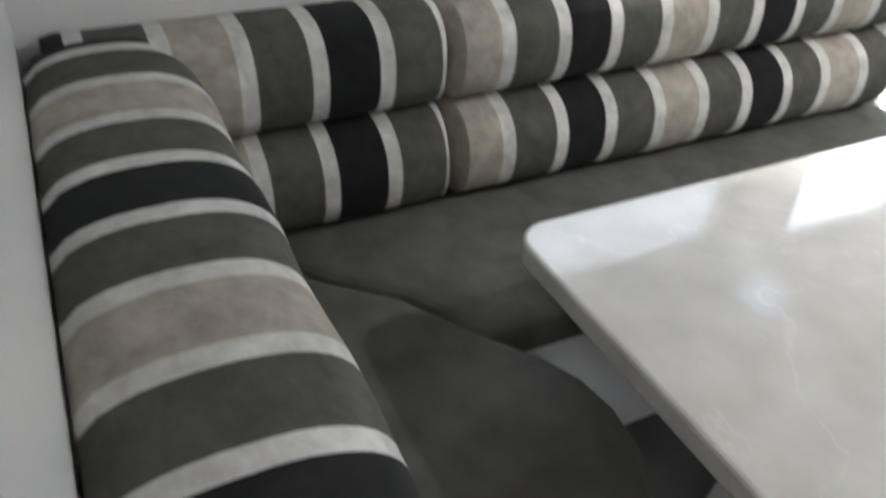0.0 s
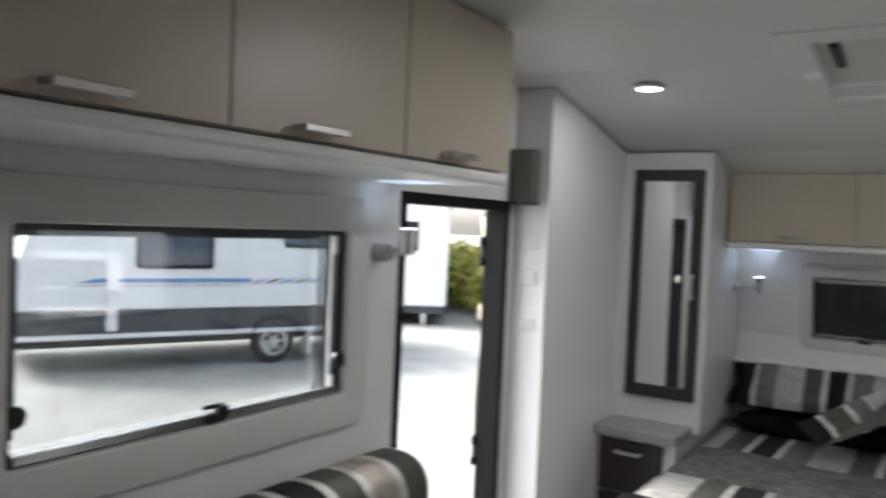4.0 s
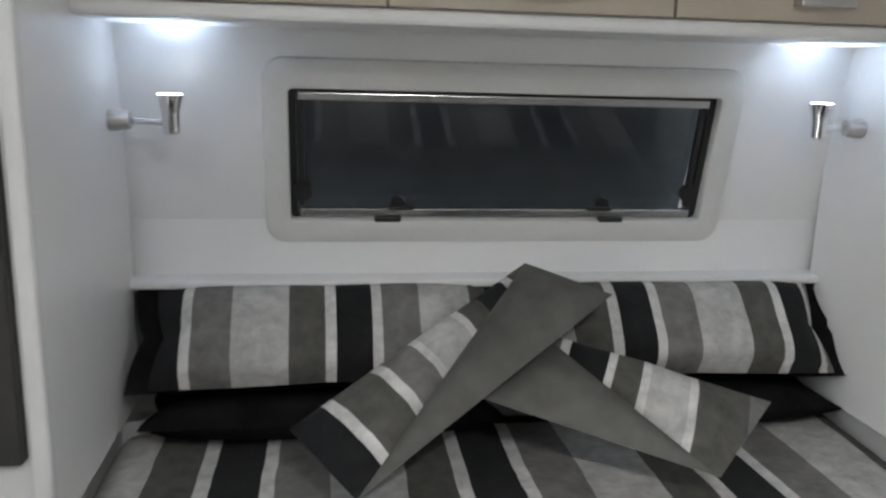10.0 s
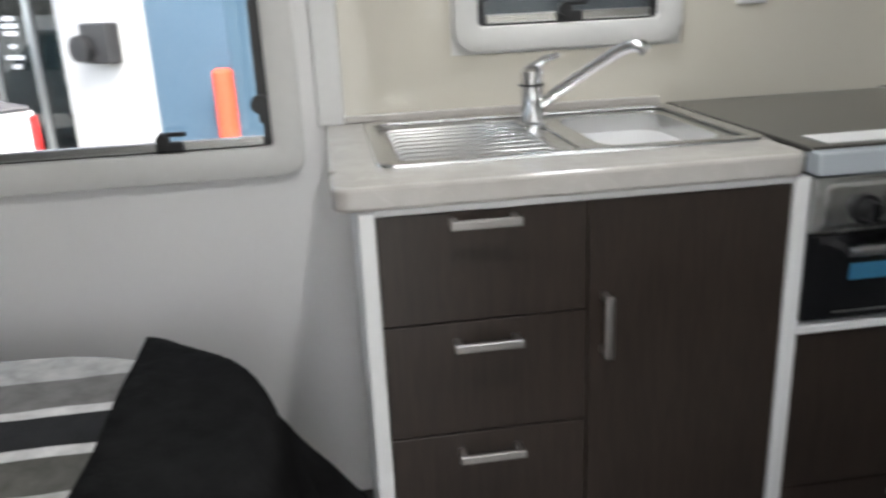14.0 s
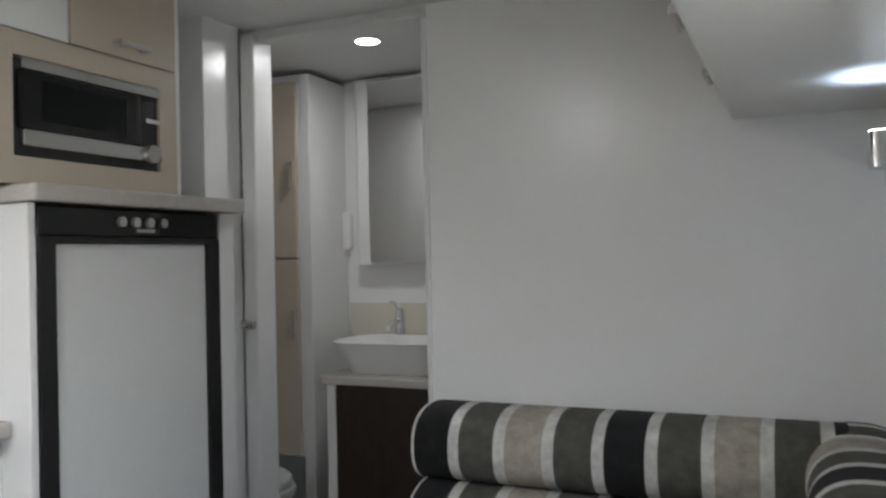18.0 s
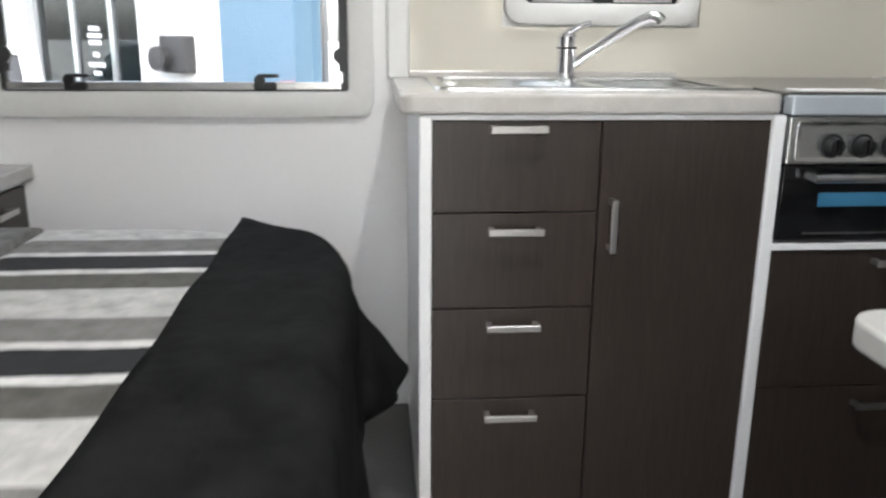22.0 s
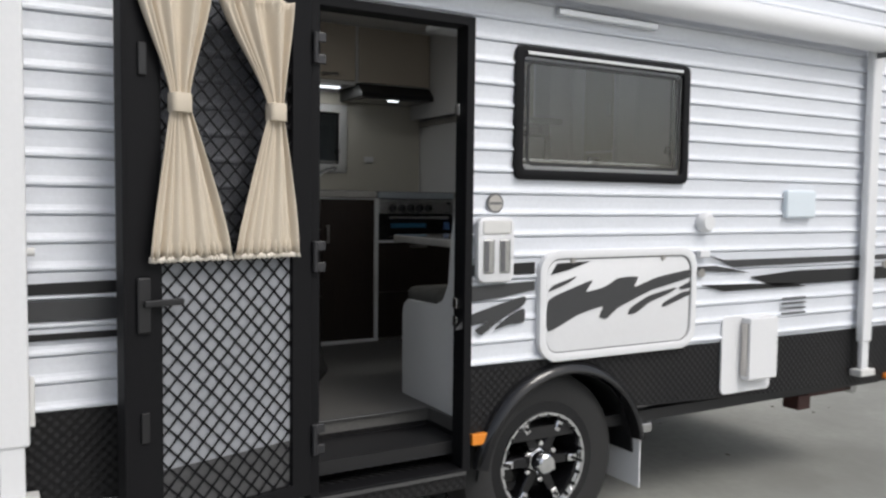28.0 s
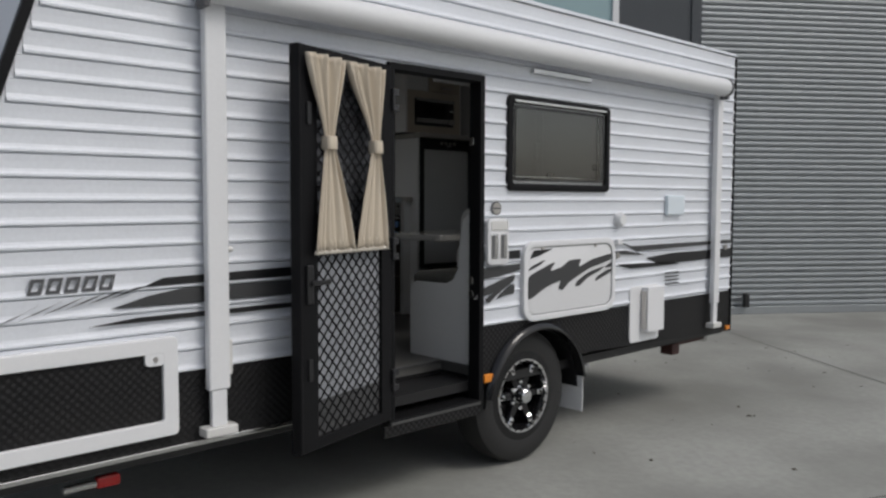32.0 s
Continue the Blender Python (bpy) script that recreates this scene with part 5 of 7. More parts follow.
CHECK = checker_plate("black_checkerplate")
setting("ground", bm_box(-150, 150, -150, 150, GROUND - 0.3, GROUND), CONC, "grey concrete yard", "ground")

VREAR, VFRONT = -2.965, 2.42
van = thing("caravan", "white ribbed caravan with black lower panels and dark graphics", "caravan", (0, 0, GROUND))
P("backing_skin", holed(-1.247, -1.238, VREAR + 0.01, 1.79, 0.21, 1.95, [DOOR, DWIN]), CLAD, van)
P("front_corner_skin", bm_prism([(1.7905, 0.21), (2.405, 0.21), (1.814, 1.95), (1.7905, 1.95)], "x", -1.247, -1.238), CLAD, van)
P("front_trim", bm_prism([(2.41, 0.21), (2.445, 0.21), (1.845, 1.965), (1.81, 1.965)], "x", -1.270, -1.236), TRIMB, van, "black front corner trim")
# lower panels, the rear one cut round the wheel
WY, WZ, WR = -0.620, -0.218, 0.385
AY, AZ = -0.690, -0.235
arc = [(AY + 0.390 * math.cos(radians(a)), AZ + 0.390 * math.sin(radians(a))) for a in range(28, 153, 8)]
P("lower_panel", bm_prism([(VREAR, 0.205), (VREAR, -0.10)] + arc[::-1] + [(-0.215, -0.085), (-0.215, 0.225)], "x", -1.252, -1.238), CHECK, van, "black checkerplate lower panel")
P("lower_panel", bm_prism([(0.415, 0.235), (0.415, -0.06), (VFRONT, -0.05), (VFRONT, 0.24)], "x", -1.252, -1.238), CHECK, van, "black checkerplate lower panel")
P("sill_rail", bm_box(-1.262, -1.238, 0.42, VFRONT, -0.075, -0.055, 0.003), STEEL, van, "metal sill edge")
P("step_sill", bm_box(-1.275, -1.236, -0.21, 0.41, -0.186, -0.168, 0.004), GREYTRIM, van, "dark metal step edge")
P("step_panel", bm_box(-1.262, -1.240, -0.215, 0.44, -0.245, -0.187, 0.004), CHECK, van, "black panel below the step")
arch = bmesh.new()
rows = []
for a in range(8, 173, 6):
    c, s = math.cos(radians(a)), math.sin(radians(a))
    rows.append([arch.verts.new((x, AY + r * c, AZ + r * s)) for x, r in ((-1.253, 0.445), (-1.280, 0.435), (-1.296, 0.415), (-1.296, 0.398), (-1.24, 0.390))])
for a, b in zip(rows, rows[1:]):
    for i in range(4):
        arch.faces.new((a[i], a[i + 1], b[i + 1], b[i]))
bmesh.ops.recalc_face_normals(arch, faces=arch.faces)
P("wheel_arch", arch, BLACKGLOSS, van, "black plastic wheel arch", True)
well = [(AY + 0.405 * math.cos(radians(a)), AZ + 0.405 * math.sin(radians(a))) for a in range(0, 181, 12)]
P("wheel_well", bm_prism(well + [(AY + (y - AY) * 0.968, AZ + (z - AZ) * 0.968) for y, z in well[::-1]], "x", -1.236, -0.86), BLACK, van, "black wheel well")
P("well_back", bm_box(-0.875, -0.86, AY - 0.40, AY + 0.40, -0.40, 0.16), BLACK, van)
# floor pan; its black also paints the shade under the van
P("underbody", bm_box(-1.20, 1.20, VREAR + 0.02, VFRONT - 0.05, -0.12, -0.07), BLACK, van, "black floor pan that also keeps the shade beneath dark")
for x in (-0.55, 0.55):
    P("chassis_rail", bm_box(x - 0.03, x + 0.03, VREAR + 0.05, VFRONT, -0.27, -0.12), BLACK, van)
P("axle", bm_cyl(-1.0, WY, WZ, 0.035, 2.0, "x", 12), BLACK, van)
P("rear_skin", bm_box(-1.236, 1.23, VREAR, VREAR + 0.012, -0.10, 1.95), CLAD, van)
P("corner_trim", bm_box(-1.262, -1.236, VREAR - 0.012, VREAR + 0.004, -0.10, 1.96, 0.003), TRIMB, van, "black corner trim")
P("roof", bm_prism([(VREAR - 0.01, 1.9715), (1.82, 1.9715), (1.82, 1.990), (VREAR - 0.01, 1.990)], "x", -1.255, 1.235), CLAD, van, "white roof skin")
P("off_side_skin", holed(1.207, 1.225, VREAR, 1.79, -0.08, 1.95, [BWIN, SWIN]), CLAD, van)
P("off_side_front", bm_prism([(1.7905, -0.08), (2.42, -0.08), (2.405, 0.21), (1.814, 1.95), (1.7905, 1.95)], "x", 1.207, 1.225), CLAD, van)
P("front_skin", bm_box(-1.236, 1.225, VFRONT - 0.02, VFRONT, -0.08, 0.21), CLAD, van)
for xa, xb, za, zb in ((-1.236, -0.55, 0.2105, 1.95), (0.62, 1.225, 0.2105, 1.95), (-0.549, 0.619, 0.2105, 0.90), (-0.549, 0.619, 1.42, 1.95)):
    P("front_skin", bm_prism([(2.405 - (za - 0.21) * 0.34, za), (2.385 - (za - 0.21) * 0.34, za), (2.385 - (zb - 0.21) * 0.34, zb), (2.405 - (zb - 0.21) * 0.34, zb)], "x", xa, xb), CLAD, van)
P("stone_guard", bm_prism([(2.30, 0.75), (2.02, 1.55), (2.05, 1.56), (2.33, 0.76)], "x", -0.70, 0.77), mat("scuffed_grey_guard", (0.16, 0.17, 0.175), 0.35, grain=0.4, scale=9, stain=0.5, stain_scale=4), van, "grey stone guard over the front window")
P("door_surround", bm_ring([(DOOR[0] - 0.022, -0.17), (DOOR[1] + 0.022, -0.17), (DOOR[1] + 0.022, DOOR[3] + 0.022), (DOOR[0] - 0.022, DOOR[3] + 0.022)], [(DOOR[0] + 0.012, -0.158), (DOOR[1] - 0.012, -0.158), (DOOR[1] - 0.012, DOOR[3] - 0.012), (DOOR[0] + 0.012, DOOR[3] - 0.012)], "x", -1.199, -1.278, 0.003), TRIMB, van, "black door surround")
for z in (0.47, 0.40, 1.20):
    P("strike_plate", bm_box(-1.235, -1.205, DOOR[0] + 0.0125, DOOR[0] + 0.022, z - 0.02, z + 0.02, 0.002), STEEL, van)
HINGE = mat("grey_hinge_metal", (0.045, 0.045, 0.048), 0.4, metal=0.5, grain=0.2)
for z in (0.665, 1.36, 0.04):
    hg = P("hinge", bm_cyl(-1.293, DOOR[1] + 0.010, z - 0.05, 0.009, 0.10, "z", 14), HINGE, van, "grey door hinge")
    for dz in (0.036, -0.036):
        P("hinge_leaf", bm_box(-1.287, -1.279, DOOR[1] - 0.030, DOOR[1] + 0.018, z + dz - 0.016, z + dz + 0.016, 0.003), HINGE, hg)
# outer window
OW = (-1.345, -0.411, 0.945, 1.462)
ow = P("outer_window", bm_ring(rounded(OW[0], OW[1], OW[2], OW[3], 0.035), rounded(OW[0] + 0.04, OW[1] - 0.04, OW[2] + 0.04, OW[3] - 0.04, 0.02), "x", -1.245, -1.273, 0.006), TRIMB, van, "black outer window frame", True)
op = P("pane", bm_box(-1.264, -1.260, OW[0] + 0.03, OW[1] - 0.03, OW[2] + 0.03, OW[3] - 0.03), glass("outer_tinted_acrylic", (0.80, 0.81, 0.81), gloss=0.06), ow, "dark reflecting acrylic pane")
op.visible_shadow = False
P("top_rail", bm_box(-1.278, -1.272, OW[0] + 0.05, OW[1] - 0.05, OW[3] - 0.036, OW[3] - 0.022, 0.002), STEEL, ow, "silver hinge rail")
P("inner_gasket", bm_ring(rounded(OW[0] + 0.055, OW[1] - 0.055, OW[2] + 0.055, OW[3] - 0.055, 0.03), rounded(OW[0] + 0.066, OW[1] - 0.066, OW[2] + 0.066, OW[3] - 0.066, 0.025), "x", -1.2645, -1.2665), BLACK, ow)
# hatch with graphics
hatch = P("storage_hatch", bm_prism(rounded(-1.405, -0.535, 0.215, 0.665, 0.09), "x", -1.255, -1.276, 0.006), EXTW, van, "white storage hatch lid", True)
P("hatch_rim", bm_ring(rounded(-1.405, -0.535, 0.215, 0.665, 0.09), rounded(-1.372, -0.568, 0.248, 0.632, 0.065), "x", -1.276, -1.285, 0.003), EXTW, hatch, "raised rim", True)
P("hatch_seam", bm_ring(rounded(-1.371, -0.569, 0.249, 0.631, 0.065), rounded(-1.367, -0.573, 0.253, 0.627, 0.062), "x", -1.2762, -1.2770), GREYFRAME2, hatch, "thin dark seal", True)
for y in (-0.70, -1.20):
    P("hatch_lock", bm_cyl(-1.277, y, 0.622, 0.011, -0.006, "x", 12), NICKEL, hatch)


def swoosh(name, base, parent, x, mat_=DECALD, deep=0.003):
    return P(name, bm_prism(base, "x", x, x - deep), mat_, parent, "dark brush-stroke graphic")


def flow(pts, n=4):
    """A closed outline through the points with flowing curves."""
    out = []
    k = len(pts)
    for i in range(k):
        p0, p1, p2, p3 = (Vector(pts[(i + j) % k]) for j in (-1, 0, 1, 2))
        for s in range(n):
            t = s / n
            q = p1 + (p2 - p0) * 0.3 * (t - 2 * t * t + t ** 3) + (3 * t * t - 2 * t ** 3) * (p2 - p1) + (p3 - p1) * 0.3 * (t ** 3 - t * t)
            out.append((q.x, q.y))
    return out


swoosh("graphic", flow([(-0.581, 0.464), (-0.691, 0.507), (-0.804, 0.538), (-0.773, 0.492), (-0.874, 0.509), (-0.947, 0.542), (-1.053, 0.544), (-1.038, 0.501), (-1.166, 0.537), (-1.371, 0.565), (-1.371, 0.533), (-1.24, 0.504), (-1.13, 0.482), (-1.002, 0.437), (-0.938, 0.412), (-0.883, 0.374), (-0.846, 0.385), (-0.864, 0.428), (-0.727, 0.398), (-0.581, 0.341)]), hatch, -1.277)
swoosh("graphic", flow([(-1.005, 0.386), (-1.024, 0.415), (-1.13, 0.461), (-1.285, 0.489), (-1.24, 0.464), (-1.13, 0.432), (-1.047, 0.389)]), hatch, -1.277)
swoosh("graphic", flow([(-1.203, 0.405), (-1.221, 0.429), (-1.313, 0.462), (-1.371, 0.47), (-1.371, 0.455), (-1.294, 0.43)]), hatch, -1.277)
swoosh("graphic", flow([(-1.304, 0.488), (-1.371, 0.511), (-1.371, 0.486), (-1.316, 0.479)]), hatch, -1.277)
swoosh("graphic", flow([(-0.581, 0.501), (-0.608, 0.526), (-0.718, 0.557), (-0.672, 0.529)]), hatch, -1.277)
swoosh("graphic", [(-0.59, 0.568), (-0.621, 0.613), (-0.791, 0.618), (-0.672, 0.584)], hatch, -1.277, DECALB)
swoosh("graphic", flow([(-0.156, 0.373), (-0.224, 0.425), (-0.315, 0.451), (-0.471, 0.487), (-0.471, 0.455), (-0.398, 0.419), (-0.334, 0.384), (-0.273, 0.346), (-0.248, 0.369), (-0.306, 0.398)]), van, -1.2625)
swoosh("graphic", flow([(-0.334, 0.365), (-0.398, 0.41), (-0.471, 0.438), (-0.471, 0.385), (-0.398, 0.378)]), van, -1.2625)
for pts, m_ in (([(-0.225, 0.615), (-0.52, 0.62), (-0.52, 0.575), (-0.225, 0.575)], DECALB), ([(-0.225, 0.535), (-0.52, 0.545), (-0.52, 0.51), (-0.35, 0.485), (-0.225, 0.475)], DECALD),
                
                ([(-1.46, 0.635), (-1.60, 0.600), (-2.945, 0.600), (-2.945, 0.575), (-1.66, 0.565)], DECALD), ([(-1.78, 0.515), (-2.10, 0.535), (-2.945, 0.535), (-2.945, 0.47), (-1.95, 0.465)], DECALB),
                ([(-1.45, 0.49), (-1.60, 0.455), (-2.20, 0.455), (-2.08, 0.475), (-1.66, 0.485)], DECALB), ([(-1.43, 0.575), (-1.55, 0.575), (-1.78, 0.535), (-1.62, 0.545), (-1.43, 0.555)], DECALD),
                ([(0.44, 0.62), (1.52, 0.60), (1.60, 0.57), (1.42, 0.572), (0.44, 0.572)], DECALB), ([(0.44, 0.556), (1.44, 0.556), (1.58, 0.535), (1.72, 0.498), (0.44, 0.49)], DECALD),
                ([(0.44, 0.458), (1.62, 0.458), (1.80, 0.440), (0.44, 0.436)], DECALB)):
    swoosh("graphic", pts, van, -1.2625, m_)
# the model mark as plain leaning blocks, and brush strokes below it
LET = mat("grey_vinyl_mark", (0.085, 0.087, 0.092), 0.4)
for i in range(5):
    y = 2.0 - i * 0.060
    ring = lambda g: [(y - g, 0.569 + g), (y - 0.046 + g, 0.569 + g), (y - 0.060 + g, 0.624 - g), (y - 0.014 - g, 0.624 - g)]
    P("mark", bm_ring(ring(0.0), ring(0.012), "x", -1.2625, -1.2655), LET, van)
for i in range(6):
    y = 2.10 - i * 0.075
    swoosh("graphic", [(y, 0.475 + 0.012 * i), (y - 0.10, 0.515 + 0.011 * i), (y - 0.14, 0.535 + 0.008 * i), (y - 0.06, 0.495 + 0.011 * i)], van, -1.2625)
# vent plate and box
vp = P("vent_plate", bm_prism(rounded(-1.95, -1.605, -0.035, 0.335, 0.03), "x", -1.253, -1.264, 0.003), EXTW, van, "white heater vent plate")
P("vent_box", bm_box(-1.315, -1.264, -1.935, -1.735, 0.03, 0.325, 0.006), EXTW, vp, "white vent box")
P("vent_grille", bm_box(-1.306, -1.268, -1.735, -1.728, 0.05, 0.30), NICKEL, vp)
for i in range(4):
    P("warning_text", bm_box(-1.264, -1.2625, -2.20, -2.02, 0.395 - i * 0.025, 0.404 - i * 0.025), DECALD, van)
# annexe light, badge, tap, outlet, latch
al = P("annexe_light", bm_prism(rounded(-0.405, -0.238, 0.548, 0.80, 0.035), "x", -1.255, -1.290, 0.010), EXTW, van, "white annexe light fitting", True)
for y in (-0.285, -0.358):
    P("lens", bm_box(-1.296, -1.288, y - 0.024, y + 0.024, 0.585, 0.715, 0.006), STEEL, al, "silver ribbed lens")
    # dark grey strip over one half puts the lens's shading into colour
    P("slot", bm_box(-1.2975, -1.2962, y + 0.002, y + 0.020, 0.592, 0.708), GREYFRAME2, al, "dark strip painting the shaded half of the lens")
P("sensor", bm_box(-1.294, -1.288, -0.385, -0.258, 0.735, 0.785, 0.006), GREYFRAME, al)
bd = P("round_badge", bm_cyl(-1.258, -0.329, 0.851, 0.037, -0.006, "x", 28), BADGE, van, "round badge with dark rim")
P("badge_face", bm_cyl(-1.2642, -0.329, 0.851, 0.031, -0.002, "x", 24), NICKEL, bd, "grey face of the badge")
P("badge_bar", bm_box(-1.2672, -1.2663, -0.356, -0.302, 0.846, 0.856), BADGE, bd)
P("water_inlet", bm_tube([(-1.255, -1.462, 0.775), (-1.285, -1.462, 0.775), (-1.30, -1.462, 0.775)], [0.045, 0.045, 0.034], 20), EXTW, van, "white water inlet", True)
P("outlet_box", bm_box(-1.285, -1.255, -2.225, -2.005, 0.795, 0.93, 0.010), mat("pale_blue_white_plastic", (0.68, 0.75, 0.80), 0.35), van, "white outdoor power outlet")
P("hatch_catch", bm_box(-1.285, -1.255, -1.49, -1.425, 0.615, 0.650, 0.008), EXTW, van)
P("key_lock", bm_cyl(-1.256, -1.455, 0.545, 0.020, -0.012, "x", 16), NICKEL, van)
P("rear_latch", bm_cyl(-1.256, -2.86, 0.545, 0.022, -0.010, "x", 14), NICKEL, van)
P("door_holdback", bm_box(-1.285, -1.255, 0.80, 0.86, 0.765, 0.785, 0.004), TRIMB, van, "small black door catch")
P("side_marker", bm_box(-1.275, -1.250, -0.315, -0.235, -0.078, -0.035, 0.004), ORANGE, van, "amber side marker lamp")
P("rear_marker", bm_box(-1.268, -1.250, -2.955, -2.90, -0.085, -0.055, 0.004), ORANGE, van, "amber marker lamp")
P("tail_lamp", bm_box(-1.205, -1.10, VREAR - 0.062, VREAR - 0.0125, 0.14, 0.625, 0.008), REDL, van, "red tail lamp")
P("rear_bumper", bm_box(-1.21, 1.21, VREAR - 0.115, VREAR - 0.0125, 0.03, 0.115, 0.006), BLACK, van, "dark rear bumper bar")
P("awning_light", bm_box(-1.285, -1.255, -1.13, -0.605, 1.592, 1.622, 0.006), mat("silver_light_strip", (0.72, 0.73, 0.74), 0.25, metal=0.4), van, "slim outdoor light strip")
# tool box hatch at the front
tbx = P("toolbox_hatch", bm_ring(rounded(1.475, 2.38, -0.005, 0.375, 0.02, 4), rounded(1.535, 2.32, 0.055, 0.315, 0.01, 4), "x", -1.252, -1.285, 0.005), EXTW, van, "white framed tool box hatch")
P("hatch_panel", bm_box(-1.268, -1.254, 1.53, 2.325, 0.05, 0.32), CHECK, tbx, "black checkerplate panel")
for y in (1.565, 2.29):
    lk = P("hatch_lock", bm_prism(rounded(y - 0.04, y + 0.04, 0.27, 0.33, 0.02), "x", -1.270, -1.284, 0.003), EXTW, tbx)
    P("lock_core", bm_cyl(-1.284, y, 0.296, 0.010, -0.004, "x", 10), NICKEL, lk)
# mud flap, rear jack, red tap below
P("mud_flap", bm_box(-1.272, -1.06, -1.105, -1.097, -0.388, -0.12, 0.003), EXTW, van, "white mud flap")
P("flap_mount", bm_box(-1.236, -1.05, -1.096, -1.080, -0.16, 0.02, 0.003), BLACK, van, "black plate holding the mud flap")
P("flap_bracket", bm_box(-1.26, -1.20, -1.18, -1.12, -0.15, -0.11, 0.003), STEEL, van)
jk = P("corner_jack", bm_join(bm_box(-1.12, -1.04, -2.80, -2.40, -0.17, -0.12, 0.004), bm_box(-1.13, -1.03, -2.46, -2.36, -0.23, -0.15, 0.006)), mat("rusty_primer", (0.06, 0.022, 0.018), 0.6, grain=0.3), van, "folded corner jack")
P("jack_nut", bm_cyl(-1.15, -2.80, -0.15, 0.03, 0.12, "x", 6), STEEL, jk)
P("drain_tap", bm_box(-1.095, -1.055, 1.63, 1.72, -0.215, -0.17, 0.008), REDL, van, "red drain tap")
P("drain_pipe", bm_cyl(-1.075, 1.72, -0.195, 0.016, 0.12, "y", 12), STEEL, van)

# awning with its arms
aw = thing("awning", "rolled white awning with folding side arms", "awning", (-1.3, -0.6, 1.6))
P("roll", bm_cyl(-1.345, -2.62, 1.700, 0.062, 3.98, "y", 28), EXTW, aw, "rolled white vinyl", True)
P("rail", bm_box(-1.290, -1.256, -2.66, 1.38, 1.745, 1.775, 0.004), EXTW, aw, "white fixing rail")
for y in (-2.65, 1.365):
    P("end_cap", bm_cyl(-1.345, y, 1.700, 0.066, 0.03, "y", 24), GREYFRAME2, aw, "dark grey end cap", True)
    P("cap_bracket", bm_box(-1.375, -1.300, y + 0.002, y + 0.028, 1.615, 1.650, 0.006), GREYFRAME2, aw, "dark bracket under the roll")
for y, w in ((1.317, 0.046), (-2.645, 0.040)):
    arm = P("arm", bm_box(-1.315, -1.275, y - w, y + w, 0.145, 1.66, 0.008), EXTW, aw, "white arm channel")
    P("inner_leg", bm_box(-1.308, -1.282, y - w * 0.72, y + w * 0.72, 0.0, 0.146, 0.005), EXTW, arm)
    P("foot", bm_box(-1.33, -1.262, y - w * 1.5, y + w * 1.5, -0.035, 0.002, 0.006), GREYFRAME, arm, "grey foot bracket")
    P("knob", bm_cyl(-1.295, y - w - 0.02, 0.70, 0.012, 0.03, "y", 10), GREYFRAME, arm)
    P("side_clip", bm_box(-1.305, -1.270, y - w - 0.014, y - w, 0.20, 0.34, 0.003), GREYFRAME, arm)


def lathe_x(profile, cx, cy, cz, n=40):
    """A body of revolution round the x axis: pairs of (x offset, radius)."""
    bm = bmesh.new()
    rings = [[bm.verts.new((cx + dx, cy + r * math.cos(2 * math.pi * i / n), cz + r * math.sin(2 * math.pi * i / n))) for i in range(n)] for dx, r in profile]
    for a, b in zip(rings, rings[1:]):
        for i in range(n):
            bm.faces.new((a[i], a[(i + 1) % n], b[(i + 1) % n], b[i]))
    bmesh.ops.recalc_face_normals(bm, faces=bm.faces)
    return bm


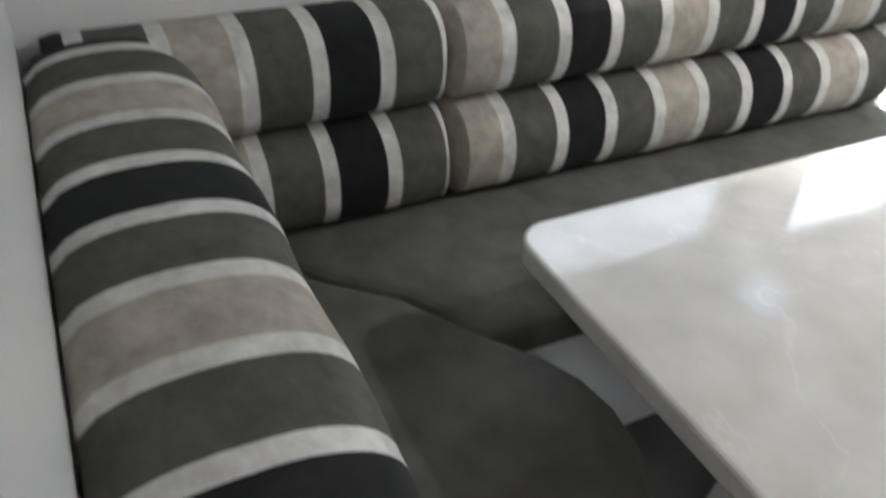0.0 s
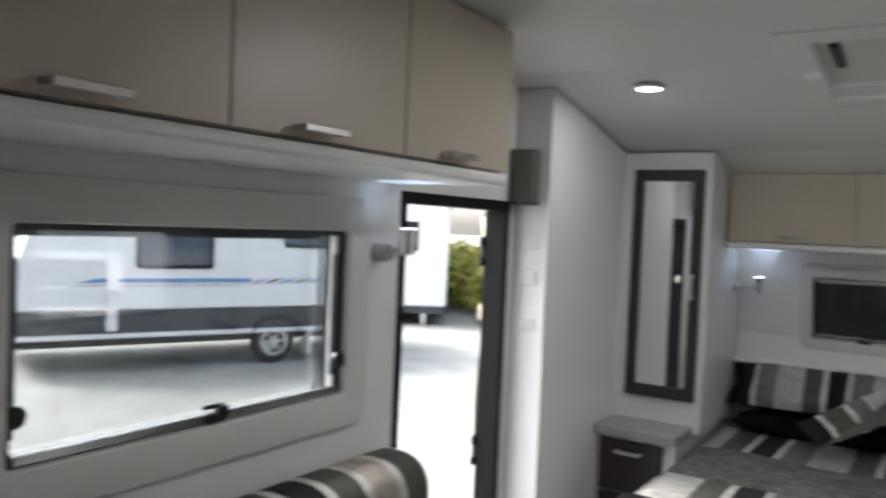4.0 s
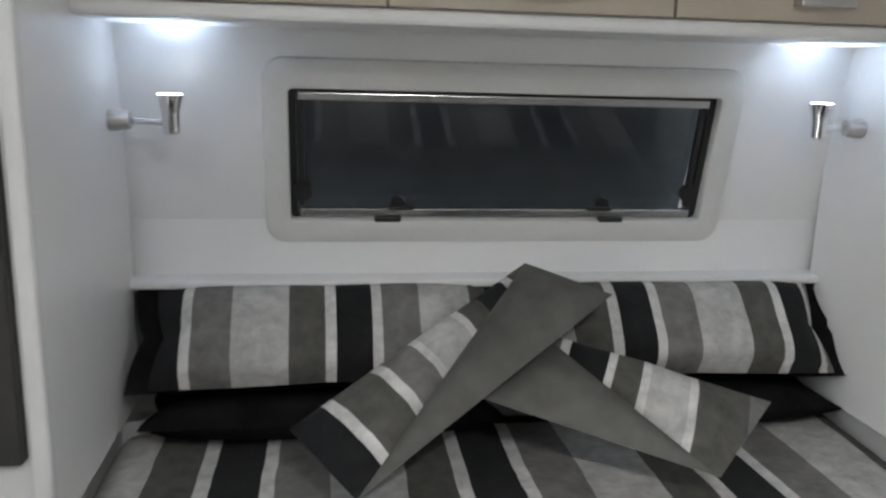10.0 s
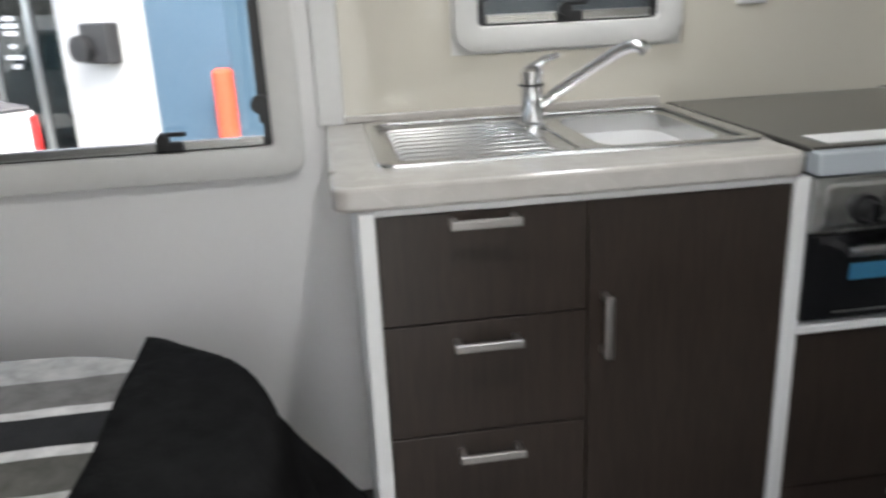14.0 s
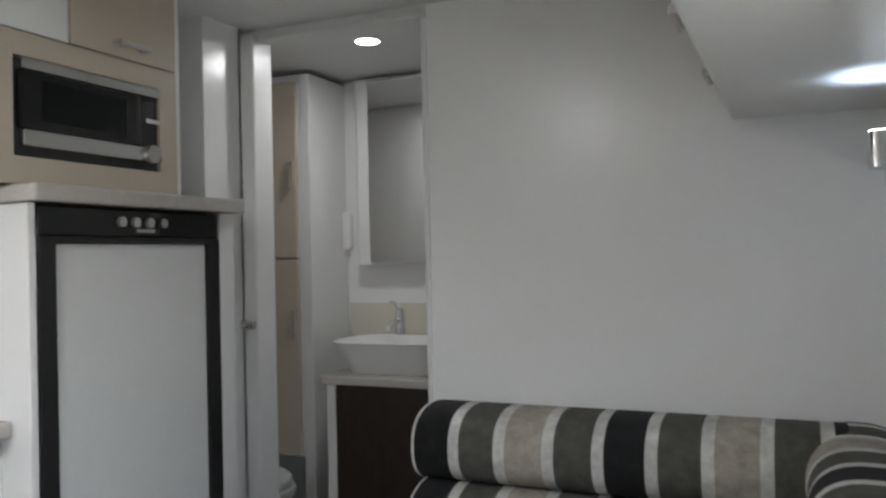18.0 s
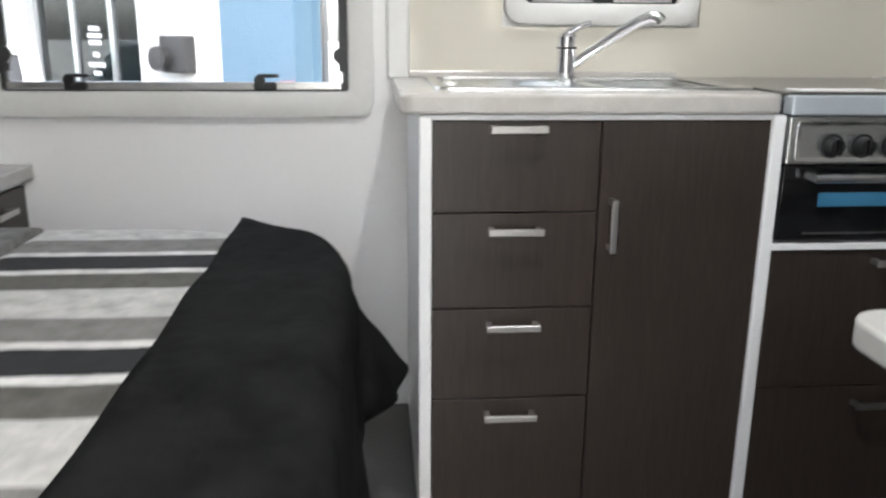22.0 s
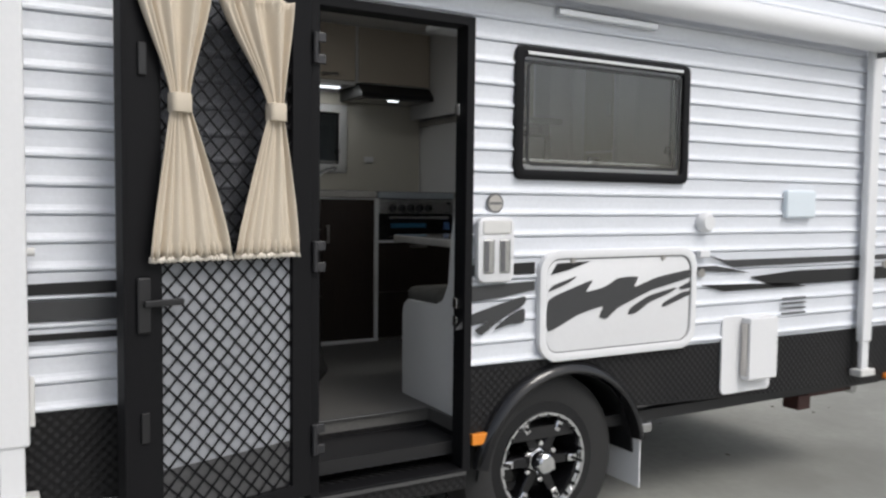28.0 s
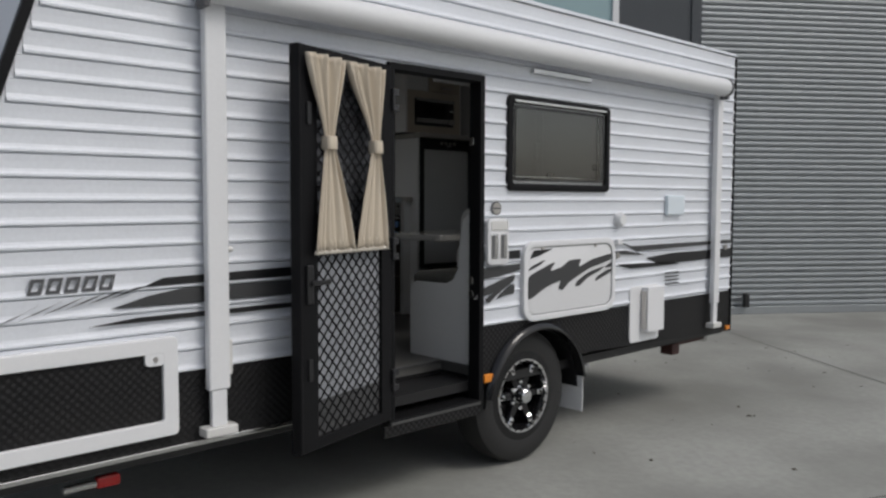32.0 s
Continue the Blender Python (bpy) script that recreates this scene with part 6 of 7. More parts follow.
def road_wheel(name, label, cx, cy, cz, r, out=-1, lip=CHROME, dark=BLACKGLOSS):
    """Tyre, bright-lipped black rim with six spokes, hub cap and nuts; out is the side that shows."""
    w = thing(name, label, "wheel", (cx, cy, cz - r))
    k = r / 0.335
    o = out * k
    q_ = 0.84 * k
    P("tyre", lathe_x([(-0.09 * o, 0.20 * k), (-0.095 * o, 0.29 * k), (-0.075 * o, 0.325 * k), (-0.03 * o, r), (0.03 * o, r), (0.075 * o, 0.325 * k), (0.098 * o, 0.285 * k), (0.088 * o, 0.222 * k)], cx, cy, cz), RUBBER, w, "black treaded tyre", True)
    rim = P("rim", lathe_x([(0.088 * o, 0.223 * k), (0.092 * o, 0.214 * q_), (0.080 * o, 0.200 * q_), (0.045 * o, 0.192 * q_), (-0.05 * o, 0.18 * q_), (-0.05 * o, 0.001)], cx, cy, cz), dark, w, "black alloy rim", True)
    P("rim_lip", lathe_x([(0.089 * o, 0.223 * q_), (0.096 * o, 0.218 * q_), (0.094 * o, 0.206 * q_), (0.080 * o, 0.200 * q_)], cx, cy, cz), lip, rim, "bright machined rim lip", True)
    for i in range(6):
        a = i * math.pi / 3 + 0.04
        ca, sa = math.cos(a), math.sin(a)

        def at(rad, side, dx):
            return (cx + dx * o, cy + (rad * ca - side * sa) * q_, cz + (rad * sa + side * ca) * q_)

        def slab(corners, d0, d1):
            bm = bmesh.new()
            vs = [bm.verts.new(at(rad, side, dx)) for dx in (d0, d1) for rad, side in corners]
            for f in ((0, 1, 2, 3), (4, 5, 6, 7), (0, 1, 5, 4), (1, 2, 6, 5), (2, 3, 7, 6), (3, 0, 4, 7)):
                bm.faces.new([vs[q] for q in f])
            bmesh.ops.recalc_face_normals(bm, faces=bm.faces)
            bmesh.ops.bevel(bm, geom=list(bm.edges), offset=0.003 * k, segments=1, affect="EDGES")
            return bm
        P("spoke", slab(((0.05, -0.024), (0.198, -0.017), (0.198, 0.017), (0.05, 0.024)), 0.020, 0.070), dark, rim)
        P("spoke_plate", slab(((0.146, -0.015), (0.194, -0.017), (0.194, 0.017), (0.146, 0.015)), 0.0702, 0.080), lip, rim, "bright plate at the spoke end")
        P("rim_bolt", bm_cyl(*at(0.172, 0, 0.079), 0.009 * q_, 0.008 * o, "x", 8), dark, rim)
    for i in range(24):
        a = i * math.pi / 12 + 0.1
        P("lip_bolt", bm_cyl(cx + 0.080 * o, cy + 0.203 * q_ * math.cos(a), cz + 0.203 * q_ * math.sin(a), 0.0085 * q_, 0.017 * o, "x", 6), dark, rim)
    hubc = P("hub_cap", lathe_x([(0.02 * o, 0.058 * q_), (0.062 * o, 0.056 * q_), (0.066 * o, 0.046 * q_), (0.112 * o, 0.042 * q_), (0.118 * o, 0.034 * q_), (0.116 * o, 0.001)], cx, cy, cz, 28), lip, w, "chrome hub cap", True)
    P("hub_ring", lathe_x([(0.067 * o, 0.0465 * q_), (0.090 * o, 0.0450 * q_), (0.090 * o, 0.0425 * q_)], cx, cy, cz, 28), dark, hubc, "black ring round the cap", True)
    for i in range(6):
        a = (i + 0.5) * math.pi / 3
        P("wheel_nut", lathe_x([(0.02 * o, 0.019 * q_), (0.066 * o, 0.017 * q_), (0.076 * o, 0.010 * q_), (0.078 * o, 0.0005)], cx, cy + 0.078 * q_ * math.cos(a), cz + 0.078 * q_ * math.sin(a), 10), lip, hubc, "", True)
    return w


road_wheel("road_wheel", "caravan wheel with black alloy rim and chrome hub", -1.110, WY, WZ, WR)
road_wheel("road_wheel", "far side caravan wheel with black alloy rim", 1.10, WY, WZ, WR, 1)

# screen door, swung wide open against the side
sd = thing("screen_door", "open black security screen door with diamond grille", "door", (-1.2715, 0.425, -0.15), turn=105.2)
DW, DH = 0.64, 1.667
P_ = lambda name, bm, m_, par=sd, label="", smooth=False: part(name, bm, m_, par, label, smooth)
P_("door_frame", bm_ring([(0, 0), (DW, 0), (DW, DH), (0, DH)], [(0.075, 0.050), (DW - 0.115, 0.050), (DW - 0.115, DH - 0.05), (0.075, DH - 0.05)], "y", -0.016, 0.016, 0.003), TRIMB, label="black aluminium door frame")
P_("outer_edge", bm_box(DW - 0.012, DW + 0.002, -0.030, 0.022, 0.0, DH, 0.003), TRIMB)
P_("mid_rail", bm_box(0.065, DW - 0.085, -0.008, 0.012, 0.815, 0.838, 0.002), TRIMB, label="black middle rail")
P_("kick_plate", bm_box(0.065, DW - 0.085, -0.006, -0.001, 0.048, 0.20), mat("dark_mesh_panel", (0.06, 0.06, 0.062), 0.5, grain=0.2), label="dark kick panel")
P_("lower_sheet", bm_box(0.070, DW - 0.110, -0.005, -0.001, 0.201, 0.815), mat("pale_grey_mesh_sheet", (0.26, 0.27, 0.29), 0.6, grain=0.08, scale=200), label="pale grey lower sheet")
fly = P_("fly_screen", bm_box(0.070, DW - 0.110, -0.004, -0.002, 0.838, DH - 0.045), glass("dark_fly_mesh", (0.52, 0.52, 0.53), 0.6, 0.01), label="dark fly mesh")
fly.visible_shadow = False
lat = bmesh.new()
X0, X1, Z0, Z1, STEP, BW = 0.074, DW - 0.114, 0.049, DH - 0.049, 0.056, 0.0026
for sgn in (1, -1):
    c = -3.0
    while c < 3.0:
        # line z = sgn * 1.25 * x + c, clipped to the opening
        k = 1.06 * sgn
        xa, xb = sorted(((Z0 - c) / k, (Z1 - c) / k))
        xa, xb = max(xa, X0), min(xb, X1)
        if xb - xa > 0.01:
            d = Vector((1, 0, k)).normalized()
            n_ = Vector((-d.z, 0, d.x)) * BW
            a, b = Vector((xa, 0, k * xa + c)), Vector((xb, 0, k * xb + c))
            y0, y1 = (0.0005, 0.004) if sgn > 0 else (0.0042, 0.0078)
            vs = [lat.verts.new((p.x, y, p.z)) for y in (y0, y1) for p in (a - n_, b - n_, b + n_, a + n_)]
            for f in ((0, 1, 2, 3), (4, 5, 6, 7), (0, 1, 5, 4), (2, 3, 7, 6)):
                lat.faces.new([vs[q] for q in f])
        c += STEP * 1.06
bmesh.ops.recalc_face_normals(lat, faces=lat.faces)
P_("diamond_grille", lat, TRIMB, label="black diamond security grille")
P_("handle", bm_join(bm_box(DW - 0.075, DW - 0.035, 0.016, 0.030, 0.62, 0.78, 0.005), bm_box(DW - 0.17, DW - 0.05, 0.032, 0.044, 0.695, 0.715, 0.004)), BLACK, label="black lever handle")
for z in (0.30, 1.35):
    P_("corner_catch", bm_box(DW - 0.07, DW - 0.045, 0.016, 0.026, z, z + 0.09, 0.003), BLACK)


def tied_curtain(xa, xb, ta, tb, ba, bb, z1, zt, z0, parent):
    """A curtain gathered by a tie: edges at the top, at the tie and at the hem."""
    bm = bmesh.new()
    nz, nx = 36, 84
    g = []
    for i in range(nz + 1):
        z = z1 + (z0 - z1) * i / nz
        if z > zt:
            k = (z1 - z) / (z1 - zt)
            k = k * k * (3 - 2 * k) * 0.55 + k * 0.45
            a, b = xa + (ta - xa) * k, xb + (tb - xb) * k
        else:
            k = (zt - z) / (zt - z0)
            k = 1 - (1 - k) ** 1.15
            a, b = ta + (ba - ta) * k, tb + (bb - tb) * k
        w = abs(b - a)
        r = []
        for j in range(nx + 1):
            u = j / nx
            amp = 0.004 + 0.019 * min(1.0, w / 0.24)
            ph = (u + 0.06 * math.sin(5 * u)) * 2 * math.pi * 3.3 + 0.7 * math.sin(3 * z)
            ruff = 0.006 * math.sin(u * 2 * math.pi * 17) * (1 if i > nz - 2 or i < 2 else 0)
            r.append(bm.verts.new((a + (b - a) * u, 0.045 + amp * (math.sin(ph) * (0.6 + 0.4 * math.sin(2.3 * u + 4 * z)) + 0.35 * math.sin(2.31 * ph + 1.3)) + ruff, z)))
        g.append(r)
    for i in range(nz):
        for j in range(nx):
            bm.faces.new((g[i][j], g[i][j + 1], g[i + 1][j + 1], g[i + 1][j]))
    bmesh.ops.recalc_face_normals(bm, faces=bm.faces)
    c = part("cloth", bm, CURTAIN, parent, "", True)
    s = c.modifiers.new("thick", "SOLIDIFY")
    s.thickness, s.offset = 0.003, 0
    hem = bmesh.new()
    hr = [[hem.verts.new((ba + (bb - ba) * j / 90, 0.045 + 0.012 * math.sin(j * 1.9) * (0.6 + 0.4 * math.sin(j * 0.37)) * k, z0 + 0.010 - 0.024 * k + 0.002 * math.sin(j * 0.9))) for j in range(91)] for k in (0.3, 1.0)]
    for j in range(90):
        hem.faces.new((hr[0][j], hr[0][j + 1], hr[1][j + 1], hr[1][j]))
    ht = part("hem_ruffle", hem, mat("pale_ruffled_hem", (0.70, 0.65, 0.57), 0.9, grain=0.1, scale=200, spec=0.1), parent, "gathered pale hem", True)
    hs = ht.modifiers.new("thick", "SOLIDIFY")
    hs.thickness, hs.offset = 0.003, 0
    m0, m1 = min(ta, tb) - 0.006, max(ta, tb) + 0.006
    part("tieback", bm_prism(rounded(m0, m1, 0.020, 0.070, 0.015), "z", zt - 0.028, zt + 0.028, 0.004), CURTAIN, parent, "stitched cream tieback", True)


for lab, args in (("cream cloth curtain tied in the middle on the screen door", (0.618, 0.378, 0.507, 0.457, 0.578, 0.318)), ("cream cloth curtain tied in the middle beside the hinge", (0.360, 0.092, 0.182, 0.134, 0.309, 0.072))):
    cu = thing("curtain", lab, "curtain", (-1.2715, 0.425, -0.15), "screen door curtains", 105.2)
    tied_curtain(*args, DH - 0.035, 1.28, 0.835, cu)

# ---- the yard behind the kitchen side: a showroom wall set askew ----
PANEL = mat("white_concrete_panel", (0.45, 0.45, 0.445), 0.7, grain=0.12, scale=25, stain=0.15, stain_scale=0.7)
BLUEP = mat("blue_painted_panel", (0.055, 0.10, 0.145), 0.55, grain=0.1, scale=30, stain=0.12, stain_scale=0.9)
DARKP = mat("dark_grey_panel", (0.045, 0.05, 0.056), 0.6, grain=0.1, scale=20, stain=0.1)
SHOPGL = glass("dark_shop_glass", (0.10, 0.13, 0.14), gloss=0.08)
ALU = mat("silver_aluminium", (0.55, 0.57, 0.58), 0.35, metal=0.8, grain=0.1)
bl = thing("showroom", "white and blue showroom building with dark glass doors", "building", (7.2, 0.9, GROUND), turn=52.4)
B = lambda name, bm, m_, par=bl, label="", smooth=False: part(name, bm, m_, par, label, smooth)
B("wall", bm_box(0.94, 2.30, 0.0, -0.25, 0, 5.6), PANEL, label="white panel wall")
B("wall", bm_box(4.45, 14.0, 0.0, -0.25, 0, 5.6), PANEL, label="white panel wall")
B("blue_pier", bm_box(-0.08, 0.94, 0.03, -0.35, 0, 5.6), BLUEP, label="blue painted pier")
B("upper_wall", bm_box(2.30, 4.45, 0.0, -0.25, 2.35, 5.6), PANEL)
en = B("entrance", bm_ring([(2.30, 0.0), (4.45, 0.0), (4.45, 2.35), (2.30, 2.35)], [(2.36, 0.05), (4.39, 0.05), (4.39, 2.29), (2.36, 2.29)], "y", -0.10, -0.16), ALU, label="aluminium shop front frame")
for a, b in ((2.36, 2.86), (2.94, 3.60), (3.68, 4.39)):
    B("door_pane", bm_box(a, b, -0.125, -0.135, 0.05, 2.29), SHOPGL, en, "dark glass panel")
for a in (2.86, 3.60):
    B("mullion", bm_box(a, a + 0.08, -0.09, -0.17, 0.05, 2.29), ALU, en)
for i, (w, z) in enumerate(((0.10, 1.62), (0.14, 1.54), (0.12, 1.46), (0.06, 1.32), (0.16, 1.20), (0.08, 1.10))):
    B("door_sign", bm_box(3.27 - w, 3.27 + w, -0.120, -0.1235, z, z + 0.05), EXTW, en, "white lettering bar")
B("shop_floor", bm_box(2.3, 4.45, -0.26, -3.0, 0, 0.02), DARKP)
B("shop_back", bm_box(2.2, 4.6, -3.0, -3.1, 0, 2.4), DARKP)
B("canopy", bm_box(0.72, 9.0, 1.15, 0.0, 3.06, 3.20), PANEL, label="projecting white canopy")
can = B("canopy_window", bm_ring([(0.72, 3.201), (9.0, 3.201), (9.0, 4.5), (0.72, 4.5)], [(0.82, 3.29), (8.9, 3.29), (8.9, 4.4), (0.82, 4.4)], "y", 1.15, 1.05), EXTW, label="white framed upper window")
B("pane", bm_box(0.80, 8.92, 1.09, 1.08, 3.27, 4.42), mat("teal_reflecting_glass", (0.10, 0.19, 0.21), 0.08), can)
B("bay_wall", bm_box(-6.0, -0.08, -3.5, -3.6, 0, 5.6), PANEL, label="white wall of the open bay")
B("bay_roof", bm_box(-6.0, -0.08, 0.0, -3.6, 3.4, 3.5), DARKP)
B("bay_end", bm_box(-6.1, -6.0, 0.0, -3.6, 0, 5.6), DARKP)
B("bay_header", bm_box(-6.0, -0.08, 0.0, -0.2, 2.9, 5.6), PANEL)
for x in (-2.2, -3.0):
    B("bay_tube_light", bm_box(x, x + 0.5, -1.2, -1.32, 3.33, 3.39), LEDW, label="lit ceiling tube")
bm_ = thing("meter_box", "black wall-mounted box on the showroom wall", "wall box", (0, 0, 0))
bm_.matrix_world = bl.matrix_basis @ Matrix.Translation((0, 0, 0))
bm_.location, bm_.rotation_euler = bl.location, (0, 0, radians(52.4))
part("case", bm_box(1.36, 1.76, 0.16, 0.001, 1.19, 1.58, 0.02), BLACK, bm_)
part("drum", bm_cyl(1.72, 0.16, 1.34, 0.13, 0.08, "y", 20), BLACK, bm_)
bo_ = thing("bollard", "bright orange-red steel bollard on the concrete", "bollard", (7.06, 0.93, GROUND))
part("post", bm_tube([(0, 0, 0), (0, 0, 1.13), (0, 0, 1.16)], [0.095, 0.095, 0.06], 24), mat("orange_red_paint", (0.66, 0.065, 0.025), 0.45, grain=0.08), bo_, "", True)
part("collar", bm_tube([(0, 0, 0), (0, 0, 0.015)], [0.14, 0.14], 24), CONC, bo_)
gb = thing("gas_bottle", "white steel gas bottle standing in the bay", "gas bottle", (8.75, 0.62, GROUND))
part("tank", bm_tube([(0, 0, 0.02), (0, 0, 0.06), (0, 0, 0.38), (0, 0, 0.45), (0, 0, 0.47)], [0.12, 0.155, 0.155, 0.10, 0.03], 24), EXTW, gb, "", True)
part("collar", bm_tube([(0, 0, 0.44), (0, 0, 0.56)], [0.10, 0.10], 20, False), EXTW, gb, "", True)
part("valve", bm_cyl(0, 0, 0.47, 0.03, 0.06, "z", 12), NICKEL, gb)
for a, (dx, dy, h, m_) in enumerate(((9.3, 0.15, 0.95, DARKP), (9.15, -0.15, 0.70, mat("brown_cardboard", (0.36, 0.25, 0.15), 0.8, grain=0.15)))):
    cb = thing("storage_box", "box stacked against the bay wall", "box", (dx, dy, GROUND), "boxes in the bay")
    part("carton", bm_box(-0.18, 0.18, -0.16, 0.16, 0, h, 0.01), m_, cb)
    part("lid", bm_box(-0.185, 0.185, -0.165, 0.165, h, h + 0.03, 0.006), m_, cb)

# white pickup parked behind the van
UTEW = mat("white_car_paint", (0.80, 0.80, 0.80), 0.15, coat=0.6, grain=0.02, scale=40)
ut = thing("pickup", "white pickup truck with grey tray cover, tail towards the van", "pickup", (7.97, 4.60, GROUND), turn=39)
U = lambda name, bm, m_, par=ut, label="", smooth=False: part(name, bm, m_, par, label, smooth)
# local x runs from the tail (negative) to the nose
U("tray", bm_box(-2.35, -0.65, -0.86, 0.86, 0.42, 0.95, 0.05, 3), UTEW, label="white tray body")
tg = U("tailgate", bm_box(-2.39, -2.33, -0.80, 0.80, 0.46, 0.93, 0.02), UTEW, label="white tailgate")
U("tailgate_handle", bm_box(-2.40, -2.385, -0.09, 0.09, 0.80, 0.85, 0.005), BLACK, tg)
U("tailgate_crease", bm_box(-2.395, -2.385, -0.78, 0.78, 0.62, 0.632), UTEW, tg)
U("tray_cover", bm_box(-2.37, -0.65, -0.82, 0.82, 0.95, 0.985, 0.02), mat("grey_tonneau_vinyl", (0.075, 0.072, 0.075), 0.75, grain=0.2), label="dark grey soft tray cover")
U("bumper", bm_box(-2.48, -2.36, -0.88, 0.88, 0.36, 0.50, 0.03), EXTW, label="white step bumper")
U("cabin", bm_prism([(-0.70, 0.9), (-0.55, 1.48), (0.75, 1.50), (1.35, 0.98), (2.45, 0.90), (2.5, 0.45), (-0.70, 0.45)], "y", -0.84, 0.84, 0.05), UTEW, label="white cab")
for y in (-0.845, 0.835):
    U("side_window", bm_prism([(-0.50, 0.98), (-0.42, 1.40), (0.68, 1.42), (1.10, 1.0)], "y", y, y + 0.01), BLACKGLOSS, label="dark side window")
U("rear_window", bm_prism([(-0.708, 1.03), (-0.615, 1.38), (-0.58, 1.38), (-0.66, 1.03)], "y", -0.62, 0.62), BLACKGLOSS, label="dark rear window")
for y in (-0.85, 0.77):
    tl = U("tail_lamp", bm_box(-2.395, -2.28, y, y + 0.08, 0.55, 0.90, 0.01), REDL, label="red tail lamp")
    U("indicator", bm_box(-2.398, -2.30, y + 0.004, y + 0.076, 0.48, 0.55, 0.005), ORANGE, tl)
for x in (-1.55, 1.55):
    for y in (-0.78, 0.78):
        ty = U("wheel", bm_tube([(x, y - 0.1, 0.33), (x, y - 0.09, 0.33), (x, y + 0.09, 0.33), (x, y + 0.1, 0.33)], [0.28, 0.33, 0.33, 0.28], 28), RUBBER, label="black tyre", smooth=True)
        U("wheel_disc", bm_tube([(x, y - 0.105, 0.33), (x, y + 0.105, 0.33)], [0.20, 0.20], 20), ALU, ty)

# ---- the second van across the yard ----
oc2 = thing("neighbour_caravan", "white caravan with blue stripes and dark lower panel", "caravan", (-8.6, 5.6, GROUND))
OX = -7.5
Q = lambda name, bm, m_, par=oc2, label="", smooth=False: P(name, bm, m_, par, label, smooth)
Q("body", bm_prism([(2.80, 0.20), (2.80, 0.55), (3.25, 1.95), (8.15, 1.95), (8.15, 0.20)], "x", OX - 2.2, OX, 0.02), EXTW, label="white body sides")
Q("lower_panel", bm_box(OX - 2.18, OX + 0.003, 2.82, 8.13, -0.10, 0.20), DARKP, label="dark grey lower panel")
Q("underbody", bm_box(OX - 2.0, OX - 0.15, 2.9, 8.0, -0.27, -0.10), BLACK)
Q("sill", bm_box(OX - 0.02, OX + 0.012, 2.82, 8.13, -0.155, -0.095, 0.004), EXTW, label="white sill rail")
BLUEV = mat("blue_vinyl_stripe", (0.12, 0.25, 0.48), 0.4)
Q("stripe", bm_prism([(3.52, 0.545), (3.75, 0.60), (5.75, 0.60), (5.75, 0.545)], "x", OX + 0.004, OX + 0.008), BLUEV, label="blue side stripe")
Q("stripe", bm_prism([(3.40, 0.495), (3.60, 0.515), (5.60, 0.515), (5.60, 0.498)], "x", OX + 0.004, OX + 0.008), mat("pale_grey_vinyl_stripe", (0.42, 0.44, 0.46), 0.4), label="thin grey side stripe")
for i in range(7):
    y = 5.72 + i * 0.21
    Q("graphic", bm_prism([(y, 0.50 + 0.004 * i), (y + 0.15, 0.545), (y + 0.30, 0.615), (y + 0.12, 0.575)], "x", OX + 0.004, OX + 0.008), DECALD if i % 2 else BLUEV)
for a, b, z0, z1 in ((4.22, 5.22, 0.725, 1.24), (6.22, 7.6, 1.03, 1.36)):
    wn_ = Q("window", bm_ring(rounded(a, b, z0, z1, 0.06), rounded(a + 0.05, b - 0.05, z0 + 0.05, z1 - 0.05, 0.04), "x", OX, OX + 0.025, 0.005), TRIMB, label="dark framed window")
    Q("pane", bm_box(OX + 0.008, OX + 0.012, a + 0.04, b - 0.04, z0 + 0.04, z1 - 0.04), mat("blue_grey_reflecting_glass", (0.05, 0.07, 0.10), 0.08), wn_)
arch2 = [(6.14 + 0.37 * math.cos(radians(a)), -0.30 + 0.37 * math.sin(radians(a))) for a in range(20, 161, 10)]
Q("wheel_arch", bm_prism(arch2 + [(y_, z_ + 0.035) for y_, z_ in arch2[::-1]], "x", OX + 0.002, OX + 0.05), BLACK, label="dark wheel arch")
Q("arm", bm_box(OX + 0.01, OX + 0.05, 3.88, 4.00, -0.06, 1.7, 0.005), EXTW, label="white awning arm")
Q("awning", bm_cyl(OX + 0.06, 3.85, 1.78, 0.06, 4.2, "y", 16), EXTW, label="rolled white awning", smooth=True)
Q("water_tank", bm_box(OX - 0.5, OX - 0.03, 3.80, 4.45, -0.25, -0.10, 0.03), BLACK, label="black water tank")
Q("mud_flap", bm_box(OX - 0.3, OX - 0.02, 6.66, 6.69, -0.51, -0.12), EXTW, label="white mud flap")
nw = road_wheel("road_wheel", "silver alloy wheel of the caravan across the yard", OX - 0.13, 6.14, GROUND + 0.31, 0.31, 1, CHROME, STEEL)
# the van stands askew to the yard: turned about its far corner
SKEW = Matrix.Translation((-7.5, 7.23, 0)) @ Matrix.Rotation(radians(-22.8), 4, "Z") @ Matrix.Translation((7.5, -7.23, 0))
for o in (oc2, nw):
    o.matrix_world = SKEW @ Matrix.Translation(o.location)
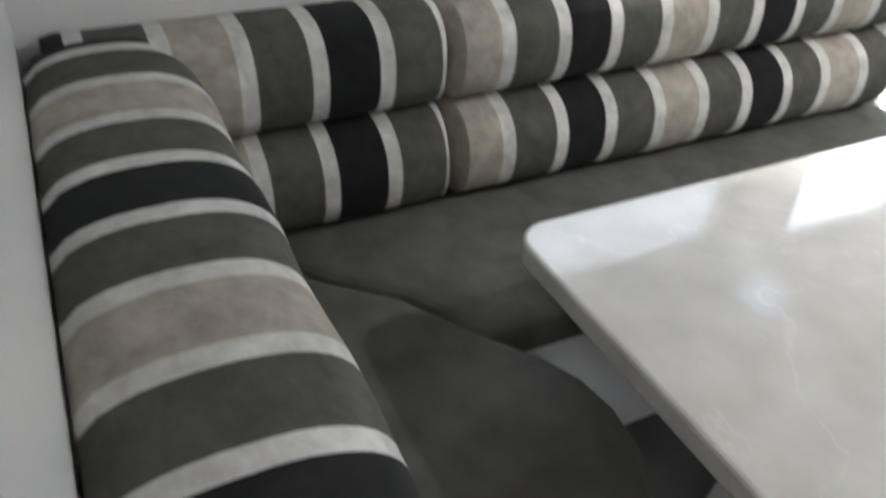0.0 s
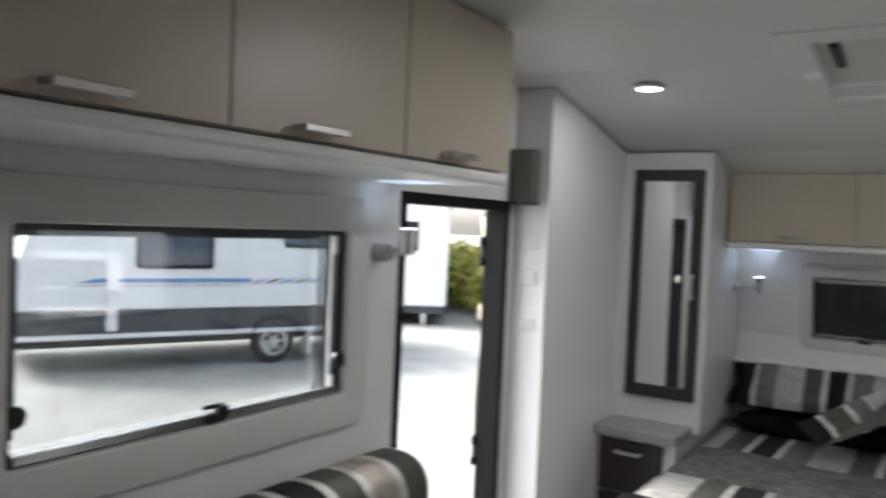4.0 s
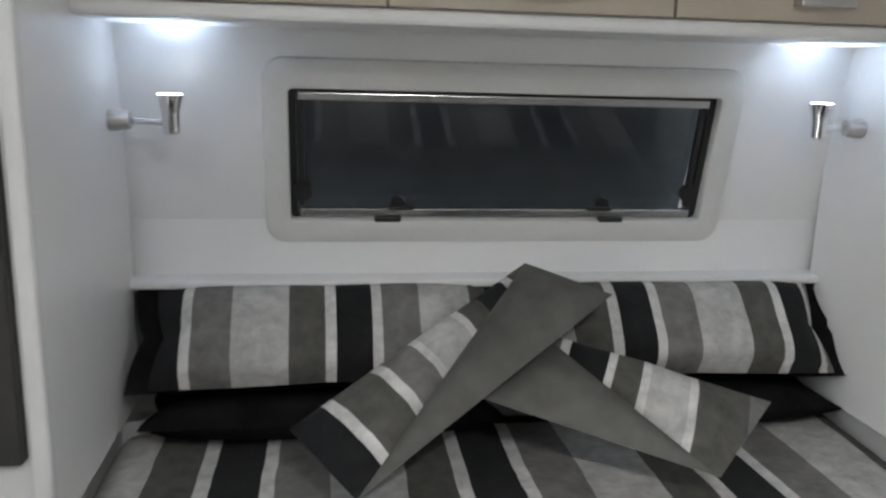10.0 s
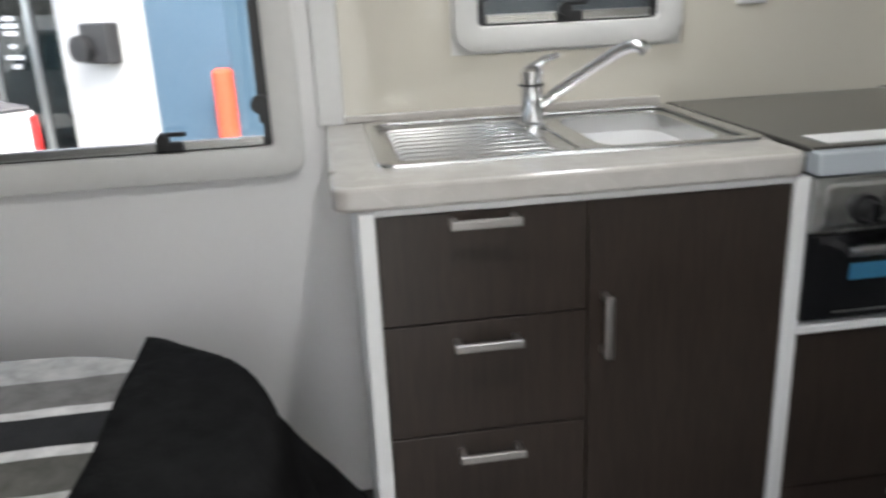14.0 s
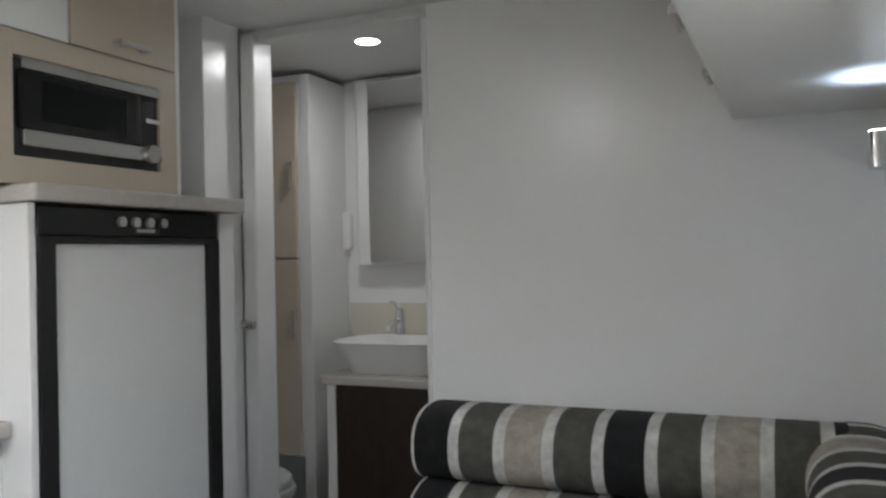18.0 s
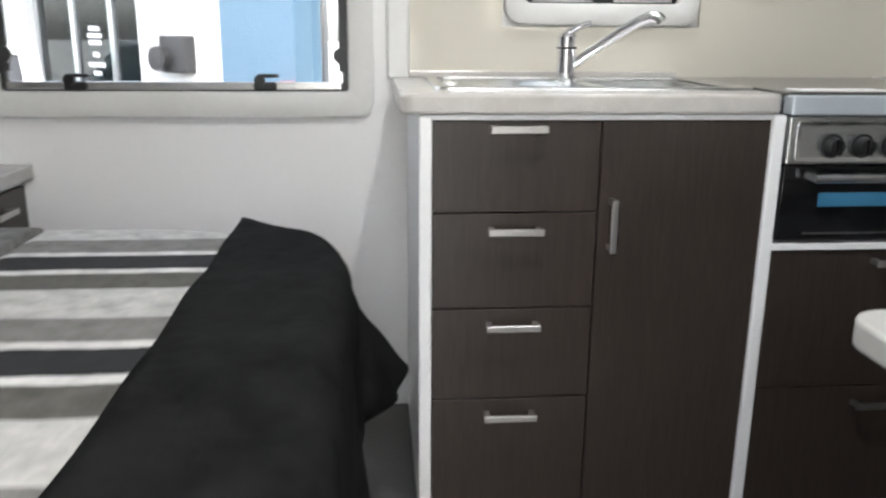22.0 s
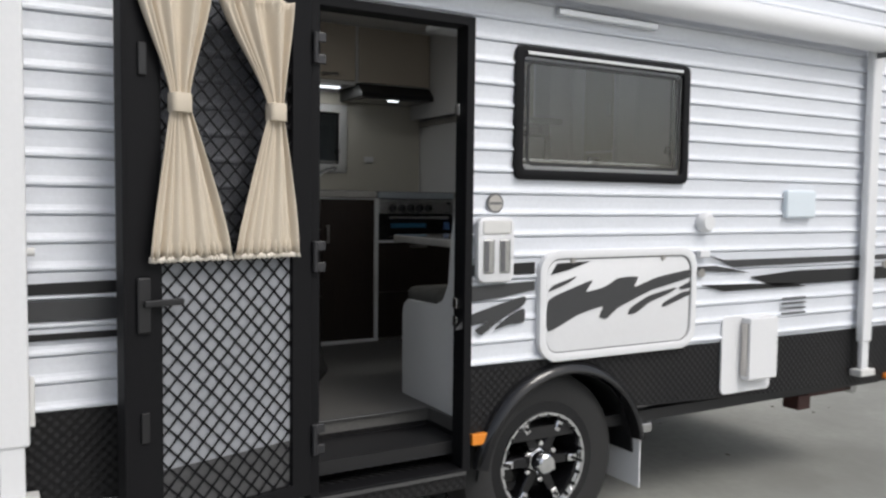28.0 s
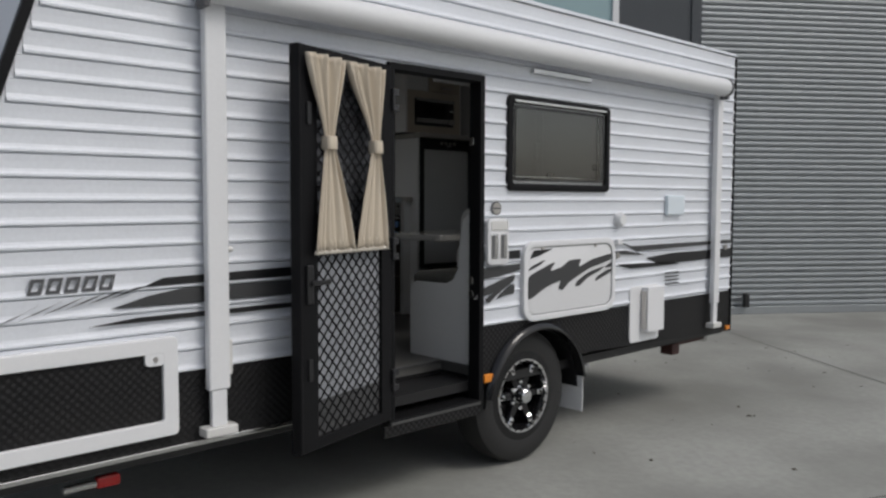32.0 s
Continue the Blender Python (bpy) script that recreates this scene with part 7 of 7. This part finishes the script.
# a third van end-on, with the hedge behind it
nv = thing("distant_caravan", "white caravan seen end-on across the yard", "caravan", (-8.58, 11.7, GROUND), turn=32)
Q2 = lambda name, bm, m_, label="", smooth=False: part(name, bm, m_, nv, label, smooth)
Q2("body", bm_box(-2.3, 0.0, 0.0, 5.2, 0.385, 2.75, 0.05), EXTW, "white body")
Q2("lower_panel", bm_box(-2.25, -0.05, 0.05, 5.1, 0.24, 0.385), DARKP, "dark lower panel")
Q2("end_window", bm_box(-1.7, -0.6, -0.02, 0.01, 1.5, 2.1, 0.01), BLACKGLOSS, "dark end window")
for x in (-2.2, -0.32):
    Q2("wheel", bm_tube([(x, 2.2, 0.30), (x + 0.02, 2.2, 0.30), (x + 0.20, 2.2, 0.30), (x + 0.22, 2.2, 0.30)], [0.25, 0.30, 0.30, 0.25], 24), RUBBER, "black tyre", True)
for x in (-1.9, -0.45):
    Q2("stand", bm_box(x - 0.05, x + 0.05, 0.06, 0.16, 0.0, 0.26, 0.01), STEEL, "steel corner stand")

LEAFY = mat("yellow_green_leaves", (0.34, 0.32, 0.05), 0.6, grain=0.5, scale=3, stain=0.5, stain_scale=1.2, tone=(0.15, 0.16, 0.03))
LEAFD = mat("dark_green_leaves", (0.045, 0.065, 0.028), 0.6, grain=0.5, scale=3, stain=0.5, stain_scale=1, tone=(0.02, 0.032, 0.014))
BARK = mat("grey_brown_bark", (0.14, 0.11, 0.085), 0.9, grain=0.4, scale=12, bump=0.4)


def leaf_cloud(blobs, count, size, seed):
    """Loose small leaves filling round clumps unevenly."""
    rng = np.random.default_rng(seed)
    vs, fs = [], []
    bl_ = np.array(blobs)
    pick = rng.choice(len(bl_), count, p=bl_[:, 3] ** 2 / (bl_[:, 3] ** 2).sum())
    for i in pick:
        x, y, z, r = bl_[i]
        d = rng.normal(size=3)
        d /= np.linalg.norm(d)
        c = np.array((x, y, z)) + d * r * rng.uniform(0.55, 1.12)
        u = rng.normal(size=3)
        u /= np.linalg.norm(u)
        w = np.cross(u, rng.normal(size=3))
        w /= np.linalg.norm(w)
        s = size * rng.uniform(0.6, 1.4)
        k = len(vs)
        vs += [tuple(c - u * s), tuple(c + w * s * 0.45), tuple(c + u * s), tuple(c - w * s * 0.45)]
        fs.append((k, k + 1, k + 2, k + 3))
    me = bpy.data.meshes.new("leaves")
    me.from_pydata(vs, [], fs)
    return me


def leaves(name, blobs, count, size, seed, material, parent):
    me = leaf_cloud(blobs, count, size, seed)
    me.materials.append(material)
    o = new(name, me)
    o.parent = parent
    return o


rnd = random.Random(5)
for k in range(6):
    cx, cy = -11.6 + 1.0 * k, 16.6 - 0.85 * k
    sh = thing("shrub", "yellow-green shrub at the edge of the yard", "shrub", (cx, cy, GROUND), "yard shrubs")
    part("stem", bm_tube([(0, 0, 0), (0.05, 0.02, 0.5), (0.0, 0.1, 0.9)], [0.05, 0.04, 0.02], 8), BARK, sh)
    leaves("crown", [(rnd.uniform(-0.7, 0.7), rnd.uniform(-0.5, 0.5), rnd.uniform(0.35, 1.3), rnd.uniform(0.35, 0.6)) for _ in range(12)], 2600, 0.075, k, LEAFY, sh)
for k, (cx, cy, h) in enumerate(((-11.5, 24.0, 6.5), (-5.5, 25.0, 5.5), (-17.0, 22.0, 7.0), (-34.0, 6.0, 6.0), (-36.0, -2.0, 5.0), (-35.0, 14.0, 7.0), (-38.0, -9.0, 6.0))):
    tr_ = thing("tree", "dark green tree beyond the yard", "tree", (cx, cy, GROUND), "background trees")
    part("trunk", bm_tube([(0, 0, 0), (0.1, 0.0, h * 0.3), (0.0, 0.15, h * 0.6)], [0.22, 0.17, 0.08], 10), BARK, tr_)
    for q in range(4):
        a = q * 1.6 + k
        part("limb", bm_tube([(0.05, 0, h * 0.32), (math.cos(a) * h * 0.16, math.sin(a) * h * 0.16, h * 0.55), (math.cos(a) * h * 0.24, math.sin(a) * h * 0.24, h * 0.72)], [0.09, 0.06, 0.03], 7), BARK, tr_)
    leaves("crown", [(rnd.uniform(-0.3, 0.3) * h, rnd.uniform(-0.3, 0.3) * h, rnd.uniform(0.42, 0.98) * h, rnd.uniform(0.10, 0.19) * h) for _ in range(16)], 3000, 0.16, 40 + k, LEAFD, tr_)

# ---- the shed behind the van with its roller door ----
ROLL = mat("grey_steel_roller_slat", (0.33, 0.35, 0.36), 0.4, metal=0.35, grain=0.12, scale=30, stain=0.2, stain_scale=1.0)
SHEDD = mat("charcoal_shed_panel", (0.055, 0.062, 0.07), 0.6, grain=0.1, scale=20, stain=0.1)
shed = thing("shed", "dark grey shed with a wide steel roller door", "shed", (0.76, -7.2, GROUND), turn=180 + 54.97)
S_ = lambda name, bm, m_, par=shed, label="", smooth=False: part(name, bm, m_, par, label, smooth)
# local x runs along the wall away from the van's corner, local y away from the yard is positive
S_("wall", bm_box(-0.75, -0.62, -0.02, 0.25, 0, 6.5), SHEDD, label="charcoal wall panel")
S_("wall", bm_box(-1.72, -0.75, 0.0, 0.25, 0, 6.5), SHEDD, label="charcoal wall panel")
S_("wall", bm_box(-5.0, -2.9, 0.0, 0.25, 0, 6.5), SHEDD, label="charcoal wall panel")
S_("wall", bm_box(-2.9, -1.72, 0.0, 0.25, 0, 3.55), SHEDD)
S_("wall", bm_box(-2.9, -1.72, 0.0, 0.25, 5.2, 6.5), SHEDD)
shw = S_("window", bm_ring([(-2.9, 3.55), (-1.72, 3.55), (-1.72, 5.2), (-2.9, 5.2)], [(-2.82, 3.63), (-1.80, 3.63), (-1.80, 5.12), (-2.82, 5.12)], "y", -0.03, 0.05), EXTW, label="white framed window")
S_("pane", bm_box(-2.83, -1.79, 0.0, 0.01, 3.62, 5.13), mat("pale_teal_glass", (0.30, 0.42, 0.44), 0.08), shw)
S_("wall", bm_box(8.2, 16.0, 0.0, 0.25, 0, 6.5), SHEDD)
S_("header", bm_box(-0.62, 8.2, 0.0, 0.25, 5.2, 6.5), SHEDD)
dr_ = S_("roller_door", bm_box(-0.62, 8.2, 0.10, 0.14, 0, 5.2), ROLL, label="grey steel roller door")
S_("bottom_bar", bm_box(-0.62, 8.2, 0.02, 0.09, 0.0, 0.10, 0.008), ROLL, dr_, "bottom bar of the roller door")
S_("door_stop", bm_box(0.05, 0.12, -0.05, 0.02, 0.10, 0.28, 0.01), BLACK, dr_)
slat = None
for i in range(68):
    z = 0.10 + i * 0.075
    if slat is None:
        slat = S_("slat", bm_prism([(0.095, 0.0), (0.076, 0.008), (0.066, 0.034), (0.072, 0.062), (0.095, 0.074)], "x", -0.62, 8.2), ROLL, dr_)
        slat.location = (0, 0, z)
    else:
        o = new("slat", slat.data)
        o.parent, o.location = dr_, (0, 0, z)
# cladding boards of the van
for k in range(21):
    z = 0.226 + k * 0.0826
    spans = [(VREAR + 0.012, 2.400 - (z - 0.17) * 0.342)]
    for y0, y1, z0, z1 in ((DOOR[0] - 0.023, DOOR[1] + 0.023, -1, DOOR[3] + 0.02), (OW[0] + 0.01, OW[1] - 0.01, OW[2] + 0.01, OW[3] - 0.01)):
        if z0 < z + 0.04 < z1:
            spans = [q for a, b in spans for q in ((a, min(b, y0)), (max(a, y1), b)) if q[1] - q[0] > 0.01]
    for a, b in spans:
        P("cladding_board", bm_prism([(-1.246, z), (-1.2575, z + 0.001), (-1.2622, z + 0.005), (-1.2622, z + 0.012), (-1.2540, z + 0.020), (-1.2515, z + 0.030), (-1.2530, z + 0.055), (-1.2560, z + 0.078), (-1.246, z + 0.0815)], "y", a, b), CLAD, van)
# joints in the yard's concrete
for i, (a, b) in enumerate((((1.8, -6.9), (-9.0, 0.6)), ((-2.69, -1.24), (-9.0, -16.0)), ((6.0, 3.4), (14.0, -3.0)))):
    d = Vector((b[0] - a[0], b[1] - a[1], 0)).normalized()
    n_ = Vector((-d.y, d.x, 0)) * 0.006
    j_ = bmesh.new()
    j_.faces.new([j_.verts.new((p[0] + s * n_.x, p[1] + s * n_.y, GROUND + 0.004)) for p, s in ((a, -1), (b, -1), (b, 1), (a, 1))])
    setting("ground_joint", j_, mat("dark_joint_filler", (0.10, 0.10, 0.095), 0.9), "dark joint in the concrete", "joint")

leaf_rng = np.random.default_rng(5)
lv, lf = [], []
for i in range(70):
    x, y = leaf_rng.uniform(-3.4, 1.2), leaf_rng.uniform(-6.5, -0.9)
    a, s = leaf_rng.uniform(0, 6.28), leaf_rng.uniform(0.008, 0.026)
    u, w = np.array((math.cos(a), math.sin(a))) * s, np.array((-math.sin(a), math.cos(a))) * s * 0.45
    k = len(lv)
    lv += [(x - u[0], y - u[1], GROUND + 0.004), (x + w[0], y + w[1], GROUND + 0.010), (x + u[0], y + u[1], GROUND + 0.005), (x - w[0], y - w[1], GROUND + 0.004)]
    lf.append((k, k + 1, k + 2, k + 3))
lm = bpy.data.meshes.new("fallen_leaves")
lm.from_pydata(lv, [], lf)
lm.materials.append(mat("dry_brown_leaf", (0.07, 0.055, 0.04), 0.8, grain=0.3))
tagged(new("fallen_leaves", lm), "dry brown leaf scraps on the concrete yard", "leaves", kind="stuff")
